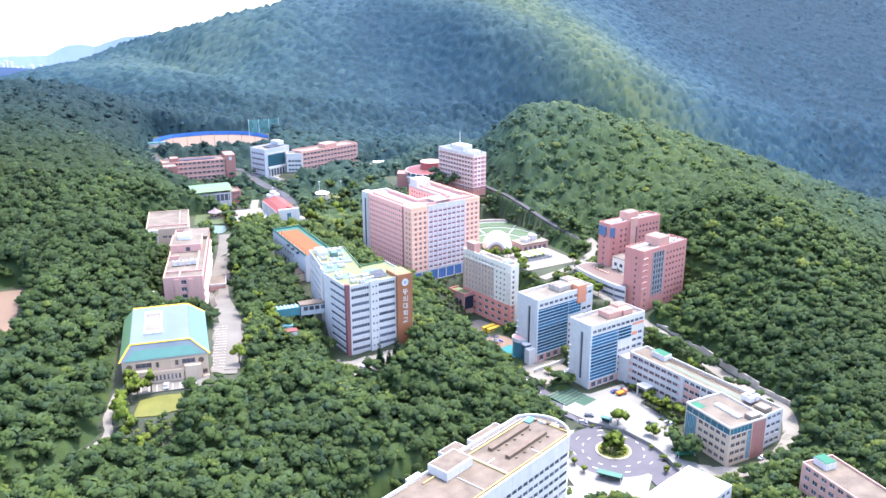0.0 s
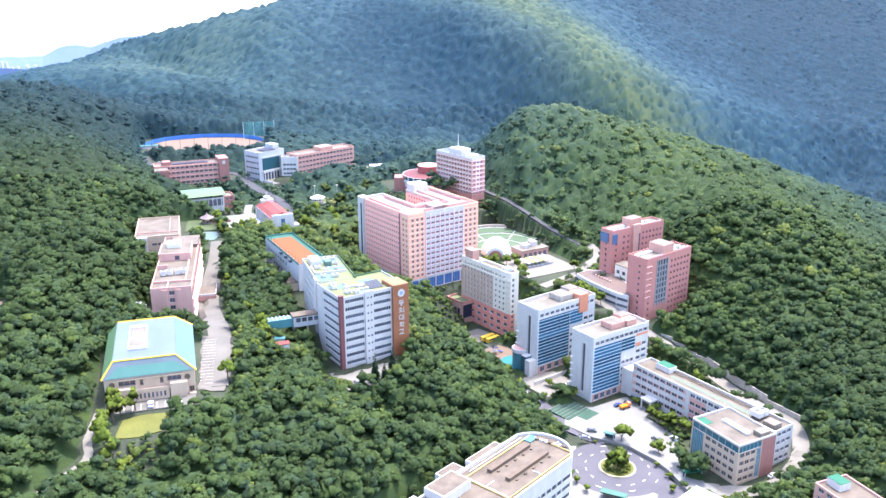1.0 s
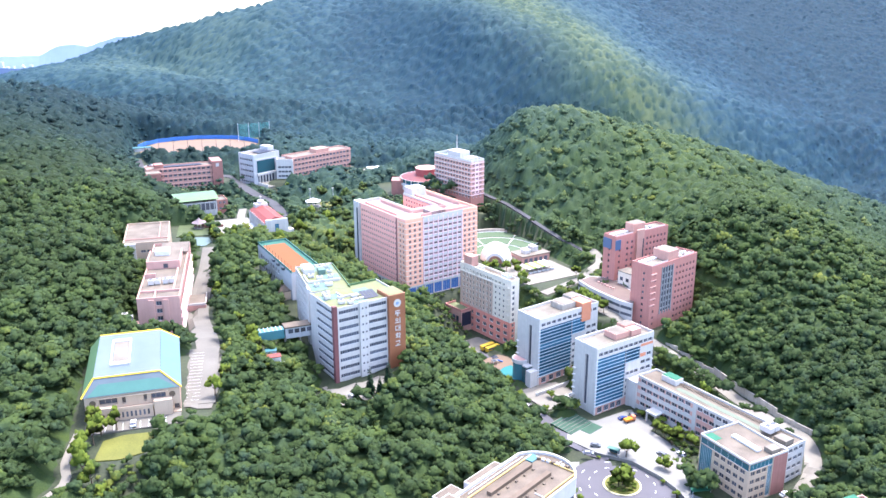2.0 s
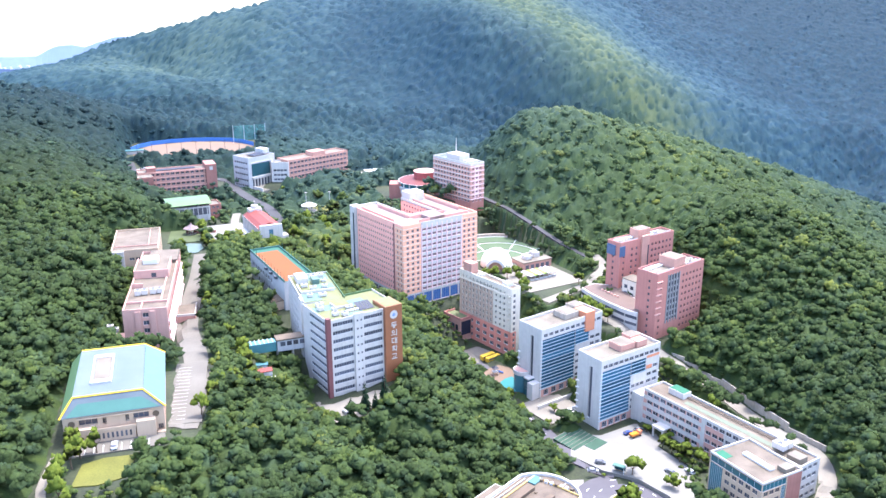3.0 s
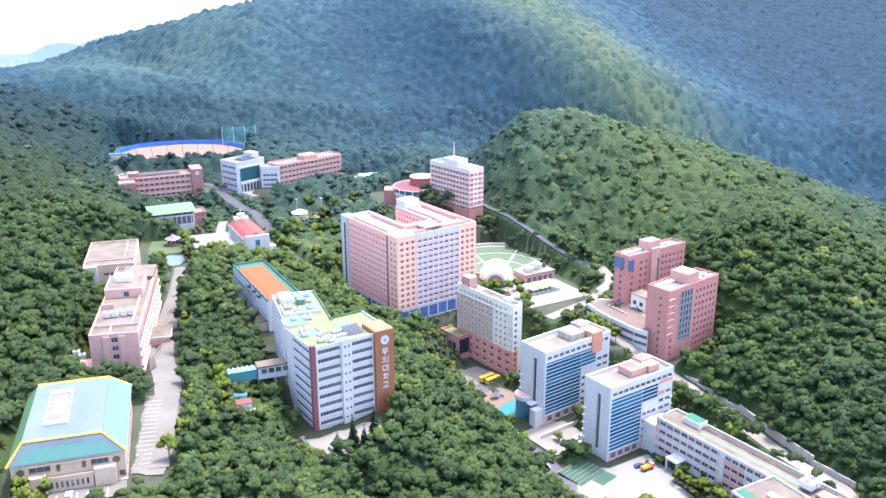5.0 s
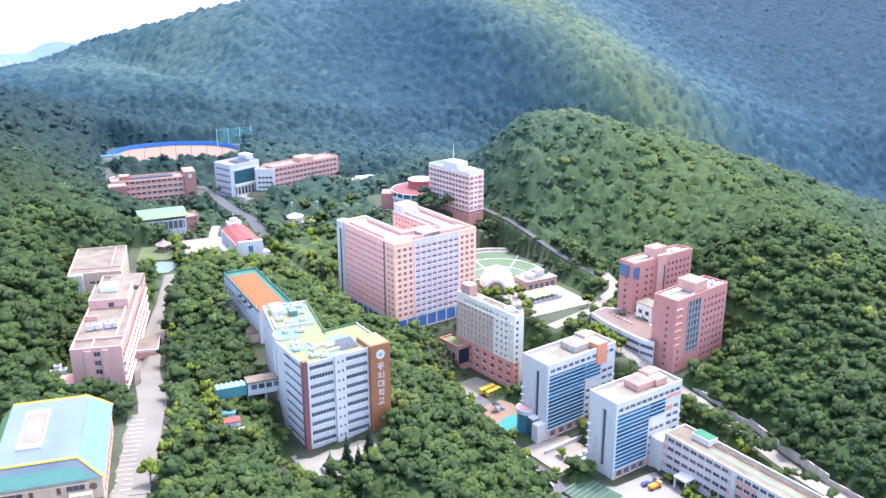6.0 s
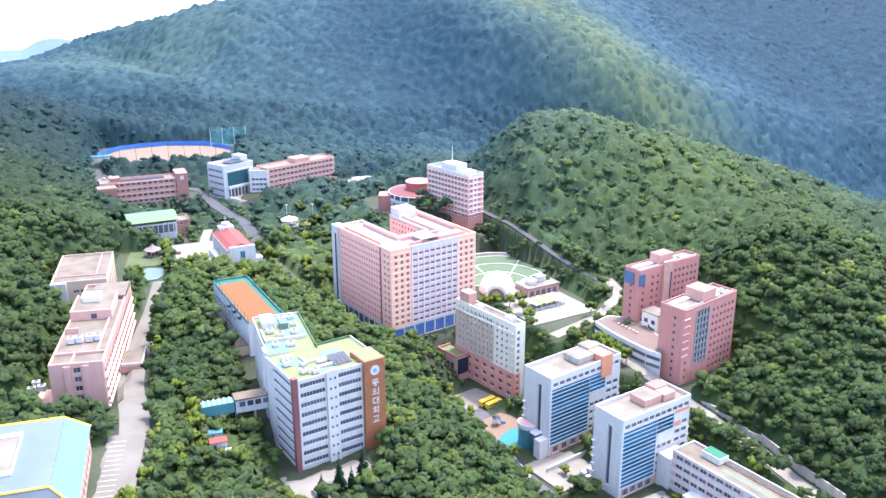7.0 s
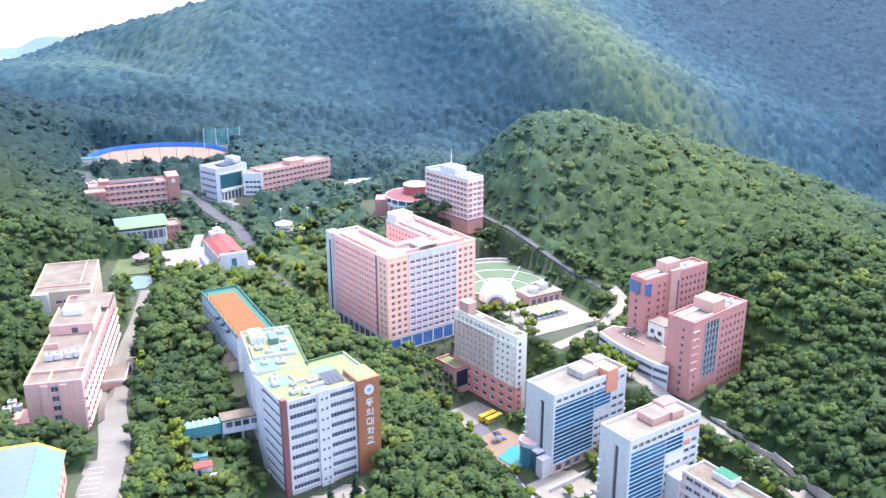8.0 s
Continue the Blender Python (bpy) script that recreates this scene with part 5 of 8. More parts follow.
part("side_wing", boxes((-21, -14, -6, 4, -4, 7.0), bevel=0.05), BRICK, ob)
bm = bmesh.new()
prism(bm, circle(0, 0, 16.0, 40), 8.55, 8.6)
part("eaves", bm, WHITE, ob, "white eaves ring")
part("canopy", boxes((9, 17, -17, -9, 2.5, 3.2)), STEEL, ob, "pale entrance canopy")
for piece in ob.children:
    if "drum" not in piece.name:
        piece.scale = (1.18, 1.18, 1)
        piece.location *= 1.18

# far school buildings round the ball field
def banded(key, label, wall, sides, storeys, st, cols_s, cols_w, roof, category="school building", first=1.2, w=2.2, h=1.6):
    root, U, V, Z = building(key, label, category)
    plan = {}
    if "south" in sides:
        plan["south"] = rows(1.2, U - 1.2, cols_s, w, first, st, storeys, h)
    if "west" in sides:
        plan["west"] = rows(1.2, V - 1.2, cols_w, w, first, st, storeys, h)
    shell(root, U, V, -6, Z, wall, plan, 0.35)
    for k in plan:
        glaze(root, k, U, V, plan[k], 0.35, GLASS, WHITE, 2)
    flat_roof(root, U, V, Z, wall, roof, 0.9)
    return root, U, V, Z


root, U, V, Z = banded("office", "pale grey five-storey office with a dark glass front", GREY, ("west",), 5, 4.2, 0, 6, ROOF_PALE, "office")
part("glass_front", boxes((3, U - 5, -0.3, -0.004, 9.0, 18.0)), GLASS_TEAL, root, "dark glass front")
for k in range(7):
    part("column", boxes((4 + 2.8 * k, 4.7 + 2.8 * k, -1.2, -0.4, -2, 7.0)), WHITE, root)
part("entrance_band", boxes((2.5, U - 4, -1.4, -0.004, 7.004, 8.6)), WHITE, root)
part("entrance_glass", boxes((3.5, U - 5, -0.2, -0.004, 0.2, 6.9)), GLASS, root)
for k in range(8):
    part("step", boxes((2.5, U - 3.5, -12.5 + 1.35 * k, -11.15 + 1.35 * k, -3, 0.3 + 0.2 * k)), PAVING, root)
for x in (1.9, U - 3.4):
    part("step_wall", boxes((x, x + 0.5, -12.5, -1.5, -3, 2.2)), WHITE, root)
pieces("solar_panel", root, NAVY, *[(8 + 3 * k, 10.8 + 3 * k, 3, 12, Z + 0.6, Z + 0.9) for k in range(4)])
part("roof_box", boxes((20, 26, 8, 17, Z, Z + 3.5), bevel=0.1), GREY, root)
part("band", boxes((2, U - 2, -0.4, -0.004, 18.4, 19.2)), WHITE, root)
root, U, V, Z = banded("link", "white link block with a low flat roof", WHITE, ("south",), 3, 3.4, 4, 0, ROOF_PALE)
root, U, V, Z = banded("school", "long dull pink four-storey school building", DULL_BRICK, ("south",), 4, 3.6, 16, 0, ROOF_PALE)
for j in range(4):
    part("ledge", boxes((0, U, -0.25, -0.005, 2.9 + 3.6 * j, 3.5 + 3.6 * j)), ROSE, root)
part("roof_box", boxes((24, 36, 2, 11, Z, Z + 3.4), bevel=0.1), DULL_BRICK, root)
root, U, V, Z = banded("west_school", "red brick four-storey school with solar panels on its roof", DULL_BRICK, ("south",), 4, 3.7, 15, 0, ROOF_PALE)
for j in range(4):
    part("ledge", boxes((10, U - 6, -0.5, -0.005, 2.9 + 3.7 * j, 3.7 + 3.7 * j)), ROSE, root)
pieces("solar_panel", root, NAVY, *[(12 + 3 * k, 14.8 + 3 * k, 3, 8, Z + 0.7, Z + 1.0) for k in range(9)], label="dark blue solar panel")
part("end_wing", boxes((-3, 9, -9, -0.004, -6, Z - 0.8), bevel=0.05), BRICK, root, "red brick end wing")
part("end_wing_roof", boxes((-2.6, 8.6, -8.6, -0.3, Z - 0.796, Z - 0.5)), ROOF_PALE, root)
part("end_tower", boxes((U - 7, U + 0.4, -2, V, -6, Z + 3.5), bevel=0.05), BRICK, root, "red brick end tower")
part("tower_window", boxes((U - 4.4, U - 2.2, -2.1, -2.004, Z - 0.6, Z + 1.8)), WHITE, root)
part("roof_box", boxes((6, 12, 2, 9, Z, Z + 3.2), bevel=0.1), BRICK, root)

# canteen with the curved green roof, and the brick store before it
root, U, V, Z = building("canteen", "low hall with a curved light green metal roof", "canteen")
shell(root, U, V * 0.7, -5, Z - 2.5, WHITE, {}, 0.3)
bm = bmesh.new()
n = 12
ring = []
for i in range(n + 1):
    t = i / n
    ring.append([bm.verts.new((x, -1 + (V * 0.7 + 2) * t, Z - 2.5 + 3.4 * math.sin(math.pi * (0.12 + 0.76 * t)) + dz)) for x in (-1, U + 1) for dz in (0, 0.35)])
for p, q in zip(ring, ring[1:]):
    for i, j in ((1, 3), (2, 0), (0, 1), (3, 2)):
        bm.faces.new((p[i], p[j], q[j], q[i]))
for r in (ring[0], ring[-1]):
    bm.faces.new((r[0], r[2], r[3], r[1]))
part("roof", bm, ROOF_GREEN, root, "curved light green metal roof")
for i in range(9):
    part("column", boxes((0.5 + 2.8 * i, 0.9 + 2.8 * i, -0.5, -0.1, -4, Z - 2.4)), WHITE, root)
part("window_band", boxes((1, U - 1, -0.08, -0.004, 4, 8.5)), GLASS, root)
root, U, V, Z = building("brick_store", "small red brick block with a pale flat roof", "brick building")
shell(root, U, V, -5, Z, BRICK, {"south": rows(1, 11.5, 4, 1.6, 2, 3.8, 3, 1.6)}, 0.3)
glaze(root, "south", U, V, rows(1, 11.5, 4, 1.6, 2, 3.8, 3, 1.6))
flat_roof(root, U, V, Z, BRICK, ROOF_PALE, 0.8)
part("roof_box", boxes((-1.5, 3, 5, 11, -4, Z + 3.2), bevel=0.08), GREY, root)

# chapel
root, U, V, Z = building("chapel", "white chapel with a red roof and round bell turret", "chapel")
west = rows(4, 34, 10, 1.4, 2.4, 3.8, 2, 2.4)
shell(root, U, V, -5, Z, WHITE, {"west": west, "south": [(5.6, 8.1, 1.0, 9.0)]}, 0.35, label="white walls with tall windows")
glaze(root, "west", U, V, west, 0.35, GLASS, WHITE, 2)
glaze(root, "south", U, V, [(5.6, 8.1, 1.0, 9.0)], 0.35, GLASS_BLUE, WHITE, 2)
bm = bmesh.new()
for y in (1.5, V - 2):
    for x, z in ((-0.3, Z), (2.5, Z + 2.0), (U / 2, Z + 3.4), (U - 2.5, Z + 2.0), (U + 0.3, Z)):
        bm.verts.new((x, y, z))
bm.verts.ensure_lookup_table()
for i in range(4):
    bm.faces.new([bm.verts[k] for k in (i, i + 1, i + 6, i + 5)])
bm.faces.new([bm.verts[k] for k in (4, 3, 2, 1, 0)])
bm.faces.new([bm.verts[k] for k in (5, 6, 7, 8, 9)])
bm.faces.new([bm.verts[k] for k in (0, 5, 9, 4)])
part("roof", bm, ROOF_RED, root, "red vaulted roof")
part("front_block", boxes((0.3, U - 0.3, -0.004, 1.496, Z, Z + 2.2)), WHITE, root)
for k in range(9):
    part("rib", boxes((-0.5, 0.1, 3 + 3.6 * k, 3.8 + 3.6 * k, -3, Z + 0.3)), WHITE, root)
part("aisle", boxes((-3.5, -0.6, 8, 30, -4, 2.8), bevel=0.06), GREY, root)
part("porch", boxes((U + 0.004, U + 4, 2, 9, -4, 4.0), bevel=0.06), WHITE, root)
part("turret_base", boxes((3, U - 3, V - 6, V - 1, Z, Z + 4.2), bevel=0.1), WHITE, root)
bm = bmesh.new()
prism(bm, circle(U / 2, V - 3.5, 2.2, 16), Z + 4.2, Z + 6)
tube(bm, (U / 2, V - 3.5, Z + 6), (U / 2, V - 3.5, Z + 9.5), 0.18, 0.08, 6)
box(bm, U / 2 - 0.8, U / 2 + 0.8, V - 3.6, V - 3.4, Z + 8.2, Z + 8.4)
part("turret", bm, WHITE, root, "white bell turret with a cross")

# gymnasium
root, U, V, Z = building("gym", "beige gymnasium with a pale blue mansard metal roof", "gymnasium")
holes = [(4.4, 9.8, 5.3, 7.3), (11.2, 12.3, 5.0, 7.2), (17.7, 18.8, 5.0, 7.2), (20.0, 24.6, 5.3, 7.3), (26.9, 28.5, 0.6, 2.6), (0.6, 2.4, 0.6, 2.4)]
east = rows(2, 38, 9, 2.2, 1.0, 4.2, 2, 2.8)
shell(root, U, V, -6, Z, [BEIGE, DULL_BRICK], {"south": holes, "east": east}, 0.9, label="beige stone front and brick flanks", mats={"east": [(1.5, V, -6, Z - 1.2, 1)]})
glaze(root, "south", U, V, holes, 0.9, GLASS, BEIGE, 3)
glaze(root, "east", U, V, east, 0.6, GLASS, BEIGE, 2)
part("ledge", boxes((3.6, 25.4, -0.7, -0.004, 7.6, 8.0), bevel=0.05), BEIGE, root)
part("porch", boxes((8.8, 20.5, -1.9, -0.004, -2, 3.7), bevel=0.06), BEIGE, root, "low beige entrance porch")
part("balcony", boxes((8.6, 20.7, -2.1, -1.904, 3.6, 4.7), bevel=0.04), BEIGE, root)
for k in range(8):
    part("porch_window", boxes((9.6 + 1.3 * k, 10.2 + 1.3 * k, -1.98, -1.904, 1.2, 3.0)), GLASS, root)
part("wing", boxes((2.8, 8.7, -2.4, -0.006, -2, 5.2), bevel=0.06), BEIGE, root)
part("wing", boxes((20.8, 26.4, -2.4, -0.006, -2, 5.6), bevel=0.06), BEIGE, root)
part("kerb_wall", boxes((26.6, 29.0, -1.4, -0.006, -2, 0.5)), BEIGE, root)
for x in (2.4, 26.6):
    bm = bmesh.new()
    tube(bm, (x, -0.004, Z - 2.4), (x, -0.16, Z - 2.4), 1.0, sides=18)
    part("disc", bm, BARK, root, "dark round relief")
bm = bmesh.new()
e, s = 0.7, 5.0
low = [bm.verts.new(p) for p in ((-e, -e, Z), (U + e, -e, Z), (U + e, V + e, Z), (-e, V + e, Z))]
top = [bm.verts.new(p) for p in ((3.2, 3.2, Z + 4.8), (U - 5.6, 3.2, Z + 4.8), (U - 5.6, V - 1.2, Z + 4.8), (3.2, V - 1.2, Z + 4.8))]
bm.faces.new(top)
for i in range(4):
    g = bm.faces.new((low[i], low[(i + 1) % 4], top[(i + 1) % 4], top[i]))
bm.faces.new(low[::-1])
part("roof", bm, ROOF_BLUE, root, "pale blue mansard metal roof")


def slope_sheet(name, a, b, c, d, marks, lift_, mat, label):
    """A thin sheet laid on the slope a b c d: marks are its corners as shares along and up."""
    bm = bmesh.new()
    quad = [a.lerp(d, t).lerp(b.lerp(c, t), s) for s, t in marks]
    v0, v1 = [bm.verts.new(q + lift_) for q in quad], [bm.verts.new(q) for q in quad]
    bm.faces.new(v0)
    for i in range(4):
        bm.faces.new((v1[i], v1[(i + 1) % 4], v0[(i + 1) % 4], v0[i]))
    part(name, bm, mat, root, label)


corner = [Vector(q) for q in ((-e, -e, Z), (U + e, -e, Z), (U - 5.6, 3.2, Z + 4.8), (3.2, 3.2, Z + 4.8), (-e, V + e, Z), (3.2, V - 1.2, Z + 4.8))]
slope_sheet("front_slope", corner[0], corner[1], corner[2], corner[3], ((0.05, 0.04), (0.95, 0.04), (0.88, 0.64), (0.12, 0.64)), Vector((0, -0.06, 0.05)), TEAL, "teal sheet on the front slope")
slope_sheet("east_slope", corner[1], Vector((U + e, V + e, Z)), Vector((U - 5.6, V - 1.2, Z + 4.8)), corner[2], ((0.01, 0.03), (0.99, 0.03), (0.99, 0.97), (0.01, 0.97)), Vector((0.06, 0, 0.05)), EAST_ROOF, "pale teal sheet on the side slope")
slope_sheet("side_slope", corner[4], corner[0], corner[3], corner[5], ((0.01, 0.03), (0.99, 0.03), (0.99, 0.97), (0.01, 0.97)), Vector((-0.06, 0, 0.05)), GREEN_SLOPE, "dull green sheet on the side slope")
for a, b in (((-e, -e, Z), (3.2, 3.2, Z + 4.8)), ((3.2, 3.2, Z + 4.8), (U - 5.6, 3.2, Z + 4.8)), ((U - 5.6, 3.2, Z + 4.8), (U + e, -e, Z)), ((3.2, V - 1.2, Z + 4.8), (U - 5.6, V - 1.2, Z + 4.8)), ((U - 5.6, V - 1.2, Z + 4.8), (U + e, V + e, Z))):
    bm = bmesh.new()
    tube(bm, a, b, 0.3, sides=6)
    part("trim", bm, YELLOW, root, "yellow roof edge")
pieces("ridge_vent", root, GREY, (7.6, 14.0, 11, 13.0, Z + 4.6, Z + 5.5), (7.6, 14.0, 30.4, 32.4, Z + 4.6, Z + 5.5), bevel=0.2, label="pale grey ridge ventilator")
part("skylight", boxes((8.6, 13.2, 13.1, 30.3, Z + 4.6, Z + 5.1)), ROOF_PALE, root, "pale roof light")
for x in (7.7, 13.5):
    part("ridge_duct", boxes((x, x + 0.5, 13.1, 30.3, Z + 4.6, Z + 5.3)), STEEL, root)
for k in range(12):
    part("seam", boxes((U - 5.4, U - 5.15, 4 + 2.8 * k, 5 + 2.8 * k, Z + 4.7, Z + 4.86)), ROOF_BLUE, root)

# long pink building and the one behind it
root, U, V, Z = building("rose_long", "long pink teaching building with a stepped flat roof", "teaching building")
east = rows(2, 76, 20, 2.4, 1.4, 3.6, 4, 1.7)
south = rows(7.2, 10.0, 1, 2.2, 1.4, 3.3, 5, 1.9)
shell(root, U, V, -5, Z, ROSE, {"east": east, "south": south}, 0.5, label="pink rendered walls")
glaze(root, "east", U, V, east, 0.5, GLASS, WHITE, 2)
glaze(root, "south", U, V, south, 0.5, GLASS, GREY, 2)
for j in range(4):
    part("ledge", boxes((U + 0.005, U + 0.6, 1, V - 1, 0.6 + 3.6 * j, 1.2 + 3.6 * j)), LILAC, root)
for k in range(20):
    part("pilaster", boxes((U + 0.005, U + 0.2, 1.2 + 3.7 * k, 1.9 + 3.7 * k, -2, Z - 0.5)), ROSE, root)
part("pier", boxes((4.6, 6.8, -0.5, -0.005, -4, Z)), ROSE, root)
part("pier", boxes((10.2, 12.4, -0.5, -0.005, -4, Z)), ROSE, root)
flat_roof(root, U, V, Z, ROSE, ROOF_TAN, 1.0, label="tan flat roof with stains")
pieces("roof_wall", root, ROSE, (0.4, U - 0.4, 9, 9.4, Z, Z + 0.9), (6.5, 6.9, 0.5, 9, Z, Z + 0.7), (0.4, 5, 28, 28.5, Z, Z + 2), (13.5, 14.0, 9.5, 39, Z, Z + 0.8))
part("upper_block", boxes((0.1, 14.6, 40, 58, Z, Z + 3.0), bevel=0.05), ROSE, root, "pink upper storey block")
pieces("upper_parapet", root, ROSE, (0.1, 14.6, 40, 40.4, Z + 3.004, Z + 3.7), (0.1, 0.5, 40.4, 58, Z + 3.004, Z + 3.7), (14.2, 14.6, 40.4, 58, Z + 3.004, Z + 3.7))
part("upper_roof", boxes((0.6, 14.1, 40.5, 57.6, Z + 3.004, Z + 3.1)), ROOF_TAN, root)
part("upper_window", boxes((7.4, 9.4, 39.9, 39.996, Z + 0.5, Z + 2.4)), GLASS, root)
part("roof_box", boxes((3, 9.5, 50, 56, Z + 3.104, Z + 5.4), bevel=0.1), ROOF_WHITE, root)
part("north_block", boxes((4, U, 60, V - 1, Z, Z + 1.6)), ROOF_TAN, root)
for x, y in ((4.0, 19), (6.6, 19.4), (10.0, 19.8), (12.6, 20.2)):
    roof_unit(*turned(*SITES["rose_long"][:3], (x, y))[0], SITES["rose_long"][6] - 1, 2.3, 2.2, 2.4, 12.3, "white cooling unit on a tan roof", WHITE)
part("porch", boxes((U + 0.71, U + 8.5, 26, 40, -4, 3.6), bevel=0.06), ROSE, root, "low pink porch")
part("porch_roof", boxes((U + 0.9, U + 8.2, 26.3, 39.7, 3.604, 3.8)), ROOF_TAN, root)
for r in ((U + 0.72, U + 8.5, 26, 26.35), (U + 8.15, U + 8.5, 26.35, 40)):
    part("porch_parapet", boxes((*r, 3.604, 4.5)), WHITE, root)
part("side_block", boxes((-9, -0.004, 2, 12, -4, 4), bevel=0.06), ROSE, root)
for x, y in ((-7, 4), (-4, 5), (-6.5, 8.5)):
    roof_unit(*turned(*SITES["rose_long"][:3], (x, y))[0], -1.0, 2.4, 2.0, 2.2, 12.3, "white cooling unit on a low roof", WHITE)
root, U, V, Z = building("rose_back", "tan flat-roofed building at the edge of the wood", "teaching building")
east = rows(2, 36, 9, 2.2, 1.4, 3.5, 3, 1.7)
south = rows(8, 14, 2, 2.4, 8.5, 3.5, 1, 1.3)
shell(root, U, V, -6, Z, BEIGE, {"east": east, "south": south}, 0.4)
glaze(root, "east", U, V, east, 0.4)
glaze(root, "south", U, V, south, 0.4)
flat_roof(root, U, V, Z, BEIGE, ROOF_TAN, 0.9, label="tan flat roof with dark stains")
part("white_bay", boxes((-0.6, 6, -1.5, -0.004, -6, Z + 0.6), bevel=0.06), WHITE, root, "white corner bay")
pieces("roof_wall", root, ROSE, (0.5, U - 0.5, 8, 8.3, Z, Z + 0.6), (17, 17.3, 8.3, V - 1, Z, Z + 0.7))

# round-ended white block
ob = thing("round_block", 33, 270, -54.5, 49, "white round-ended block with window bands and brown roof", "office block")
Z = 35.5
outline = [(-95, -11.5)] + circle(0, 0, 12.5, 26, radians(-67), radians(67)) + [(-95, 11.5)]


def offset_outline(d):
    return [(-95 + (0.01 if d else 0), -11.5 + d)] + circle(0, 0, 12.5 - d, 26, radians(-67), radians(67)) + [(-95 + (0.01 if d else 0), 11.5 - d)]


st = 3.6
for j in range(10):
    bm = bmesh.new()
    prism(bm, offset_outline(0), -4 if j == 0 else st * j - 1.0, st * j + 0.9 if j < 9 else Z + 1.0)
    if j < 9:
        part("spandrel", bm, WHITE, ob)
    else:
        part("upper_wall", bm, WHITE, ob)
    if j < 9:
        bm = bmesh.new()
        prism(bm, offset_outline(0.35), st * j + 0.9, st * (j + 1) - 1.0, cap=False)
        part("window_band", bm, GLASS, ob)
for k in range(30):
    for j in range(9):
        part("mullion", boxes((-1 - 3.1 * k, -0.55 - 3.1 * k, -11.56, -11.2, st * j + 0.9, st * (j + 1) - 1.0)), WHITE, ob) if k < 24 else None
bm = bmesh.new()
prism(bm, offset_outline(0.7), Z + 1.004, Z + 1.05)
part("roof", bm, ROOF_BROWN, ob, "weathered brown flat roof")
bm = bmesh.new()
o, i_ = offset_outline(0), offset_outline(0.6)
for k in range(len(o) - 1):
    v = [bm.verts.new((*p, z)) for z in (Z + 0.9, Z + 2.0) for p in (o[k], o[k + 1], i_[k + 1], i_[k])]
    for f in ((4, 5, 6, 7), (0, 1, 5, 4), (2, 3, 7, 6)):
        bm.faces.new([v[q] for q in f])
part("parapet", bm, WHITE, ob, "white curved parapet")
for a, b in (((-28, -9.5), (8, -9.5)), ((8, -9.5), (8, 6)), ((8, 8), (-50, 8)), ((-28, -9.5), (-28, 8)), ((-60, -9.5), (-28, -9.5))):
    bm = bmesh.new()
    tube(bm, (*a, Z + 1.35), (*b, Z + 1.35), 0.26, sides=8)
    part("roof_pipe", bm, PIPE_YELLOW, ob, "yellow insulated pipe")
for y in (-4, 3.5):
    part("roof_duct", boxes((-20, 2, y, y + 1.8, Z + 1.05, Z + 2.3), bevel=0.05), BARK, ob, "dark brown ridge skylight")
    for k in range(5):
        part("vent", boxes((-18 + 4.6 * k, -17.2 + 4.6 * k, y - 1.5, y - 0.8, Z + 1.05, Z + 1.5)), ROOF_BROWN, ob)
for a, b in (((-24, 9.5), (5, 9.5)), ((-10, -9.8), (-10, -6)), ((8, -2), (11, -2)), ((-28, 0), (-23, 0)), ((-40, -9), (-40, 2))):
    bm = bmesh.new()
    tube(bm, (*a, Z + 1.3), (*b, Z + 1.3), 0.16, sides=6)
    part("roof_pipe", bm, STEEL, ob, "thin grey roof pipe")
for k in range(7):
    part("roof_tank", boxes((8.6 - 0.3 * k, 9.6 - 0.3 * k, -6 + 1.7 * k, -5 + 1.7 * k, Z + 1.05, Z + 1.9), bevel=0.05), (ROOF_BROWN, STEEL, WHITE)[k % 3], ob)
part("roof_curb", boxes((-28, -27.6, -9, 8, Z + 1.05, Z + 1.7)), WHITE, ob)
part("aqua_hatch", boxes((4, 8.5, 5.0, 8.5, Z + 1.05, Z + 1.5)), AQUA, ob)
part("roof_house", boxes((-44, -31, 3.0, 11.4, Z + 1.05, Z + 4.4), bevel=0.08), WHITE, ob, "white lift house")
part("roof_house_top", boxes((-43.5, -31.5, 3.5, 10.9, Z + 4.404, Z + 4.5)), ROOF_BROWN, ob)
part("stair_house", boxes((-33, -24, 11.502, 16.5, -4, Z + 2.0), bevel=0.08), WHITE, ob, "white stair tower")
part("stair_house", boxes((-52, -46, 11.502, 14, -4, Z + 1.4), bevel=0.08), WHITE, ob)
part("side_bay", boxes((-20, -4, 11.502, 14.5, -4, Z + 1.8), bevel=0.08), WHITE, ob)
pieces("stair_house_top", ob, ROOF_BROWN, (-32.6, -24.4, 11.9, 16.1, Z + 2.004, Z + 2.1), (-19.6, -4.4, 11.9, 14.1, Z + 1.804, Z + 1.9))
bm = bmesh.new()
prism(bm, circle(9, -11, 7.0, 28), -4, 9.0)
part("entrance_drum", bm, AQUA, ob, "aqua glazed round entrance")
bm = bmesh.new()
prism(bm, circle(9, -11, 7.6, 28), 9.004, 10.2)
part("entrance_roof", bm, ROOF_WHITE, ob)

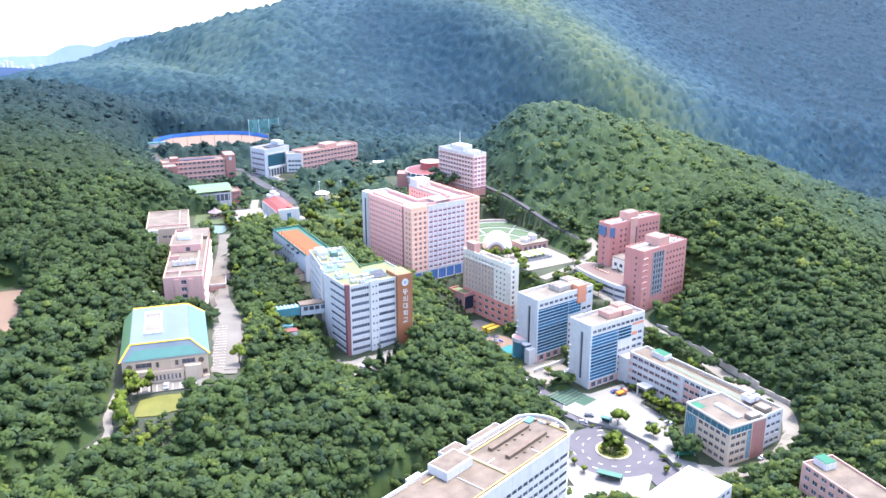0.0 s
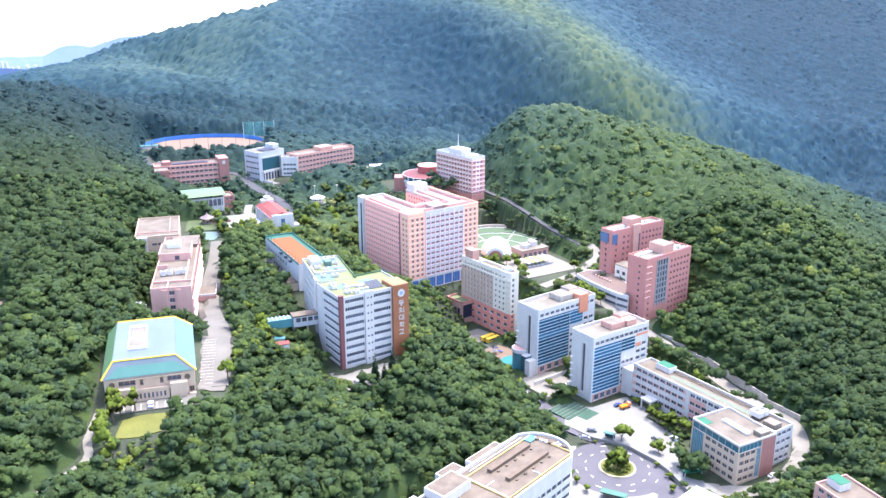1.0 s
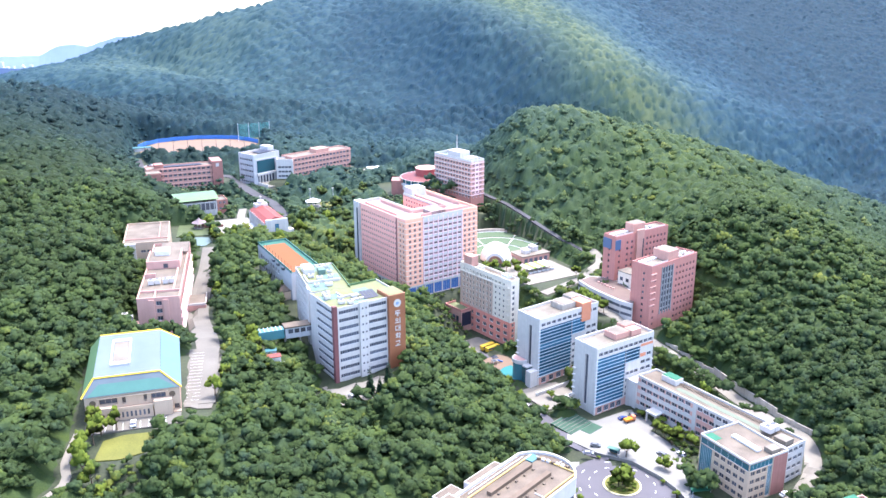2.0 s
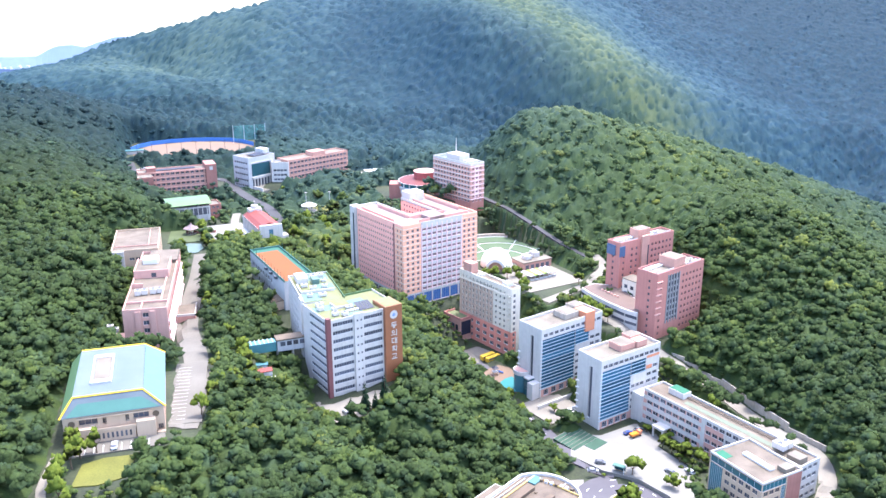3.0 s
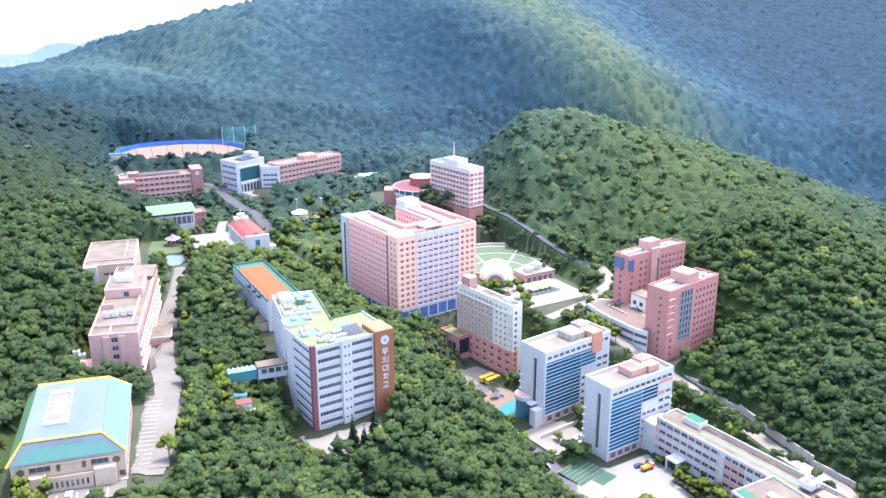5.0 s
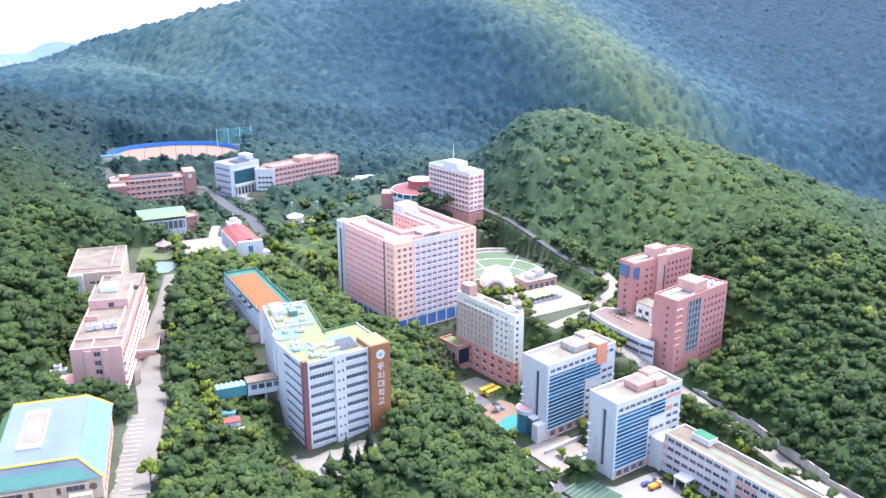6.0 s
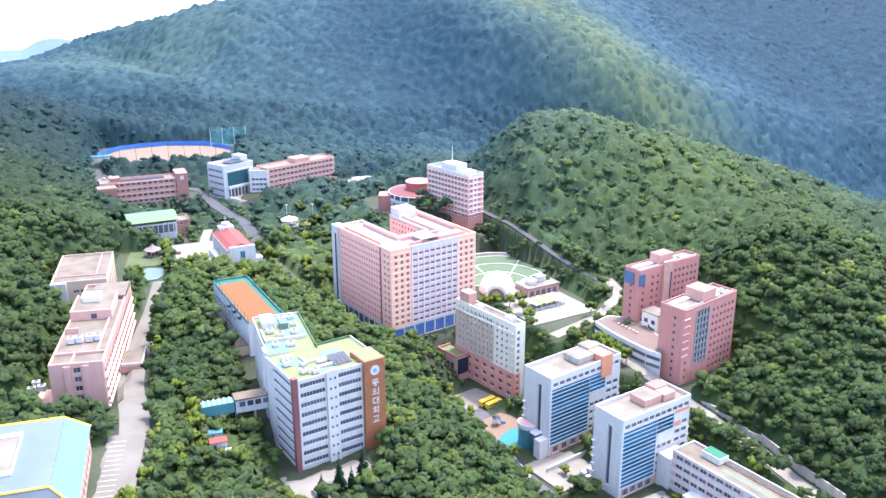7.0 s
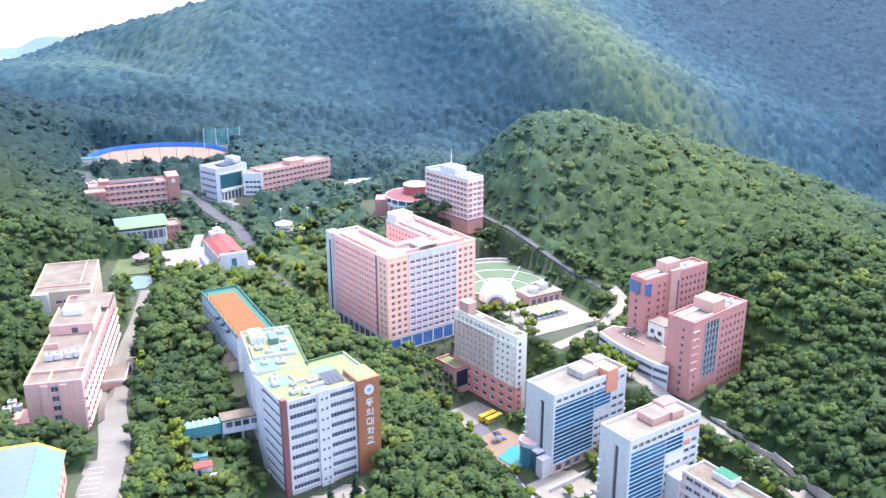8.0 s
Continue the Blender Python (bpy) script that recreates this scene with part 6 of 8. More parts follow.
root, U, V, Z = building("white_roof", "low white building with a bright white flat roof", "building")
shell(root, U, V, -4, Z, WHITE, {"west": rows(1, 17, 5, 2, 1.2, 3.8, 4, 1.8), "south": rows(1, 29, 9, 2, 1.2, 3.8, 4, 1.8)}, 0.35)
glaze(root, "south", U, V, rows(1, 29, 9, 2, 1.2, 3.8, 4, 1.8))
glaze(root, "west", U, V, rows(1, 17, 5, 2, 1.2, 3.8, 4, 1.8))
flat_roof(root, U, V, Z, WHITE, ROOF_WHITE, 0.8)
root, U, V, Z = building("brown_roof", "dull pink building with brown roof and green roof hut", "building")
shell(root, U, V, -6, Z, DULL_BRICK, {"west": rows(1, 31, 8, 2.4, 1.5, 3.6, 4, 1.8)}, 0.35)
glaze(root, "west", U, V, rows(1, 31, 8, 2.4, 1.5, 3.6, 4, 1.8))
flat_roof(root, U, V, Z, ROSE, ROOF_BROWN, 0.8)
part("roof_box", boxes((4, 9, V - 7, V - 1, Z, Z + 2.6), bevel=0.06), WHITE, root)
part("roof_box_top", boxes((4.1, 8.9, V - 6.9, V - 1.1, Z + 2.604, Z + 2.8)), GREEN_PAINT, root)

# ---------------------------------------------------------------- trees and woods
def ico(sub):
    bm = bmesh.new()
    bmesh.ops.create_icosphere(bm, subdivisions=sub, radius=1)
    v, f = np.array([q.co[:] for q in bm.verts]), np.array([[q.index for q in p.verts] for p in bm.faces])
    bm.free()
    return v, f


ICO1, ICO2 = ico(1), ico(2)


def crown_shape(seed, lobes, clumps, leaf, flat=0.75, base=ICO1):
    """A crown of unit radius that stands on z = 0: uneven lobes, with tufts of leaves all over them."""
    r = np.random.RandomState(seed)
    vs, fs, ns, count = [], [], [], 0
    centres = []
    for k in range(lobes):
        a, q = r.uniform(0, math.tau), math.sqrt(r.uniform(0, 1)) * 0.7 if k else 0.0
        c = np.array([q * math.cos(a), q * math.sin(a), flat * (0.62 + 0.42 * (1 - q * 1.3) + r.uniform(-0.16, 0.14))])
        size = r.uniform(0.26, 0.42) if k else 0.5
        centres.append((c, size))
        v = base[0] * (1 + r.uniform(-0.2, 0.2, (len(base[0]), 1))) * size * np.array([1, 1, 0.8]) * 0.93 + c
        vs.append(v)
        ns.append(base[0])
        fs.append(base[1] + count)
        count += len(v)
    for k in range(clumps):
        c, size = centres[r.randint(len(centres))]
        n = r.normal(size=3)
        n[2] = abs(n[2]) * 0.9 - 0.15
        n /= np.linalg.norm(n)
        p = c + n * size * np.array([1, 1, 0.82]) * r.uniform(0.94, 1.2)
        t = np.cross(n, r.normal(size=3))
        t /= np.linalg.norm(t) + 1e-9
        b = np.cross(n, t)
        s = leaf * r.uniform(0.6, 1.3)
        w = r.uniform(0, math.tau)
        foot = [p + s * (t * math.cos(w + a) + b * math.sin(w + a)) - n * s * 0.35 for a in (0, 2.1, 4.2)]
        vs.append(np.array(foot + [p + n * s * r.uniform(0.4, 0.9) + t * s * r.uniform(-0.3, 0.3)]))
        ns.append(np.tile(n, (4, 1)))
        fs.append(np.array([[0, 1, 3], [1, 2, 3], [2, 0, 3]]) + count)
        count += 4
    return np.concatenate(vs), np.concatenate(fs), np.concatenate(ns)


def haze_share(x, y):
    """Distance haze painted into the leaves, growing up the mountain; single trees bluer too."""
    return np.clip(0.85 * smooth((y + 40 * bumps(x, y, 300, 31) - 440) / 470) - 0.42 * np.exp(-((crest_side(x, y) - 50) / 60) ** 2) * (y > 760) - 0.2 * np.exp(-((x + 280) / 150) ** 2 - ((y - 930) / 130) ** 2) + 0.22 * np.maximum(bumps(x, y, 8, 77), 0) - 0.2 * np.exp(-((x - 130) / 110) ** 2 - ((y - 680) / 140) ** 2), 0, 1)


def fast_mesh(name, verts, tris, tint=None, slope=None):
    me = bpy.data.meshes.new(name)
    me.vertices.add(len(verts))
    me.vertices.foreach_set("co", np.asarray(verts, np.float32).ravel())
    me.loops.add(len(tris) * 3)
    me.loops.foreach_set("vertex_index", np.asarray(tris, np.int32).ravel())
    me.polygons.add(len(tris))
    me.polygons.foreach_set("loop_start", np.arange(0, len(tris) * 3, 3, dtype=np.int32))
    me.polygons.foreach_set("loop_total", np.full(len(tris), 3, np.int32))
    me.update(calc_edges=True)
    if tint is not None:
        at = me.attributes.new("tint", "FLOAT", "POINT")
        at.data.foreach_set("value", np.asarray(tint, np.float32))
        at = me.attributes.new("far_haze", "FLOAT", "POINT")
        at.data.foreach_set("value", haze_share(np.asarray(verts)[:, 0], np.asarray(verts)[:, 1]).astype(np.float32))
        at = me.attributes.new("slope", "FLOAT_VECTOR", "POINT")
        at.data.foreach_set("vector", (np.tile(np.array([0, 0, 1], np.float32), (len(verts), 1)) if slope is None else slope).ravel())
    return me


def wood(name, label, mat, xs, ys, radius, tall, shapes, seed, tint0=-0.05, tint1=0.75, soft=0.5):
    """Many crowns in one mesh, each turned, sized and tinted by itself, on their trunks' heights."""
    r = np.random.RandomState(seed)
    zs = ground(xs, ys)
    patch = np.clip(0.5 + 0.42 * bumps(xs, ys, 260, 11) + 0.38 * bumps(xs, ys, 60, 12), 0, 1) + 2 * light_tint(xs, ys)
    gx_, gy_ = (ground(xs + 6, ys) - ground(xs - 6, ys)) / 12, (ground(xs, ys + 6) - ground(xs, ys - 6)) / 12
    lie = np.stack([-gx_, -gy_, np.ones_like(gx_)], 1)
    lie = (lie / np.linalg.norm(lie, axis=1)[:, None]).astype(np.float32)
    V, F, T, S, count = [], [], [], [], 0
    for x, y, z, p, up, less in zip(xs, ys, zs, patch, lie, shade_tint(xs, ys)):
        v, f, out = shapes[r.randint(len(shapes))]
        a, s, h = r.uniform(0, math.tau), radius * (0.66 + 0.85 * r.uniform() ** 2), tall * r.uniform(0.75, 1.25)
        c, q = math.cos(a) * s, math.sin(a) * s
        w = np.empty_like(v)
        w[:, 0], w[:, 1] = v[:, 0] * c - v[:, 1] * q + x, v[:, 0] * q + v[:, 1] * c + y
        w[:, 2] = v[:, 2] * s * r.uniform(0.75, 1.05) + z + h
        V.append(w)
        F.append(f + count)
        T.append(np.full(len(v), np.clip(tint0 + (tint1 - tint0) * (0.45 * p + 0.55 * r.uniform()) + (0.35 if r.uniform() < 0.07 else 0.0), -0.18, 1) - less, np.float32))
        S.append((soft * up + np.stack([(out[:, 0] * c - out[:, 1] * q) / s, (out[:, 0] * q + out[:, 1] * c) / s, out[:, 2]], 1)).astype(np.float32))
        count += len(v)
    if not V:
        return None
    me = fast_mesh(name, np.concatenate(V), np.concatenate(F), np.concatenate(T), np.concatenate(S))
    me.materials.append(mat)
    return tagged(new(name, me), label, "woodland", "", "stuff")


def scatter(x0, x1, y0, y1, step, seed):
    r = np.random.RandomState(seed)
    X, Y = np.meshgrid(np.arange(x0, x1, step), np.arange(y0, y1, step * 0.87))
    X = X + (np.arange(X.shape[0]) % 2)[:, None] * step / 2
    X, Y = (X + r.uniform(-0.42, 0.42, X.shape) * step).ravel(), (Y + r.uniform(-0.42, 0.42, X.shape) * step).ravel()
    return X, Y


def valley(x, y, wide):
    """The part of the valley that lies before the viewer."""
    return np.abs(x) < 0.53 * np.maximum(y, 0) + wide


CLEAR += [(4.5, 451.3, 38.4, 14, 20), (-92, 600, 0, 18, 26), (-68, 676, 20, 44, 18), (-128, 339, 12.3, 26, 15), (-32, 606, 20, 34, 14), (-69, 332, 20, 12, 9), (-78, 345, 22, 16, 10), (-72, 508, 0, 22, 13), (92, 279, 20, 26, 20), (40, 279, -8, 12, 20), (-124.9, 645.7, 50, 24, 16), (-199.1, 607.6, 23.7, 46, 15), (-158, 541, 25, 34, 14), (-98, 236, 17, 15, 10), (-14, 462, 36, 46, 12), (-17.4, 474, 126, 56, 15), (91, 424, -37, 28, 9), (60, 300, 30, 60, 30), (-47, 319, 33, 34, 12), (28, 398, 115, 50, 8), (-192, 270, 15, 5, 70), (150, 322, 118, 100, 16)]
NEAR = [crown_shape(s, 6, 62, 0.24, 0.8) for s in range(12)]
def domes(X, Y, x0, x1, y0, y1, cell, r, own=None, stand=None, high=None, grid=None):
    """Round tops of many sizes that grow into one another: the height and the owner's tint at each place."""
    cx_, cy_, rad = grid
    ny_, nx_ = cx_.shape
    ci, cj = ((X - x0) / cell).astype(int) + 2, ((Y - y0) / cell).astype(int) + 2
    top, tone = np.full(X.shape, -9.0), np.zeros(X.shape)
    for di in (-1, 0, 1):
        for dj in (-1, 0, 1):
            i, j = np.clip(ci + di, 0, nx_ - 1), np.clip(cj + dj, 0, ny_ - 1)
            q = ((X - cx_[j, i]) ** 2 + (Y - cy_[j, i]) ** 2) / rad[j, i] ** 2
            q = np.minimum(q, 1.0)
            h = np.where(q < 1.0, stand[j, i] + high[j, i] * (1.1 * (1 - q) ** 0.8 - 0.3), -9.0)
            better = h > top
            top, tone = np.where(better, h, top), np.where(better, own[j, i], tone)
    return top, tone


def seats(x0, x1, y0, y1, cell, r):
    """Where the tops stand, and how wide they are."""
    nx_, ny_ = int((x1 - x0) / cell) + 5, int((y1 - y0) / cell) + 5
    cx_ = x0 + (np.arange(nx_)[None, :] - 2 + 0.5 + r.uniform(-0.45, 0.45, (ny_, nx_))) * cell
    cy_ = y0 + (np.arange(ny_)[:, None] - 2 + 0.5 + r.uniform(-0.45, 0.45, (ny_, nx_))) * cell
    return cx_, cy_, cell * (0.48 + 0.42 * r.uniform(size=cx_.shape) ** 1.3)


def light_tint(x, y):
    """Tint of lighter and darker trees, with sunlit and shaded slopes painted in."""
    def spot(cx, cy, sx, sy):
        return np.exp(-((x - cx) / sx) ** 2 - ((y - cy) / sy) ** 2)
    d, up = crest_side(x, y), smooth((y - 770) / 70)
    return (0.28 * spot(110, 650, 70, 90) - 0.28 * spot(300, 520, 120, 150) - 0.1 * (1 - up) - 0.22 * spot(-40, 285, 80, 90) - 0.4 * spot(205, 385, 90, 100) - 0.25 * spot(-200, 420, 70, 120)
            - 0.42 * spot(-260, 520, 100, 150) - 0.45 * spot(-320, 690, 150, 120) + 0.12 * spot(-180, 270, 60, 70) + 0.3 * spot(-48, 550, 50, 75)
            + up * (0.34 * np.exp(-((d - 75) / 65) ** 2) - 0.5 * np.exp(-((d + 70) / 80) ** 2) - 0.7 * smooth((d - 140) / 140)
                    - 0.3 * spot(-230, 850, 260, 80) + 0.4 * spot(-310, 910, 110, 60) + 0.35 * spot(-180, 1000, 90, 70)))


def shade_tint(x, y):
    """Shade painted on the hill beyond the pink buildings and the mountain's far flank."""
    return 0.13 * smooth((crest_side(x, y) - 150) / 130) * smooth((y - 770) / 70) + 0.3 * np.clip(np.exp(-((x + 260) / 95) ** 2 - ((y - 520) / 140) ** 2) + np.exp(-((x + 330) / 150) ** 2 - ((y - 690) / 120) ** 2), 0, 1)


def canopy(name, label, mat, x0, x1, y0, y1, res, cell, rise, lift, lobe, leaves, leaf, seed, tint0, tint1, wide=28, mix=0.5, rough=0.3):
    """A closed wood: crowns of many sizes with lobes on them, and clumps of leaves standing off them.
    The crowns are lower along roads, yards and walls and come down to the ground there."""
    r = np.random.RandomState(seed)
    X, Y = np.meshgrid(np.arange(x0, x1 + res, res), np.arange(y0, y1 + res, res))
    X, Y = X + r.uniform(-0.3, 0.3, X.shape) * res, Y + r.uniform(-0.3, 0.3, X.shape) * res
    land = ground(X, Y)
    dzy, dzx = np.gradient(land, res)
    big = seats(x0, x1, y0, y1, cell, r)
    cx_, cy_, rad = big
    size = 0.55 + 0.45 * smooth((clearance(cx_, cy_) - 0.5) / 9.0)
    high, stand = rise * r.uniform(0.75, 1.25, cx_.shape) * rad / cell * 1.4 * size, lift * r.uniform(0.65, 1.3, cx_.shape) * size
    # gully beds on the mountain are tinted lighter, relief light put into the colour
    patch = np.clip(0.5 + 0.42 * bumps(cx_, cy_, 260, 11) + 0.38 * bumps(cx_, cy_, 60, 12) + 0.5 * (gullies(cx_, cy_) - 0.36) * (cy_ > 800), 0, 1)
    own = tint0 + (tint1 - tint0) * (mix * patch + (1 - mix) * r.uniform(size=cx_.shape)) + (r.uniform(size=cx_.shape) < 0.07) * 0.3
    own += light_tint(cx_, cy_)
    top, tone = domes(X, Y, x0, x1, y0, y1, cell, r, np.clip(own, 0, 1) - shade_tint(cx_, cy_), stand, high, big)
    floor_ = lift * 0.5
    # gaps between crowns take one low tone, painting in the shade there
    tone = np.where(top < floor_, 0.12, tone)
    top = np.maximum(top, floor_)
    if lobe:
        cell2, rise2 = lobe
        small = seats(x0, x1, y0, y1, cell2, r)
        one = np.ones(small[0].shape)
        bump, tip = domes(X, Y, x0, x1, y0, y1, cell2, r, r.uniform(-0.10, 0.14, one.shape), 0 * one, rise2 * r.uniform(0.6, 1.4, one.shape), small)
        top, tone = top + np.maximum(bump, -0.15 * rise2), np.clip(tone + tip, -0.4, 1)
    edge = smooth((clearance(X, Y) - 0.6) / 3.4)
    Z = land - 0.6 + edge * (0.6 + top + r.normal(0, rough, X.shape))
    seen = valley(X, Y, wide)
    ids = np.arange(X.size).reshape(X.shape)
    quad = np.stack([ids[:-1, :-1], ids[:-1, 1:], ids[1:, 1:], ids[1:, :-1]], -1).reshape(-1, 4)
    good = (edge.ravel()[quad].max(1) > 0.02) & seen.ravel()[quad].all(1)
    quad = quad[good]
    tris = np.concatenate([quad[:, [0, 1, 2]], quad[:, [0, 2, 3]]])
    verts = np.stack([X.ravel(), Y.ravel(), Z.ravel()], 1)
    lie = np.stack([-dzx.ravel(), -dzy.ravel(), np.ones(X.size)], 1)
    lie /= np.linalg.norm(lie, axis=1)[:, None]
    tint = tone.ravel()
    zy, zx = np.gradient(Z, res)
    out = np.stack([-zx.ravel(), -zy.ravel(), np.ones(X.size)], 1)
    lie = 0.5 * lie + out / np.linalg.norm(out, axis=1)[:, None]
    # clumps of leaves
    pool = np.where((edge.ravel() > 0.6) & seen.ravel())[0]
    pick = pool[r.randint(len(pool), size=leaves)] if leaves else pool[:0]
    n = np.stack([-zx.ravel()[pick], -zy.ravel()[pick], np.ones(len(pick))], 1)
    n /= np.linalg.norm(n, axis=1)[:, None]
    n += r.normal(0, 0.25, (len(pick), 3))
    n /= np.linalg.norm(n, axis=1)[:, None]
    t = np.cross(n, r.normal(size=n.shape))
    t /= np.linalg.norm(t, axis=1)[:, None] + 1e-9
    bt = np.cross(n, t)
    size = (leaf * r.uniform(0.55, 1.4, len(pick)))[:, None]
    mid, turn = verts[pick] - n * size * 0.3, r.uniform(0, math.tau, len(pick))[:, None]
    feet = [mid + size * (t * np.cos(turn + a) + bt * np.sin(turn + a)) for a in (0, 2.1, 4.2)]
    four = np.stack(feet + [mid + n * size * r.uniform(0.45, 0.75, (len(pick), 1))], 1).reshape(-1, 3)
    used, back = np.unique(tris, return_inverse=True)
    k = len(used) + 4 * np.arange(len(pick))[:, None]
    all_v = np.concatenate([verts[used], four])
    all_t = np.concatenate([back.reshape(-1, 3), np.concatenate([k + [[0, 1, 3]], k + [[1, 2, 3]], k + [[2, 0, 3]]])])
    shade = np.concatenate([tint[used], np.repeat(np.clip(tint[pick] + r.uniform(-0.10, 0.16, len(pick)), -0.4, 1), 4)])
    slopes = np.concatenate([lie[used], np.repeat(lie[pick], 4, axis=0)]).astype(np.float32)
    me = fast_mesh(name, all_v, all_t, shade, slopes)
    me.materials.append(mat)
    return tagged(new(name, me), label, "woodland", "", "stuff")


def thinned(x, y, share, seed):
    """Fewer trees in the park between the chapel and the hall."""
    park = (np.abs(x + 42) < 62) & (np.abs(y - 560) < 80)
    return ~park | (np.random.RandomState(seed).uniform(size=x.shape) < share)


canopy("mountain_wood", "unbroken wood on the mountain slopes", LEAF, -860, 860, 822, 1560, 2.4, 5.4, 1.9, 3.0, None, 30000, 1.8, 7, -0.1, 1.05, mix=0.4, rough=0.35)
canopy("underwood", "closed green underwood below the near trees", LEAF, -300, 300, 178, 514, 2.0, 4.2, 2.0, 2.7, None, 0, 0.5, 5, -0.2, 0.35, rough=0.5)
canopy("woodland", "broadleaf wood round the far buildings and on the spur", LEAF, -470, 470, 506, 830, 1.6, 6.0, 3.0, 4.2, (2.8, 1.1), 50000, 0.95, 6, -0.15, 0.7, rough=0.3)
X, Y = scatter(-260, 260, 178, 400, 5.0, 1)
k = valley(X, Y, 24) & open_ground(X, Y, 2.6)
wood("woodland", "dense broadleaf wood on the near slopes", LEAF, X[k], Y[k], 3.9, 3.0, NEAR, 5, -0.42, 0.8, soft=1.2)
EDGE = [crown_shape(s + 20, 4, 33, 0.28) for s in range(9)]
X, Y = scatter(-300, 300, 400, 514, 4.9, 14)
k = valley(X, Y, 24) & open_ground(X, Y, 2.6) & thinned(X, Y, 0.7, 5)
wood("woodland", "dense broadleaf wood on the slopes beside the hall", LEAF, X[k], Y[k], 3.8, 3.2, EDGE, 18, -0.1, 0.9, soft=1.2)
MID = [crown_shape(s + 40, 3, 17, 0.27, 0.7) for s in range(10)]
X, Y = scatter(-470, 470, 510, 826, 6.2, 9)
steep = np.hypot(ground(X + 3, Y) - ground(X - 3, Y), ground(X, Y + 3) - ground(X, Y - 3)) / 6
k = valley(X, Y, 24) & open_ground(X, Y, 2.8) & thinned(X, Y, 0.6, 3) & ((np.random.RandomState(8).uniform(size=X.shape) < np.where(Y < 690, 0.8, np.where(Y < 770, 0.4, 0.0))) | ((steep > 0.5) & (Y < 660)))
wood("tall_trees", "taller broadleaf trees standing out of the wood round the campus", LEAF, X[k], Y[k], 3.9, 2.8, MID, 15, -0.05, 0.85, soft=1.5)
X, Y = scatter(-110, -60, 380, 456, 5.0, 12)
a = radians(BANK[2])
p, q = (X - BANK[0]) * math.cos(a) + (Y - BANK[1]) * math.sin(a), -(X - BANK[0]) * math.sin(a) + (Y - BANK[1]) * math.cos(a)
k = (p > -6) & (p < 19) & (q > 8) & (q < 68) & open_ground(X, Y, 0.6)
wood("bank_trees", "tall broadleaf trees on the bank beside the sports building", LEAF, X[k], Y[k], 3.9, 8.0, NEAR, 25, -0.15, 0.8, soft=0.8)
X, Y = scatter(-12, 96, 534, 628, 3.7, 22)
lane = np.min([np.hypot(X - a - t * (c - a), Y - b - t * (d - b)) for (a, b, _), (c, d, _) in zip(WAYS[3][1], WAYS[3][1][1:]) for t in np.linspace(0, 1, 9)], axis=0)
inside = ((X - 37) / 41) ** 2 + ((Y - 525) / 54) ** 2
k = (inside > 1.0) & (lane > 2.4) & (Y < 625 - 0.95 * X) & (np.hypot(X + 8.5, Y - 629) > 23)
for key in ("hall", "inn"):
    hx, hy, turn, hu, hv = SITES[key][:5]
    c, q = math.cos(radians(turn)), math.sin(radians(turn))
    a, b = (X - hx) * c + (Y - hy) * q, -(X - hx) * q + (Y - hy) * c
    k &= (np.abs(a - hu / 2) > hu / 2 + 2.5) | (np.abs(b - hv / 2) > hv / 2 + 2.5)
wood("belt_trees", "bushy broadleaf trees between the theatre and the lane", LEAF, X[k], Y[k], 3.3, 6.0, EDGE, 26, 0.1, 0.95, soft=0.9)
X, Y = scatter(-260, 260, 210, 760, 5.2, 8)
c = clearance(X, Y)
steep = np.hypot(ground(X + 3, Y) - ground(X - 3, Y), ground(X, Y + 3) - ground(X, Y - 3)) / 6
k = valley(X, Y, 10) & (((c > 2.2) & (c < 5.5)) | ((steep > 0.6) & (c > 0.8) & (c < 25)))
for near in (True, False):
    q = k & ((Y < 470) == near)
    wood("edge_trees", "broadleaf trees along the wood's edge and on steep banks", LEAF, X[q], Y[q], 2.9, 1.6, EDGE if near else MID, 6, 0.1, 0.9, soft=0.9)
X, Y = scatter(-240, 200, 225, 700, 2.6, 31)
k = valley(X, Y, 10) & (clearance(X, Y) < 0.8) & (clearance(X, Y, False) > 1.2) & (np.hypot(X + 124, Y - 658) > 17) & (np.random.RandomState(4).uniform(size=X.shape) < 0.75)
SHRUB = [crown_shape(s + 70, 2, 10, 0.3, 0.8) for s in range(6)]
wood("shrubs", "low green shrubs between buildings and yards", LEAF, X[k], Y[k], 2.3, 0.0, SHRUB, 16, 0.2, 1.0, soft=0.8)


def tree_parts(seed, height, spread, mat, bright=0.3):
    v, f, out = NEAR[seed % len(NEAR)]
    crown_me = fast_mesh("crown", v * np.array([spread, spread, height * 0.62]) + np.array([0, 0, height * 0.27]), f, np.full(len(v), bright), (out + np.array([0, 0, 0.5])).astype(np.float32))
    crown_me.materials.append(mat)
    bm = bmesh.new()
    tube(bm, (0, 0, -0.6), (0.1, 0, height * 0.45), 0.26, 0.15, 8)
    for a in (0.4, 2.3, 4.5):
        tube(bm, (0.08, 0, height * 0.36), (spread * 0.5 * math.cos(a), spread * 0.5 * math.sin(a), height * 0.62), 0.11, 0.05, 6)
    return crown_me, mesh_of(bm, BARK)


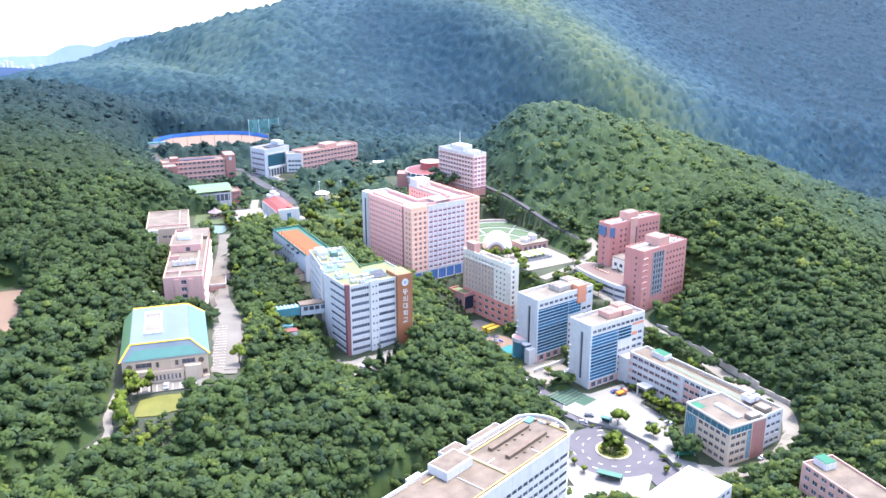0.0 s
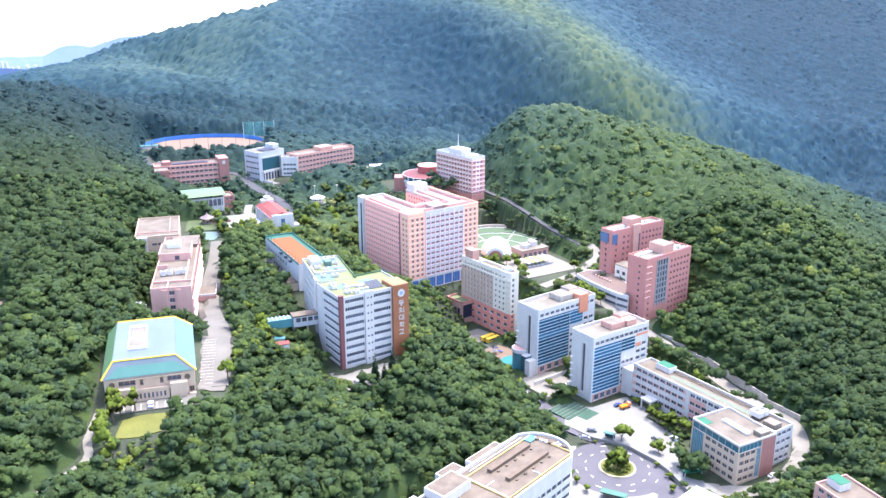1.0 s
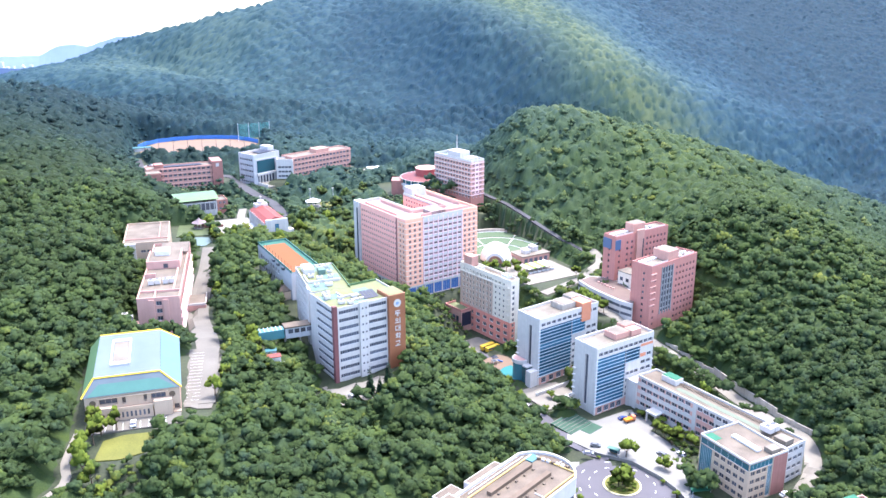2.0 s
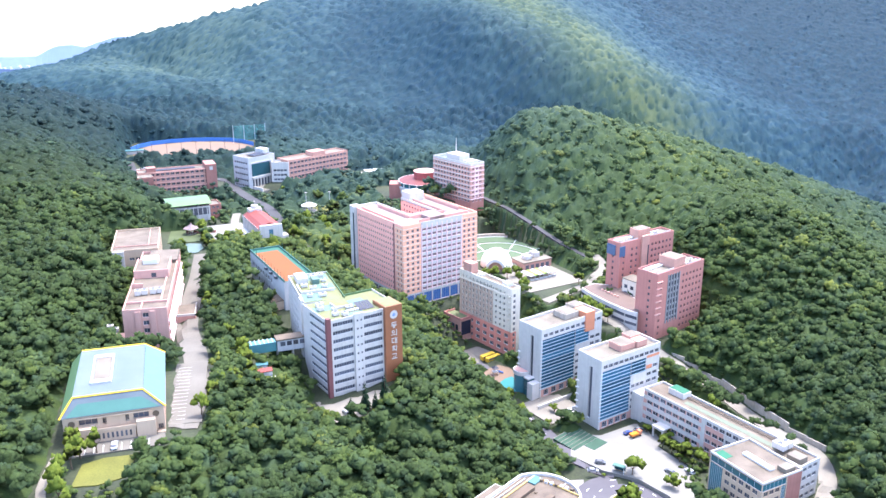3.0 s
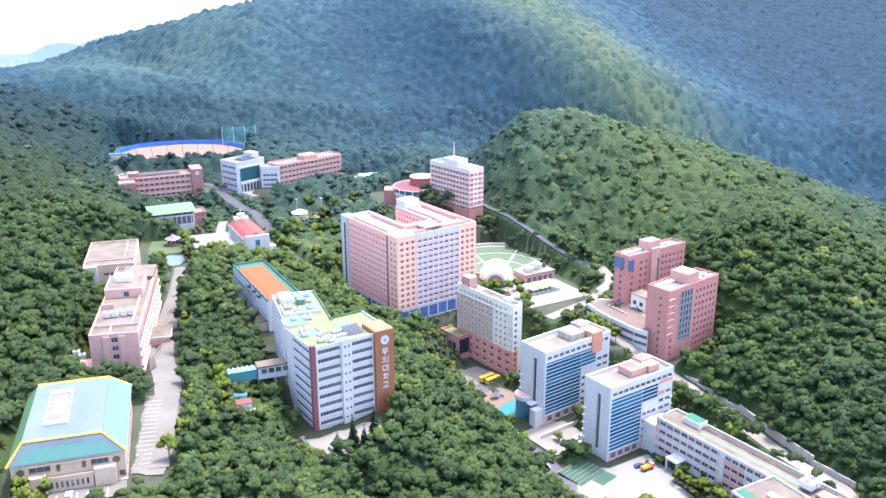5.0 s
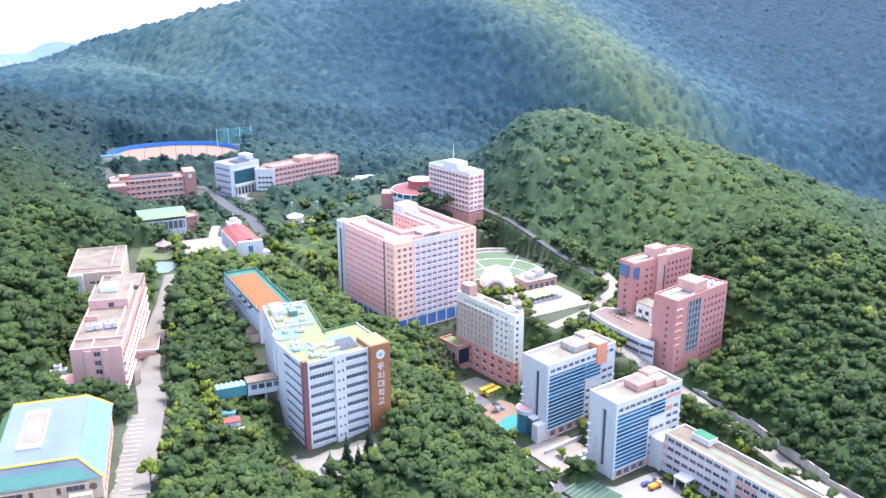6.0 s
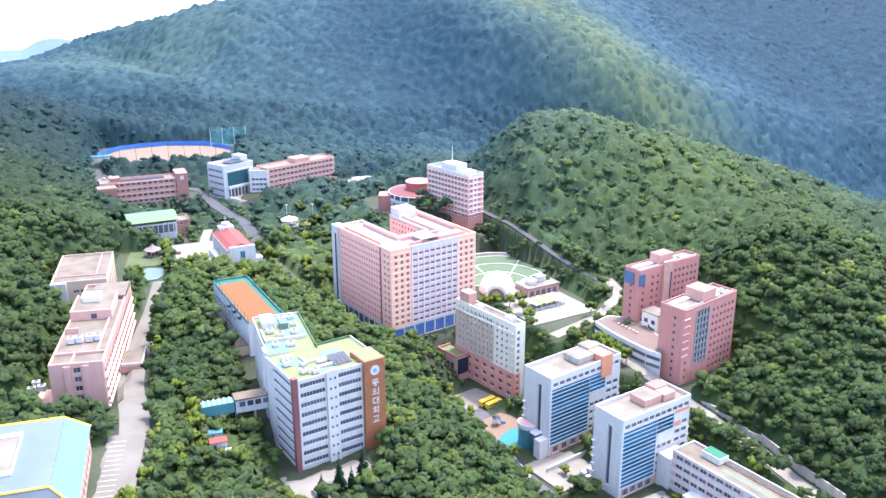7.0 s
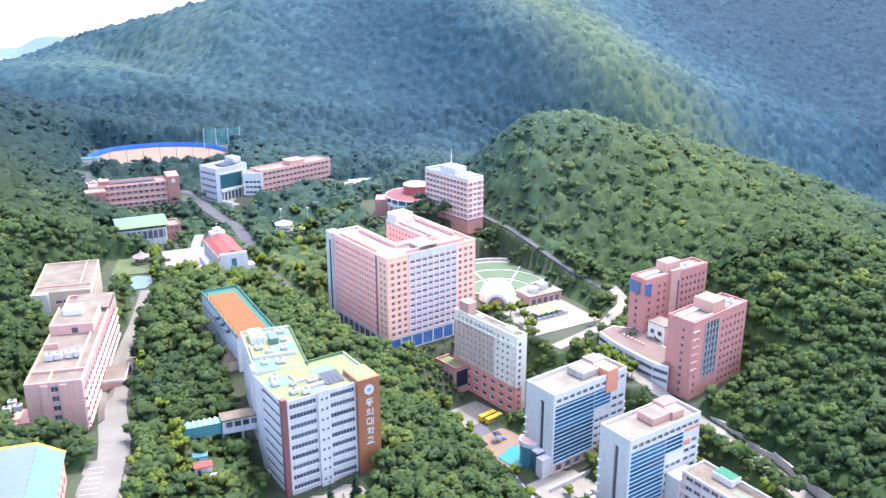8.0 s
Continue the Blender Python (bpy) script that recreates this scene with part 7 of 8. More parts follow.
def conifer_parts(seed, height, spread):
    r = np.random.RandomState(seed)
    vs, fs, count = [], [], 0
    for i in range(17):
        t = i / 16
        rad, z = spread * (1 - t) ** 0.85 + 0.15, height * (0.12 + 0.88 * t)
        for k in range(int(7 + 7 * (1 - t))):
            a = r.uniform(0, math.tau)
            d, s = np.array([math.cos(a), math.sin(a), 0]), np.array([-math.sin(a), math.cos(a), 0])
            L = rad * r.uniform(0.7, 1.15)
            p = np.array([0, 0, z + r.uniform(-0.3, 0.3)])
            vs.append(np.array([p, p + d * L * 0.6 + s * L * 0.3 - [0, 0, L * 0.1], p + d * L - [0, 0, L * 0.4], p + d * L * 0.6 - s * L * 0.3 - [0, 0, L * 0.1]]))
            fs.append(np.array([[0, 1, 2], [0, 2, 3]]) + count)
            count += 4
    v = np.concatenate(vs)
    me = fast_mesh("crown", v, np.concatenate(fs), np.full(len(v), 0.2))
    me.materials.append(NEEDLE)
    bm = bmesh.new()
    tube(bm, (0, 0, -0.6), (0, 0, height * 0.97), 0.24, 0.04, 8)
    return me, mesh_of(bm, BARK)


KINDS = {"round": ([tree_parts(s, 7.6, 3.9, LEAF_BRIGHT, 0.45) for s in range(4)], "round-crowned broadleaf tree beside paving"),
         "bright": ([tree_parts(s + 4, 6.5, 2.9, LEAF_BRIGHT, 0.55) for s in range(4)], "yellow-green young tree beside a road"),
         "park": ([tree_parts(s + 6, 7.0, 3.6, LEAF, 0.42) for s in range(4)], "round park tree among paths"),
         "shrub": ([tree_parts(s, 3.0, 2.2, LEAF_BRIGHT, 0.45) for s in range(3)], "low clipped yellow-green shrub"),
         "conifer": ([conifer_parts(s, 13.0, 2.7) for s in range(3)], "slender dark conifer beside a paved yard")}


def tree(kind, x, y, size=1.0, turn=None, label=""):
    shapes, lab = KINDS[kind]
    i = int(abs(x * 7 + y * 13)) % len(shapes)
    crown_me, trunk_me = shapes[i]
    ob = thing("tree", x, y, ground_at(x, y) + 0.3, (x * 37 + y * 17) % 360 if turn is None else turn, label or lab, "tree", kind + " trees")
    for name, me in (("crown", crown_me), ("trunk", trunk_me)):
        p = new(name, me)
        p.parent = ob
        p.scale = (size, size, size)
    return ob


for x, y, s in ((72, 316.5, 1.25), (70.2, 315.6, 0.9), (73.6, 318.2, 0.95), (72.6, 314.6, 0.8), (77.1, 335, 1.2), (90.8, 326.3, 0.95), (94, 355.7, 0.75), (96.5, 350.8, 0.75), (100, 344, 1.05), (104, 338, 0.9), (98, 347.5, 0.8)):
    tree("round", x, y, s)
for x, y, s in ((-26, 331, 1.0), (-19, 335, 1.1), (-31, 327, 0.7), (-22, 329, 0.8)):
    tree("conifer", x, y, s)
for x, y in ((-76, 352), (-80, 345), (-72, 338), (-69, 330), (-96, 385), (-100, 395), (-66, 322), (-84, 362), (-73, 345)):
    tree("bright", x, y, 1.15)
for k in range(10):
    tree("bright", -103 - 2.1 * k, 440 + 9.5 * k, 0.9 + 0.1 * (k % 3))
for k in range(7):
    tree("bright", -128 - 1.6 * k, 440 + 8.0 * k, 0.8 + 0.1 * (k % 2))
for x, y in ((90, 368), (94, 372), (98, 360), (102, 352), (106, 346), (104, 357), (98, 344), (110, 338), (53, 386), (49, 372)):
    tree("shrub" if (x + y) % 3 else "bright", x, y, 1.2)
for x, y in ((20, 418), (24, 408), (27, 400), (30, 392), (34, 398), (18, 428), (38, 382), (14, 436)):
    tree("bright", x, y, 0.95)
for x, y in ((-105.5, 253), (-104, 258), (-103.5, 263), (-107.5, 267), (-104, 248), (-101, 242), (-97, 238), (-99.5, 265.5), (-92, 232), (-74, 300), (-73, 309), (-71, 316), (-75, 290)):
    tree("bright", x, y, 1.1)
for k in range(13):
    tree("bright", -121 + 0.9 * (k % 3) - 0.6 * k, 404 + 3.4 * k, 0.7 + 0.12 * (k % 3), label="yellow-green bush between avenue and pink building")
for k in range(11):
    x, y = turned(-127, 497, 108, (5.2 * k, 0.8 * (k % 2)))[0]
    tree("bright", x, y, 0.85 + 0.1 * (k % 3), label="green tree in a row beside the forecourt")
for k, (x, y) in enumerate(((66, 336.2), (88, 317.5), (91.5, 309.5))):
    tree("shrub", x, y, 0.55 + 0.15 * (k % 3), label="low shrub on the bank below the square")
for k in range(12):
    a = math.tau * k / 12
    tree("shrub", 72 + 4.6 * math.cos(a), 317 + 4.6 * math.sin(a), 0.55, label="low shrub on the traffic island")
for x, y, s in ((101, 398, 1.1), (103, 390, 0.8), (120, 377, 1.0), (98, 403, 0.8),
                (79, 446, 0.9), (82, 441, 1.0), (85, 437, 0.9), (76, 451, 1.0), (73, 457, 0.8), (80, 436, 0.9), (75, 444, 0.9)):
    tree("round", x, y, s, label="broadleaf tree on the bank below the towers")
for x, y in ((-122, 640), (-130, 648), (-112, 652), (-185, 612), (-176, 616), (-168, 622), (-192, 608), (-158, 552), (-146, 556), (-140, 560)):
    tree("round", x, y, 0.6, label="small tree before the far buildings")
for x, y in ((57, 300), (90, 300), (54, 306)):
    tree("shrub", x, y, 1.0)
for x, y in ((28, 507), (33, 504), (40, 503), (45, 507), (79, 492), (48, 485), (46, 494)):
    tree("round", x, y, 0.9)
r = random.Random(21)
for k in range(90):
    x, y = r.uniform(-90, 0), r.uniform(470, 640)
    if open_ground(np.array([x]), np.array([y]), 2.0)[0]:
        tree("park" if k % 3 else "bright", x, y, r.uniform(1.1, 1.6), label="" if k % 3 else "yellow-green park tree among paths")
for k in range(15):
    x, y = turned(143, 322, 118, (5.5 * k, 4 + 2.5 * (k % 2)))[0]
    tree("conifer", x, y, 0.42 + 0.05 * (k % 3), label="small dark conifer in a row behind the teaching block")

# ---------------------------------------------------------------- theatre, field, yards and small things
# open-air theatre: half-round turf with white aisles and a white shell
cx, cy, face = 37.0, 525.0, 88.0
ob = thing("open_air_theatre", cx, cy, -28.0, face - 90, "half-round green open-air theatre with white aisles", "theatre")


def sector(bm, r0, r1, a0, a1, z0, z1, n=24):
    ring = [[bm.verts.new((r * math.cos(radians(a0 + (a1 - a0) * i / n)), r * math.sin(radians(a0 + (a1 - a0) * i / n)), z)) for r, z in ((r0, z0), (r1, z0), (r1, z1), (r0, z1))] for i in range(n + 1)]
    for p, q in zip(ring, ring[1:]):
        for k in range(4):
            bm.faces.new((p[k], q[k], q[(k + 1) % 4], p[(k + 1) % 4]))
    bm.faces.new(ring[0])
    bm.faces.new(ring[-1][::-1])
    return bm


for k, (r0, r1) in enumerate(((14, 24), (24.6, 36), (36.6, 47))):
    bm = bmesh.new()
    sector(bm, r0, r1, 36, 172, -2, 0.5 + 0.5 * k)
    part("turf_tier", bm, TURF, ob, "pale green turf tier")
for k, r in enumerate((24, 36, 47)):
    bm = bmesh.new()
    sector(bm, r, r + 0.6, 36, 172, -2, 0.62 + 0.5 * k)
    part("ring_path", bm, ROOF_WHITE, ob, "white ring path")
for a in (37, 70, 118, 170):
    for k, (r0, r1) in enumerate(((14.1, 23.9), (24.95, 35.95), (36.95, 46.9))):
        bm = bmesh.new()
        sector(bm, r0, r1, a - 1.0 + 0.3 * k, a + 1.0 - 0.3 * k, 0.3 + 0.5 * k, 0.58 + 0.5 * k, 2)
        part("aisle", bm, ROOF_WHITE, ob, "white aisle on the turf")
bm = bmesh.new()
sector(bm, 48.4, 50, 36, 176, -2, 3.0)
part("back_wall", bm, CONCRETE, ob, "grey back wall")
bm = bmesh.new()
prism(bm, circle(0, 0, 13, 28), -2, 0.4)
part("stage_floor", bm, PAVING, ob)
for tier in ob.children:
    tier.scale = (0.80, 1.05, 1)
# the shell over the stage, white, open towards the camera's side
ob = thing("stage_shell", 34.5, 518.0, -27.5, -6, "white ribbed half-dome shell over a stage", "stage shell")
bm = bmesh.new()
rings, segs = 9, 26
top_v = bm.verts.new((0, 4, 11.5))
last = None
for i in range(rings, -1, -1):
    a = math.pi / 2 * i / (rings + 1)
    ring = [bm.verts.new((12 * math.cos(a) * math.cos(math.tau * j / segs), 4 + 11 * math.cos(a) * math.sin(math.tau * j / segs), 11.5 * math.sin(a))) for j in range(segs)]
    for j in range(segs):
        if last:
            bm.faces.new((ring[j], ring[(j + 1) % segs], last[(j + 1) % segs], last[j]))
        else:
            bm.faces.new((ring[j], ring[(j + 1) % segs], top_v))
    last = ring
part("shell", bm, ROOF_WHITE, ob, "white dome skin")
bm = bmesh.new()
ring = []
for j in range(23):
    a = math.pi * j / 22
    ring.append([bm.verts.new((r_ * math.cos(a), y_, r_ * math.sin(a))) for r_, y_ in ((7.6, -9.5), (7.6, 2), (5.6, 2), (5.6, -9.5))])
for p, q in zip(ring, ring[1:]):
    for k in range(4):
        bm.faces.new((p[k], q[k], q[(k + 1) % 4], p[(k + 1) % 4]))
part("arch", bm, ROOF_WHITE, ob, "white arched stage mouth")
bm = bmesh.new()
prism(bm, [(5.5 * math.cos(math.pi * j / 16), 5.5 * math.sin(math.pi * j / 16)) for j in range(17)], 0, 0.3)
p = part("back_panel", bm, DULL_BRICK, ob, "brown back of the stage")
p.matrix_basis = pose(0, -6.9, 0, 90, 0, 0)
for piece in ob.children:
    piece.scale = (0.78, 0.78, 0.9)
    piece.location *= 0.78
ob = thing("small_hall", 50.5, 516, -30.3, 30, "small pink-brown hall with a pale roof", "hall")
part("wall", boxes((0, 20, 0, 12, -2, 5.0), bevel=0.05), DULL_BRICK, ob)
part("roof", boxes((-0.4, 20.4, -0.4, 12.4, 5.004, 5.5)), ROOF_PALE, ob)
part("roof_box", boxes((4, 8, 3, 8, 5.504, 8.0), bevel=0.08), WHITE, ob)
part("roof_box", boxes((11, 15, 5, 10, 5.504, 8.6), bevel=0.08), WHITE, ob)
for k in range(5):
    part("window", boxes((1.5 + 3.6 * k, 3.8 + 3.6 * k, -0.08, -0.004, 1.0, 3.6)), GLASS, ob)


def market_tent(x, y, z, turn, roof, label):
    ob = thing("market_tent", x, y, z, turn, label, "tent", "row of market tents")
    w, d, h = 3.0, 9.5, 3.0
    bm = bmesh.new()
    v = [bm.verts.new(p) for p in ((0, 0, h), (w, 0, h), (w, d, h), (0, d, h), (w / 2, 0, h + 0.9), (w / 2, d, h + 0.9))]
    for f in ((0, 4, 5, 3), (4, 1, 2, 5), (0, 1, 4), (3, 5, 2), (3, 2, 1, 0)):
        bm.faces.new([v[i] for i in f])
    part("roof", bm, roof, ob)
    for px in (0.1, w - 0.1):
        for py in (0.1, d - 0.1):
            bm = bmesh.new()
            tube(bm, (px, py, 0), (px, py, h), 0.06, sides=6)
            part("post", bm, STEEL, ob)
    part("counter", boxes((0.3, w - 0.3, 0.5, 1.3, 0, 1.0), bevel=0.04), STEEL, ob)


TENT_GREEN = surface("lime_tent_canvas", (0.27, 0.38, 0.08), vary=0.06)
for k in range(6):
    lime = k in (1, 3)
    market_tent(*turned(53, 497.5, 31, (3.1 * k, 0))[0], -29.65, 31, TENT_GREEN if lime else ROOF_WHITE, "lime green market tent in a row" if lime else "white market tent in a row")
for k in range(4):
    x, y = turned(-56, 698, 20, (7 * k, 0))[0]
    ob = thing("awning", x, y, -13.6, 20, "white awning over a paved place", "awning", "white awnings")
    part("roof", boxes((0, 6, 0, 6, 2.8, 3.2), bevel=0.1), ROOF_WHITE, ob)
    for px, py in ((0.2, 0.2), (5.6, 0.2), (0.2, 5.6), (5.6, 5.6)):
        part("post", boxes((px, px + 0.2, py, py + 0.2, 0, 2.796)), STEEL, ob)

# ball field: blue padded fence, net masts, green net
edge = turned(-240, 698, 12, (0, 26), (5, 40), (14, 50), (28, 57), (45, 60), (62, 58), (78, 52), (88, 42), (96, 30))
ob = thing("field_fence", 0, 0, 0.4, 0, "blue padded fence round the ball field", "fence")
for (x0, y0), (x1, y1) in zip(edge, edge[1:]):
    a = math.atan2(y1 - y0, x1 - x0)
    L = math.hypot(x1 - x0, y1 - y0)
    p = part("panel", boxes((0, L, -0.15, 0.15, 0, 3.2)), PAD_BLUE, ob)
    p.matrix_basis = pose(x0, y0, 0, 0, 0, math.degrees(a))
for k in range(8):
    x, y = turned(-240, 698, 12, (8 + 11 * k, 0.5 + 0.6 * k))[0]
    ob = thing("net_mast", x, y, ground_at(x, y) - 0.2, 0, "slender dark mast at the ball field's edge", "mast", "net masts")
    bm = bmesh.new()
    tube(bm, (0, 0, 0), (0, 0, 11), 0.2, 0.12, 8)
    part("pole", bm, DARK, ob)
    part("cross_bar", boxes((-0.5, 0.5, -0.06, 0.06, 10.2, 10.35)), DARK, ob)
NET = surface("green_net", (0.10, 0.42, 0.40), vary=0.1)
x, y = turned(-240, 698, 12, (80, 44))[0]
ob = thing("ball_net", x, y, 0.3, 25, "tall green ball net between steel masts", "net")
for k in range(4):
    bm = bmesh.new()
    tube(bm, (9 * k, 0, 0), (9 * k, 0, 15), 0.25, 0.15, 8)
    part("mast", bm, STEEL, ob)
for k in range(13):
    bm = boxes((0, 27, -0.03, 0.03, 2 + 1.0 * k, 2.12 + 1.0 * k))
    part("cord", bm, NET, ob)
for k in range(28):
    part("cord", boxes((0.98 * k, 0.98 * k + 0.1, -0.05, -0.034, 2, 14)), NET, ob)
x, y = turned(-240, 698, 12, (-3, 14))[0]
ob = thing("dugout", x, y, 0.0, 20, "low turquoise-roofed shed beside the ball field", "shed")
part("wall", boxes((0, 14, 0, 5, -2, 2.6)), WHITE, ob)
part("roof", boxes((-0.6, 14.6, -0.6, 5.6, 2.604, 3.0)), AQUA, ob)

# lawns of the park
sheet("lawn", circle(-80, 622, 7, 20), float(ground_at(-80, 622)) - 0.4, LAWN, "sunlit park lawn among trees", "lawn", thick=0.8)
# white garden gazebo in the park
ob = thing("gazebo", -88, 614, -19.8, 0, "white round-roofed garden gazebo among park trees", "gazebo")
bm = bmesh.new()
prism(bm, circle(0, 0, 5.5, 24), -3, 0.5)
part("floor", bm, BRIGHT_PAVING, ob)
for k in range(8):
    a = math.tau * k / 8
    bm = bmesh.new()
    tube(bm, (4.4 * math.cos(a), 4.4 * math.sin(a), 0.5), (4.4 * math.cos(a), 4.4 * math.sin(a), 4.4), 0.2)
    part("post", bm, WHITE, ob)
bm = bmesh.new()
tube(bm, (0, 0, 4.4), (0, 0, 6.2), 5.4, 1.2, 20)
part("roof", bm, ROOF_WHITE, ob, "white domed roof")
for k, (x, y) in enumerate(((-76, 631), (-92, 628))):
    ob = thing("park_lamp", x, y, ground_at(x, y), 0, "tall white park lamp among trees", "lamp post", "park lamps")
    bm = bmesh.new()
    tube(bm, (0, 0, -0.5), (0, 0, 12), 0.2, 0.12)
    part("pole", bm, WHITE, ob)
    part("lamp_head", boxes((-0.9, 0.9, -0.3, 0.3, 11.9, 12.3), bevel=0.08), WHITE, ob)

# pond pavilion
ob = thing("pavilion", -143.5, 525, -9.2, 15, "small dark timber pavilion with a faded curved roof", "pavilion")
bm = bmesh.new()
prism(bm, circle(0, 0, 3.2, 8), 0, 0.6)
part("floor", bm, CONCRETE, ob)
for k in range(8):
    a = math.tau * k / 8
    bm = bmesh.new()
    tube(bm, (2.7 * math.cos(a), 2.7 * math.sin(a), 0.6), (2.7 * math.cos(a), 2.7 * math.sin(a), 3.4), 0.16)
    part("post", bm, MAROON, ob)
    part("rail", boxes((2.5 * math.cos(a) - 0.5, 2.5 * math.cos(a) + 0.5, 2.5 * math.sin(a) - 0.1, 2.5 * math.sin(a) + 0.1, 1.0, 1.6)), MAROON, ob)
bm = bmesh.new()
levels = ((4.6, 3.3), (3.4, 3.9), (2.0, 4.7), (0.7, 5.7), (0.15, 6.6))
ringv = [[bm.verts.new((r * math.cos(math.tau * k / 8), r * math.sin(math.tau * k / 8), z + (0.35 if r > 4 else 0) * (k % 2))) for k in range(8)] for r, z in levels]
for p, q in zip(ringv, ringv[1:]):
    for k in range(8):
        bm.faces.new((p[k], p[(k + 1) % 8], q[(k + 1) % 8], q[k]))
bm.faces.new(ringv[-1])
bm.faces.new(ringv[0][::-1])
part("roof", bm, surface("faded_lilac_roof", (0.21, 0.16, 0.17), vary=0.1), ob, "faded rose-grey curved roof")
ob = thing("deck_bridge", -140.5, 525.5, -9.0, 5, "reddish timber deck bridge to a pavilion", "bridge")
part("deck", boxes((0, 11, -0.8, 0.8, 0.2, 0.5)), BRICK, ob)
for s in (-0.8, 0.7):
    part("rail", boxes((0, 11, s, s + 0.1, 0.504, 1.4)), BRICK, ob)

# retaining walls
WALL_PTS = ((112.5, 421, -40.3), (118, 415.5, -42.3), (124, 409.5, -44.3), (131.5, 400, -45.8), (138, 378, -45.5), (146, 358, -45.5), (155.5, 343, -46))
ob = thing("retaining_wall", 0, 0, 0, 0, "stained grey concrete retaining wall below the wood", "retaining wall", kind="structure")
for (x0, y0, z0), (x1, y1, z1) in zip(WALL_PTS, WALL_PTS[1:]):
    a, L = math.atan2(y1 - y0, x1 - x0), math.hypot(x1 - x0, y1 - y0)
    n = max(1, round(L / 8))
    for k in range(n):
        p = part("panel", boxes((L * k / n + 0.03, L * (k + 1) / n - 0.03, 0, 0.5, -3, 3.8 if 376 < y0 < 405 else 2.0)), CONCRETE, ob)
        p.matrix_basis = pose(x0, y0, z0 + (z1 - z0) * k / n, 0, 0, math.degrees(a))

# roundabout island, kerb and lane marks
ob = thing("traffic_island", 72, 317, -52.75, 0, "round grass island with a pale kerb", "traffic island")
bm = bmesh.new()
prism(bm, circle(0, 0, 7.4, 40), -0.3, 0.22)
part("kerb", bm, surface("yellow_kerb", (0.62, 0.55, 0.3)), ob, "pale yellow kerb")
bm = bmesh.new()
prism(bm, circle(0, 0, 6.7, 40), 0.22, 0.42)
part("lawn", bm, LAWN, ob)
for k in range(14):
    a = 360 / 14 * k
    bm = bmesh.new()
    sector(bm, 12.7, 13.0, a, a + 8, -0.1, 0.02, 4)
    lm = tagged(new("lane_mark", mesh_of(bm, LINE)), "worn white dashed lane mark on asphalt", "road marking", "lane marks", "structure")
    lm.location = (72, 317, -52.74)
for k in range(8):
    bm = bmesh.new()
    sector(bm, 16.7, 17.0, 45 * k + 5, 45 * k + 13, -0.1, 0.02, 4)
    lm = tagged(new("lane_mark", mesh_of(bm, LINE)), "worn white dashed lane mark on asphalt", "road marking", "lane marks", "structure")
    lm.location = (72, 317, -52.74)
for k in range(9):
    p = turned(47 - 2.35 * k, 366 + 6.3 * k, 110, (0, 0), (3, 0), (3, 0.25), (0, 0.25))
    z = ground_at(*p[0])
    sheet("lane_mark", p, z, LINE, "worn white dashed lane mark on asphalt", "road marking", thick=0.42)
for k in range(16):
    p = turned(*turned(-84.5, 283, 12, (1.0, 3 + 2.6 * k))[0], 12, (0, 0), (4.6, 0), (4.6, 0.07), (0, 0.07))
    sheet("bay_line", p, 0.0, LINE, "white parking bay line on concrete", "road marking", thick=0.03)
for k in range(8):
    p = turned(*turned(-108.5, 262, 17, (6 + 2.6 * k, 0.4))[0], 17, (0, 0), (0.18, 0), (0.18, 4.4), (0, 4.4))
    sheet("bay_line", p, 0.7, LINE, "white parking bay line on concrete", "road marking", thick=0.03)


def shelter(x, y, z, turn, w, d, roof, label):
    ob = thing("bus_shelter", x, y, z, turn, label, "bus shelter", "shelters")
    part("roof", boxes((0, w, 0, d, 2.7, 3.0), bevel=0.08), roof, ob)
    part("back_wall", boxes((0.1, w - 0.1, d - 0.15, d - 0.05, 0.3, 2.696)), GLASS_TEAL, ob)
    for px in (0.2, w - 0.35):
        for py in (0.2, d - 0.35):
            part("post", boxes((px, px + 0.15, py, py + 0.15, 0, 2.696)), STEEL, ob)
    part("bench", boxes((0.8, w - 0.8, d - 1.0, d - 0.5, 0.4, 0.5)), BARK, ob)


SHELTER_GREEN = surface("pale_green_shelter_roof", (0.06, 0.15, 0.11), vary=0.1)
shelter(61, 295.5, -52.8, -26, 10, 3.2, SHELTER_GREEN, "bus shelter with a pale green roof beside the roundabout")
shelter(96, 306, -51.4, 8, 7.5, 2.6, GREEN_PAINT, "small shelter with a green roof beside the square")
shelter(69.5, 337.2, -51.1, -33, 5, 2.2, TEAL, "small dark green shelter at the square's edge")
# green terrace steps below the near glass tower
TERRACE_GREEN = surface("dark_green_step_paint", (0.028, 0.075, 0.045), vary=0.2, scale=0.2)
ob = thing("terrace_steps", 57.2, 352.7, -51.1, 44, "broad green painted terrace steps with pale edges", "steps")
for k in range(6):
    part("step", boxes((0, 15, 1.9 * k, 1.9 * k + 1.65, -0.5, 0.2 + 0.16 * k)), TERRACE_GREEN, ob)
    part("step_edge", boxes((0, 15, 1.9 * k + 1.654, 1.9 * k + 1.896, -0.5, 0.28 + 0.16 * k)), PAVING, ob, "pale step edge")
part("green_deck", boxes((6, 15, -5.5, -0.3, -0.5, 0.12)), TERRACE_GREEN, ob, "green painted deck")
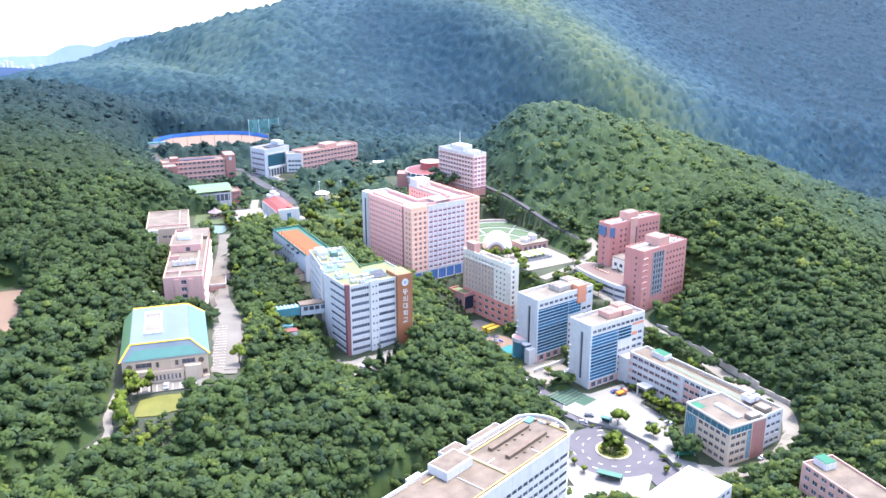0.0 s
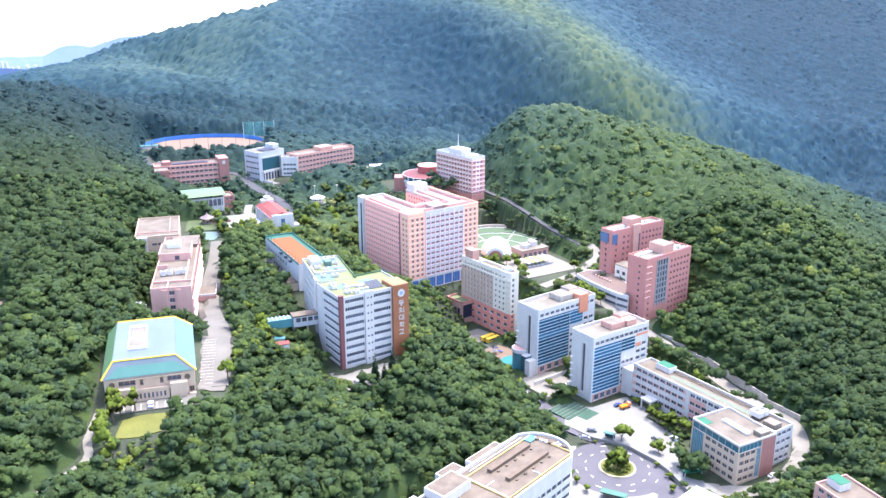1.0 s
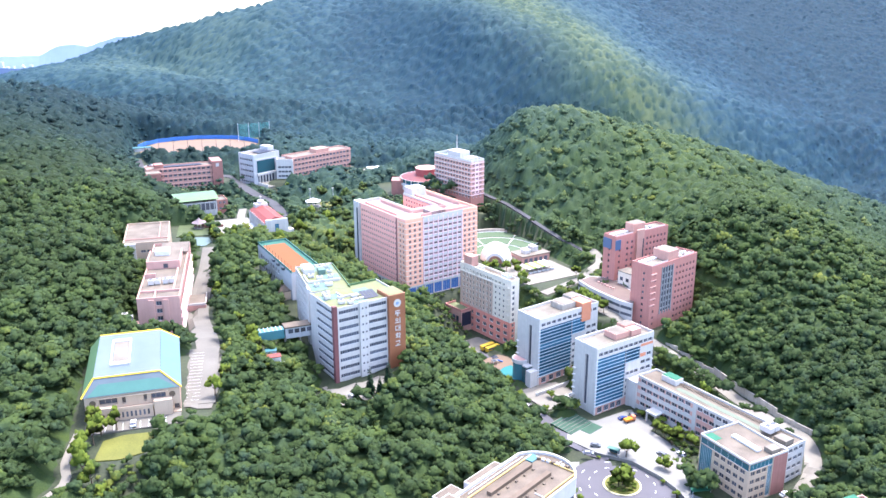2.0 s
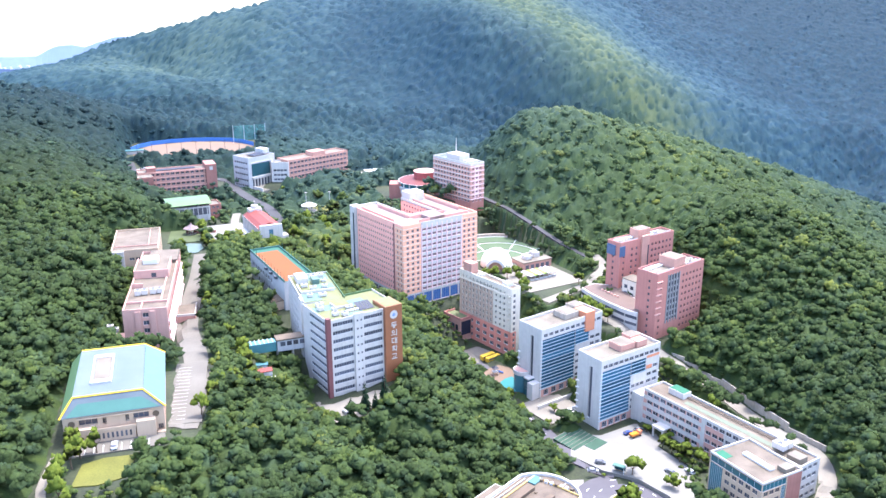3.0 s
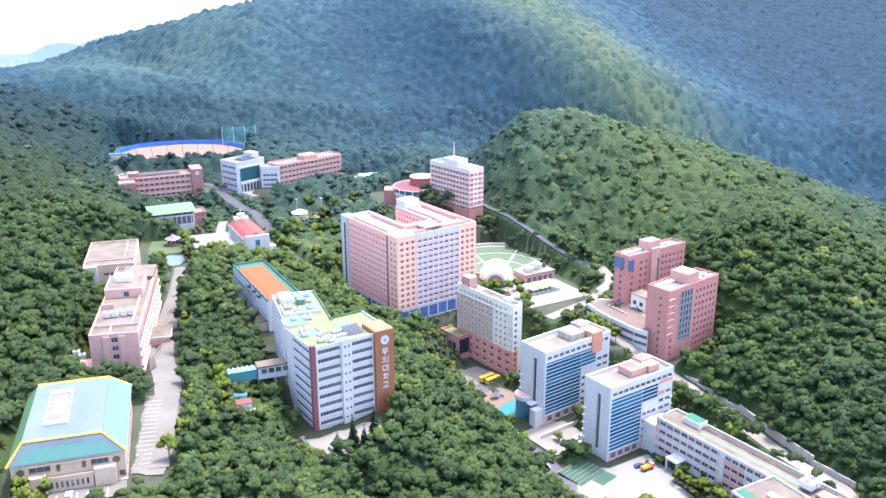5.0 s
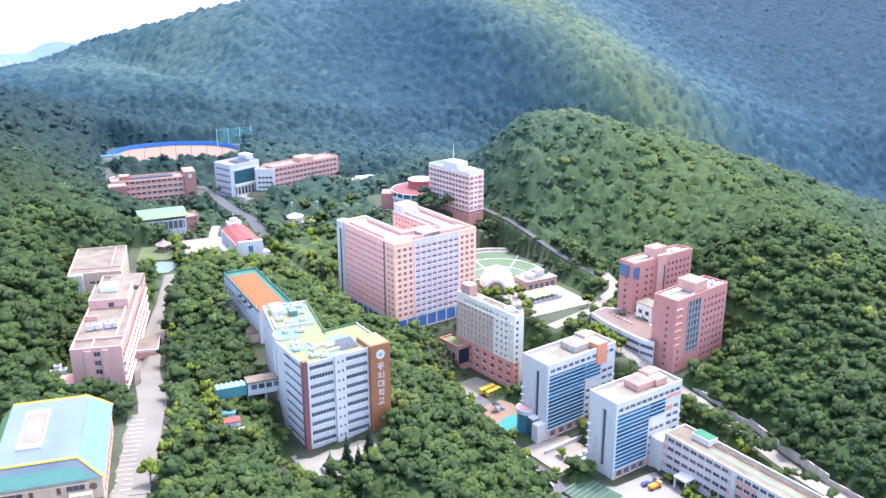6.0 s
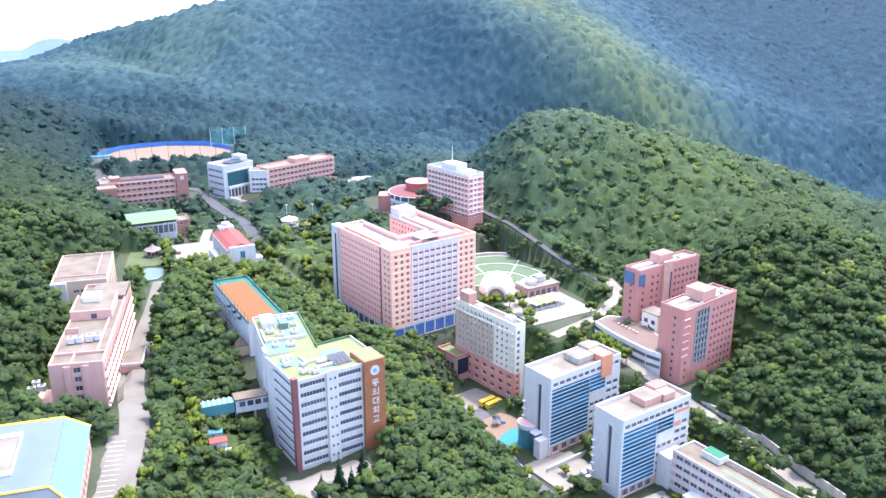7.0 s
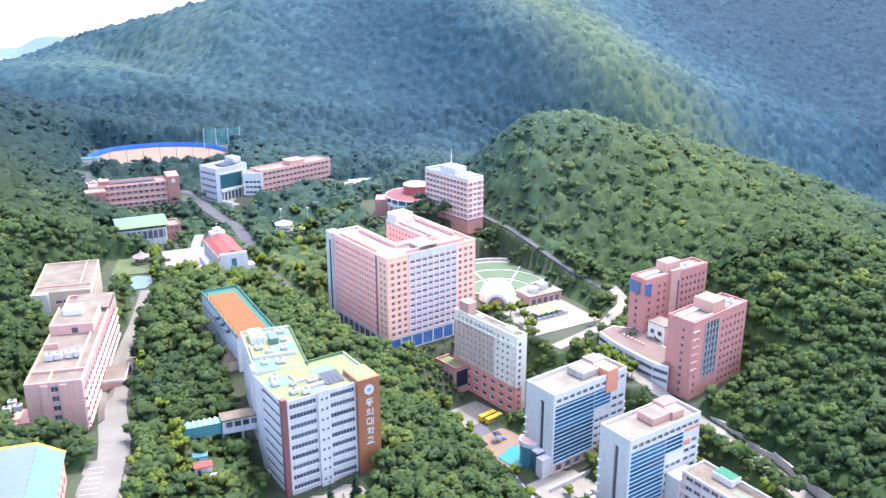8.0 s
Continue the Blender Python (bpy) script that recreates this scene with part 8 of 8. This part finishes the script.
# play yard with its pool
sheet("pool", [(28.5, 410), (33.5, 403.5), (38, 404), (44, 407.3), (41.5, 412), (36.5, 419.5), (33, 417)], -50.4, POOL, "shallow turquoise play pool", "pool", thick=0.35)
ob = thing("play_frame", 28, 421, -50.4, 20, "blue and grey climbing frame in a play yard", "play frame")
for x in (0, 2.4):
    for y in (0, 2.4):
        bm = bmesh.new()
        tube(bm, (x, y, 0), (x, y, 3.4), 0.12, sides=8)
        part("post", bm, STEEL, ob)
part("platform", boxes((-0.1, 2.5, -0.1, 2.5, 1.5, 1.65)), STEEL, ob)
bm = bmesh.new()
v = [bm.verts.new(p) for p in ((-0.4, -0.4, 3.4), (2.8, -0.4, 3.4), (2.8, 2.8, 3.4), (-0.4, 2.8, 3.4), (1.2, 1.2, 4.6))]
for f in ((0, 1, 4), (1, 2, 4), (2, 3, 4), (3, 0, 4), (3, 2, 1, 0)):
    bm.faces.new([v[i] for i in f])
part("roof", bm, NAVY, ob)
bm = bmesh.new()
tube(bm, (2.4, 1.2, 1.6), (5.4, 1.2, 0.2), 0.4, sides=8)
part("slide", bm, ROYAL, ob)


# sheds and stores beside the footbridge
for x, y, turn, w, d, h, mat, lab in ((-66, 335, 20, 5, 3, 2.6, ROOF_RED, "red-roofed hut below the footbridge"), (-61, 333, 25, 3, 2.5, 2.4, ROOF_WHITE, "white-roofed hut below the footbridge"), (-68, 341, 15, 4, 2.5, 2.4, AQUA, "turquoise-roofed hut below the footbridge")):
    ob = thing("hut", x, y, ground_at(x, y), turn, lab, "hut", "small huts")
    part("wall", boxes((0, w, 0, d, -1, h)), GREY, ob)
    part("roof", boxes((-0.3, w + 0.3, -0.3, d + 0.3, h + 0.004, h + 0.35), bevel=0.08), mat, ob)
    part("door", boxes((0.8, 1.8, -0.06, -0.004, 0, 2.0)), DARK, ob)


def car(x, y, z, turn, paint, label, group="parked cars"):
    ob = thing("car", x, y, z, turn, label, "car", group)
    bm = bmesh.new()
    prof = ((-2.2, 0.35), (2.2, 0.35), (2.25, 0.75), (1.3, 0.95), (0.6, 1.45), (-1.3, 1.48), (-2.0, 1.0), (-2.25, 0.85))
    for w in (-0.88, 0.88):
        for px, pz in prof:
            bm.verts.new((px, w * (0.85 if pz > 1.2 else 1), pz))
    bm.verts.ensure_lookup_table()
    n = len(prof)
    for i in range(n):
        f = bm.faces.new([bm.verts[k] for k in (i, (i + 1) % n, n + (i + 1) % n, n + i)])
        f.material_index = 1 if i in (3, 5) else 0
    bm.faces.new([bm.verts[k] for k in range(n - 1, -1, -1)])
    bm.faces.new([bm.verts[k] for k in range(n, 2 * n)])
    part("body", bm, [paint, GLASS], ob)
    for s in (-1, 1):
        part("side_window", boxes((-1.2, 0.7, 0.86 * s - 0.03, 0.86 * s + 0.03, 0.98, 1.36)), GLASS, ob)
        for px in (-1.4, 1.4):
            bm = bmesh.new()
            tube(bm, (px, 0.72 * s, 0.33), (px, 0.92 * s, 0.33), 0.33, sides=12)
            part("wheel", bm, TYRE, ob)
    return ob


PAINTS = [(surface("white_car_paint", (0.75, 0.75, 0.76), rough=0.25, vary=0.03), "white"), (surface("silver_car_paint", (0.45, 0.46, 0.48), rough=0.25, vary=0.03, metal=0.4), "silver"),
          (surface("black_car_paint", (0.03, 0.03, 0.035), rough=0.2, vary=0.03), "black"), (surface("blue_car_paint", (0.05, 0.08, 0.25), rough=0.25, vary=0.03), "dark blue"),
          (surface("grey_car_paint", (0.16, 0.17, 0.18), rough=0.25, vary=0.03), "grey")]


def parked(x, y, turn, p, where, lift=0.0, z=None):
    mat, word = PAINTS[p]
    car(x, y, (ground_at(x, y) + 0.4 if z is None else z) + lift, turn, mat, f"{word} car parked {where}")


parked(*turned(-108.5, 262, 17, (14.5, 2.6))[0], 105, 0, "on the strip before the gymnasium", z=0.73)
for x, y, a, p in ((82, 366, 20, 3), (87, 369, 25, 4), (66, 343, -10, 4), (62, 337, -5, 1), (92, 336, 130, 4), (100, 336, 120, 0)):
    parked(x, y, a, p, "on the bright paved square", z=-51.08)
for k in range(6):
    parked(60 + 3.0 * k, 387 + 2.05 * k - 2, -55, (0, 0, 1, 0, 4, 0)[k], "in a row below the glass tower", z=-50.83)
for x, y, a, p in ((-29, 333, 120, 4), (-26, 335.5, 120, 2), (-15, 340, 100, 3), (-33, 329, 120, 1)):
    parked(x, y, a, p, "in the yard of the office block", z=-21.12)
for k in range(9):
    x, y = turned(-226, 668, 62, (3 * k, 0))[0]
    parked(x, y, 150, (0, 1, 0, 4, 0, 0, 2, 0, 1)[k], "in a row below the ball field")
for k, (x, y) in enumerate(((-113, 512), (-110, 520), (-108, 527))):
    parked(x, y, 112, (4, 0, 2)[k], "beside the chapel")
parked(-108, 361, 20, 2, "before the long pink building")
parked(130, 304.5, 30, 0, "beside the retaining wall lane")
for x, y, a, p in ((33, 392, 112, 2), (40, 377, 115, 4), (38, 383, 115, 0)):
    parked(x, y, a, p, "on the campus road")


def bus(x, y, z, turn, label):
    ob = thing("bus", x, y, z, turn, label, "bus", "parked buses")
    part("body", boxes((-4.2, 4.2, -1.2, 1.2, 0.5, 3.0), bevel=0.18), YELLOW, ob)
    for s in (-1, 1):
        part("window_band", boxes((-3.8, 3.6, 1.2 * s - 0.03, 1.2 * s + 0.03, 1.7, 2.5)), GLASS, ob)
        for px in (-2.6, 2.7):
            bm = bmesh.new()
            tube(bm, (px, 0.95 * s, 0.48), (px, 1.24 * s, 0.48), 0.48, sides=14)
            part("wheel", bm, TYRE, ob)
    part("windscreen", boxes((4.17, 4.24, -1.0, 1.0, 1.5, 2.7)), GLASS, ob)


bus(26.0, 443.6, -52.1, 40, "small yellow bus parked in a yard")
bus(28.6, 441.2, -52.1, 40, "small yellow bus parked in a yard")
# orange works truck on the square
ob = thing("works_truck", 84.5, 364, -51.1, 30, "orange works truck with a raised bed", "truck")
part("cab", boxes((1.2, 2.9, -1.0, 1.0, 0.6, 2.6), bevel=0.15), ORANGE, ob)
part("bed", boxes((-2.8, 1.0, -1.05, 1.05, 0.9, 1.9), bevel=0.06), surface("orange_truck_paint", (0.75, 0.25, 0.02), rough=0.35), ob)
part("windscreen", boxes((2.88, 2.94, -0.85, 0.85, 1.6, 2.4)), GLASS, ob)
for px in (-1.8, 1.9):
    for s in (-1, 1):
        bm = bmesh.new()
        tube(bm, (px, 0.8 * s, 0.45), (px, 1.06 * s, 0.45), 0.45, sides=12)
        part("wheel", bm, TYRE, ob)

# far ridges and town behind the mountain's left shoulder, haze put into their colours
HAZE = surface("haze_tinted_hill", (0.36, 0.43, 0.54), vary=0.06, scale=0.01, fine=0.05, rough=1.0)
HAZE_DEEP = surface("haze_tinted_ridge", (0.14, 0.19, 0.30), vary=0.08, scale=0.01, fine=0.05, rough=1.0)
TOWN = surface("haze_pale_town_walls", (0.50, 0.54, 0.60), vary=0.1, rough=1.0)


def far_ridge(name, label, y, x0, x1, foot, heights, depth, mat):
    bm = bmesh.new()
    n = len(heights)
    a = [bm.verts.new((x0 + (x1 - x0) * i / (n - 1), y, foot)) for i in range(n)]
    b = [bm.verts.new((x0 + (x1 - x0) * i / (n - 1), y + depth * 0.5, h)) for i, h in enumerate(heights)]
    c = [bm.verts.new((x0 + (x1 - x0) * i / (n - 1), y + depth, foot)) for i in range(n)]
    for i in range(n - 1):
        bm.faces.new((a[i], a[i + 1], b[i + 1], b[i]))
        bm.faces.new((b[i], b[i + 1], c[i + 1], c[i]))
    return tagged(new(name, mesh_of(bm, mat)), label, "far hills", "", "structure")


def hill_line(x):
    """The far hill's skyline: a low plateau, a rounded top and a rise behind it."""
    return float(np.interp(x, (-1500, -1109, -990, -951, -929, -912, -894, -864, -836, -804, -600), (-72, -59, -56, -37, -30.5, -29, -31, -34, -24, -13, 8))) + 0.8 * math.sin(x * 0.11) + 0.5 * math.sin(x * 0.29)


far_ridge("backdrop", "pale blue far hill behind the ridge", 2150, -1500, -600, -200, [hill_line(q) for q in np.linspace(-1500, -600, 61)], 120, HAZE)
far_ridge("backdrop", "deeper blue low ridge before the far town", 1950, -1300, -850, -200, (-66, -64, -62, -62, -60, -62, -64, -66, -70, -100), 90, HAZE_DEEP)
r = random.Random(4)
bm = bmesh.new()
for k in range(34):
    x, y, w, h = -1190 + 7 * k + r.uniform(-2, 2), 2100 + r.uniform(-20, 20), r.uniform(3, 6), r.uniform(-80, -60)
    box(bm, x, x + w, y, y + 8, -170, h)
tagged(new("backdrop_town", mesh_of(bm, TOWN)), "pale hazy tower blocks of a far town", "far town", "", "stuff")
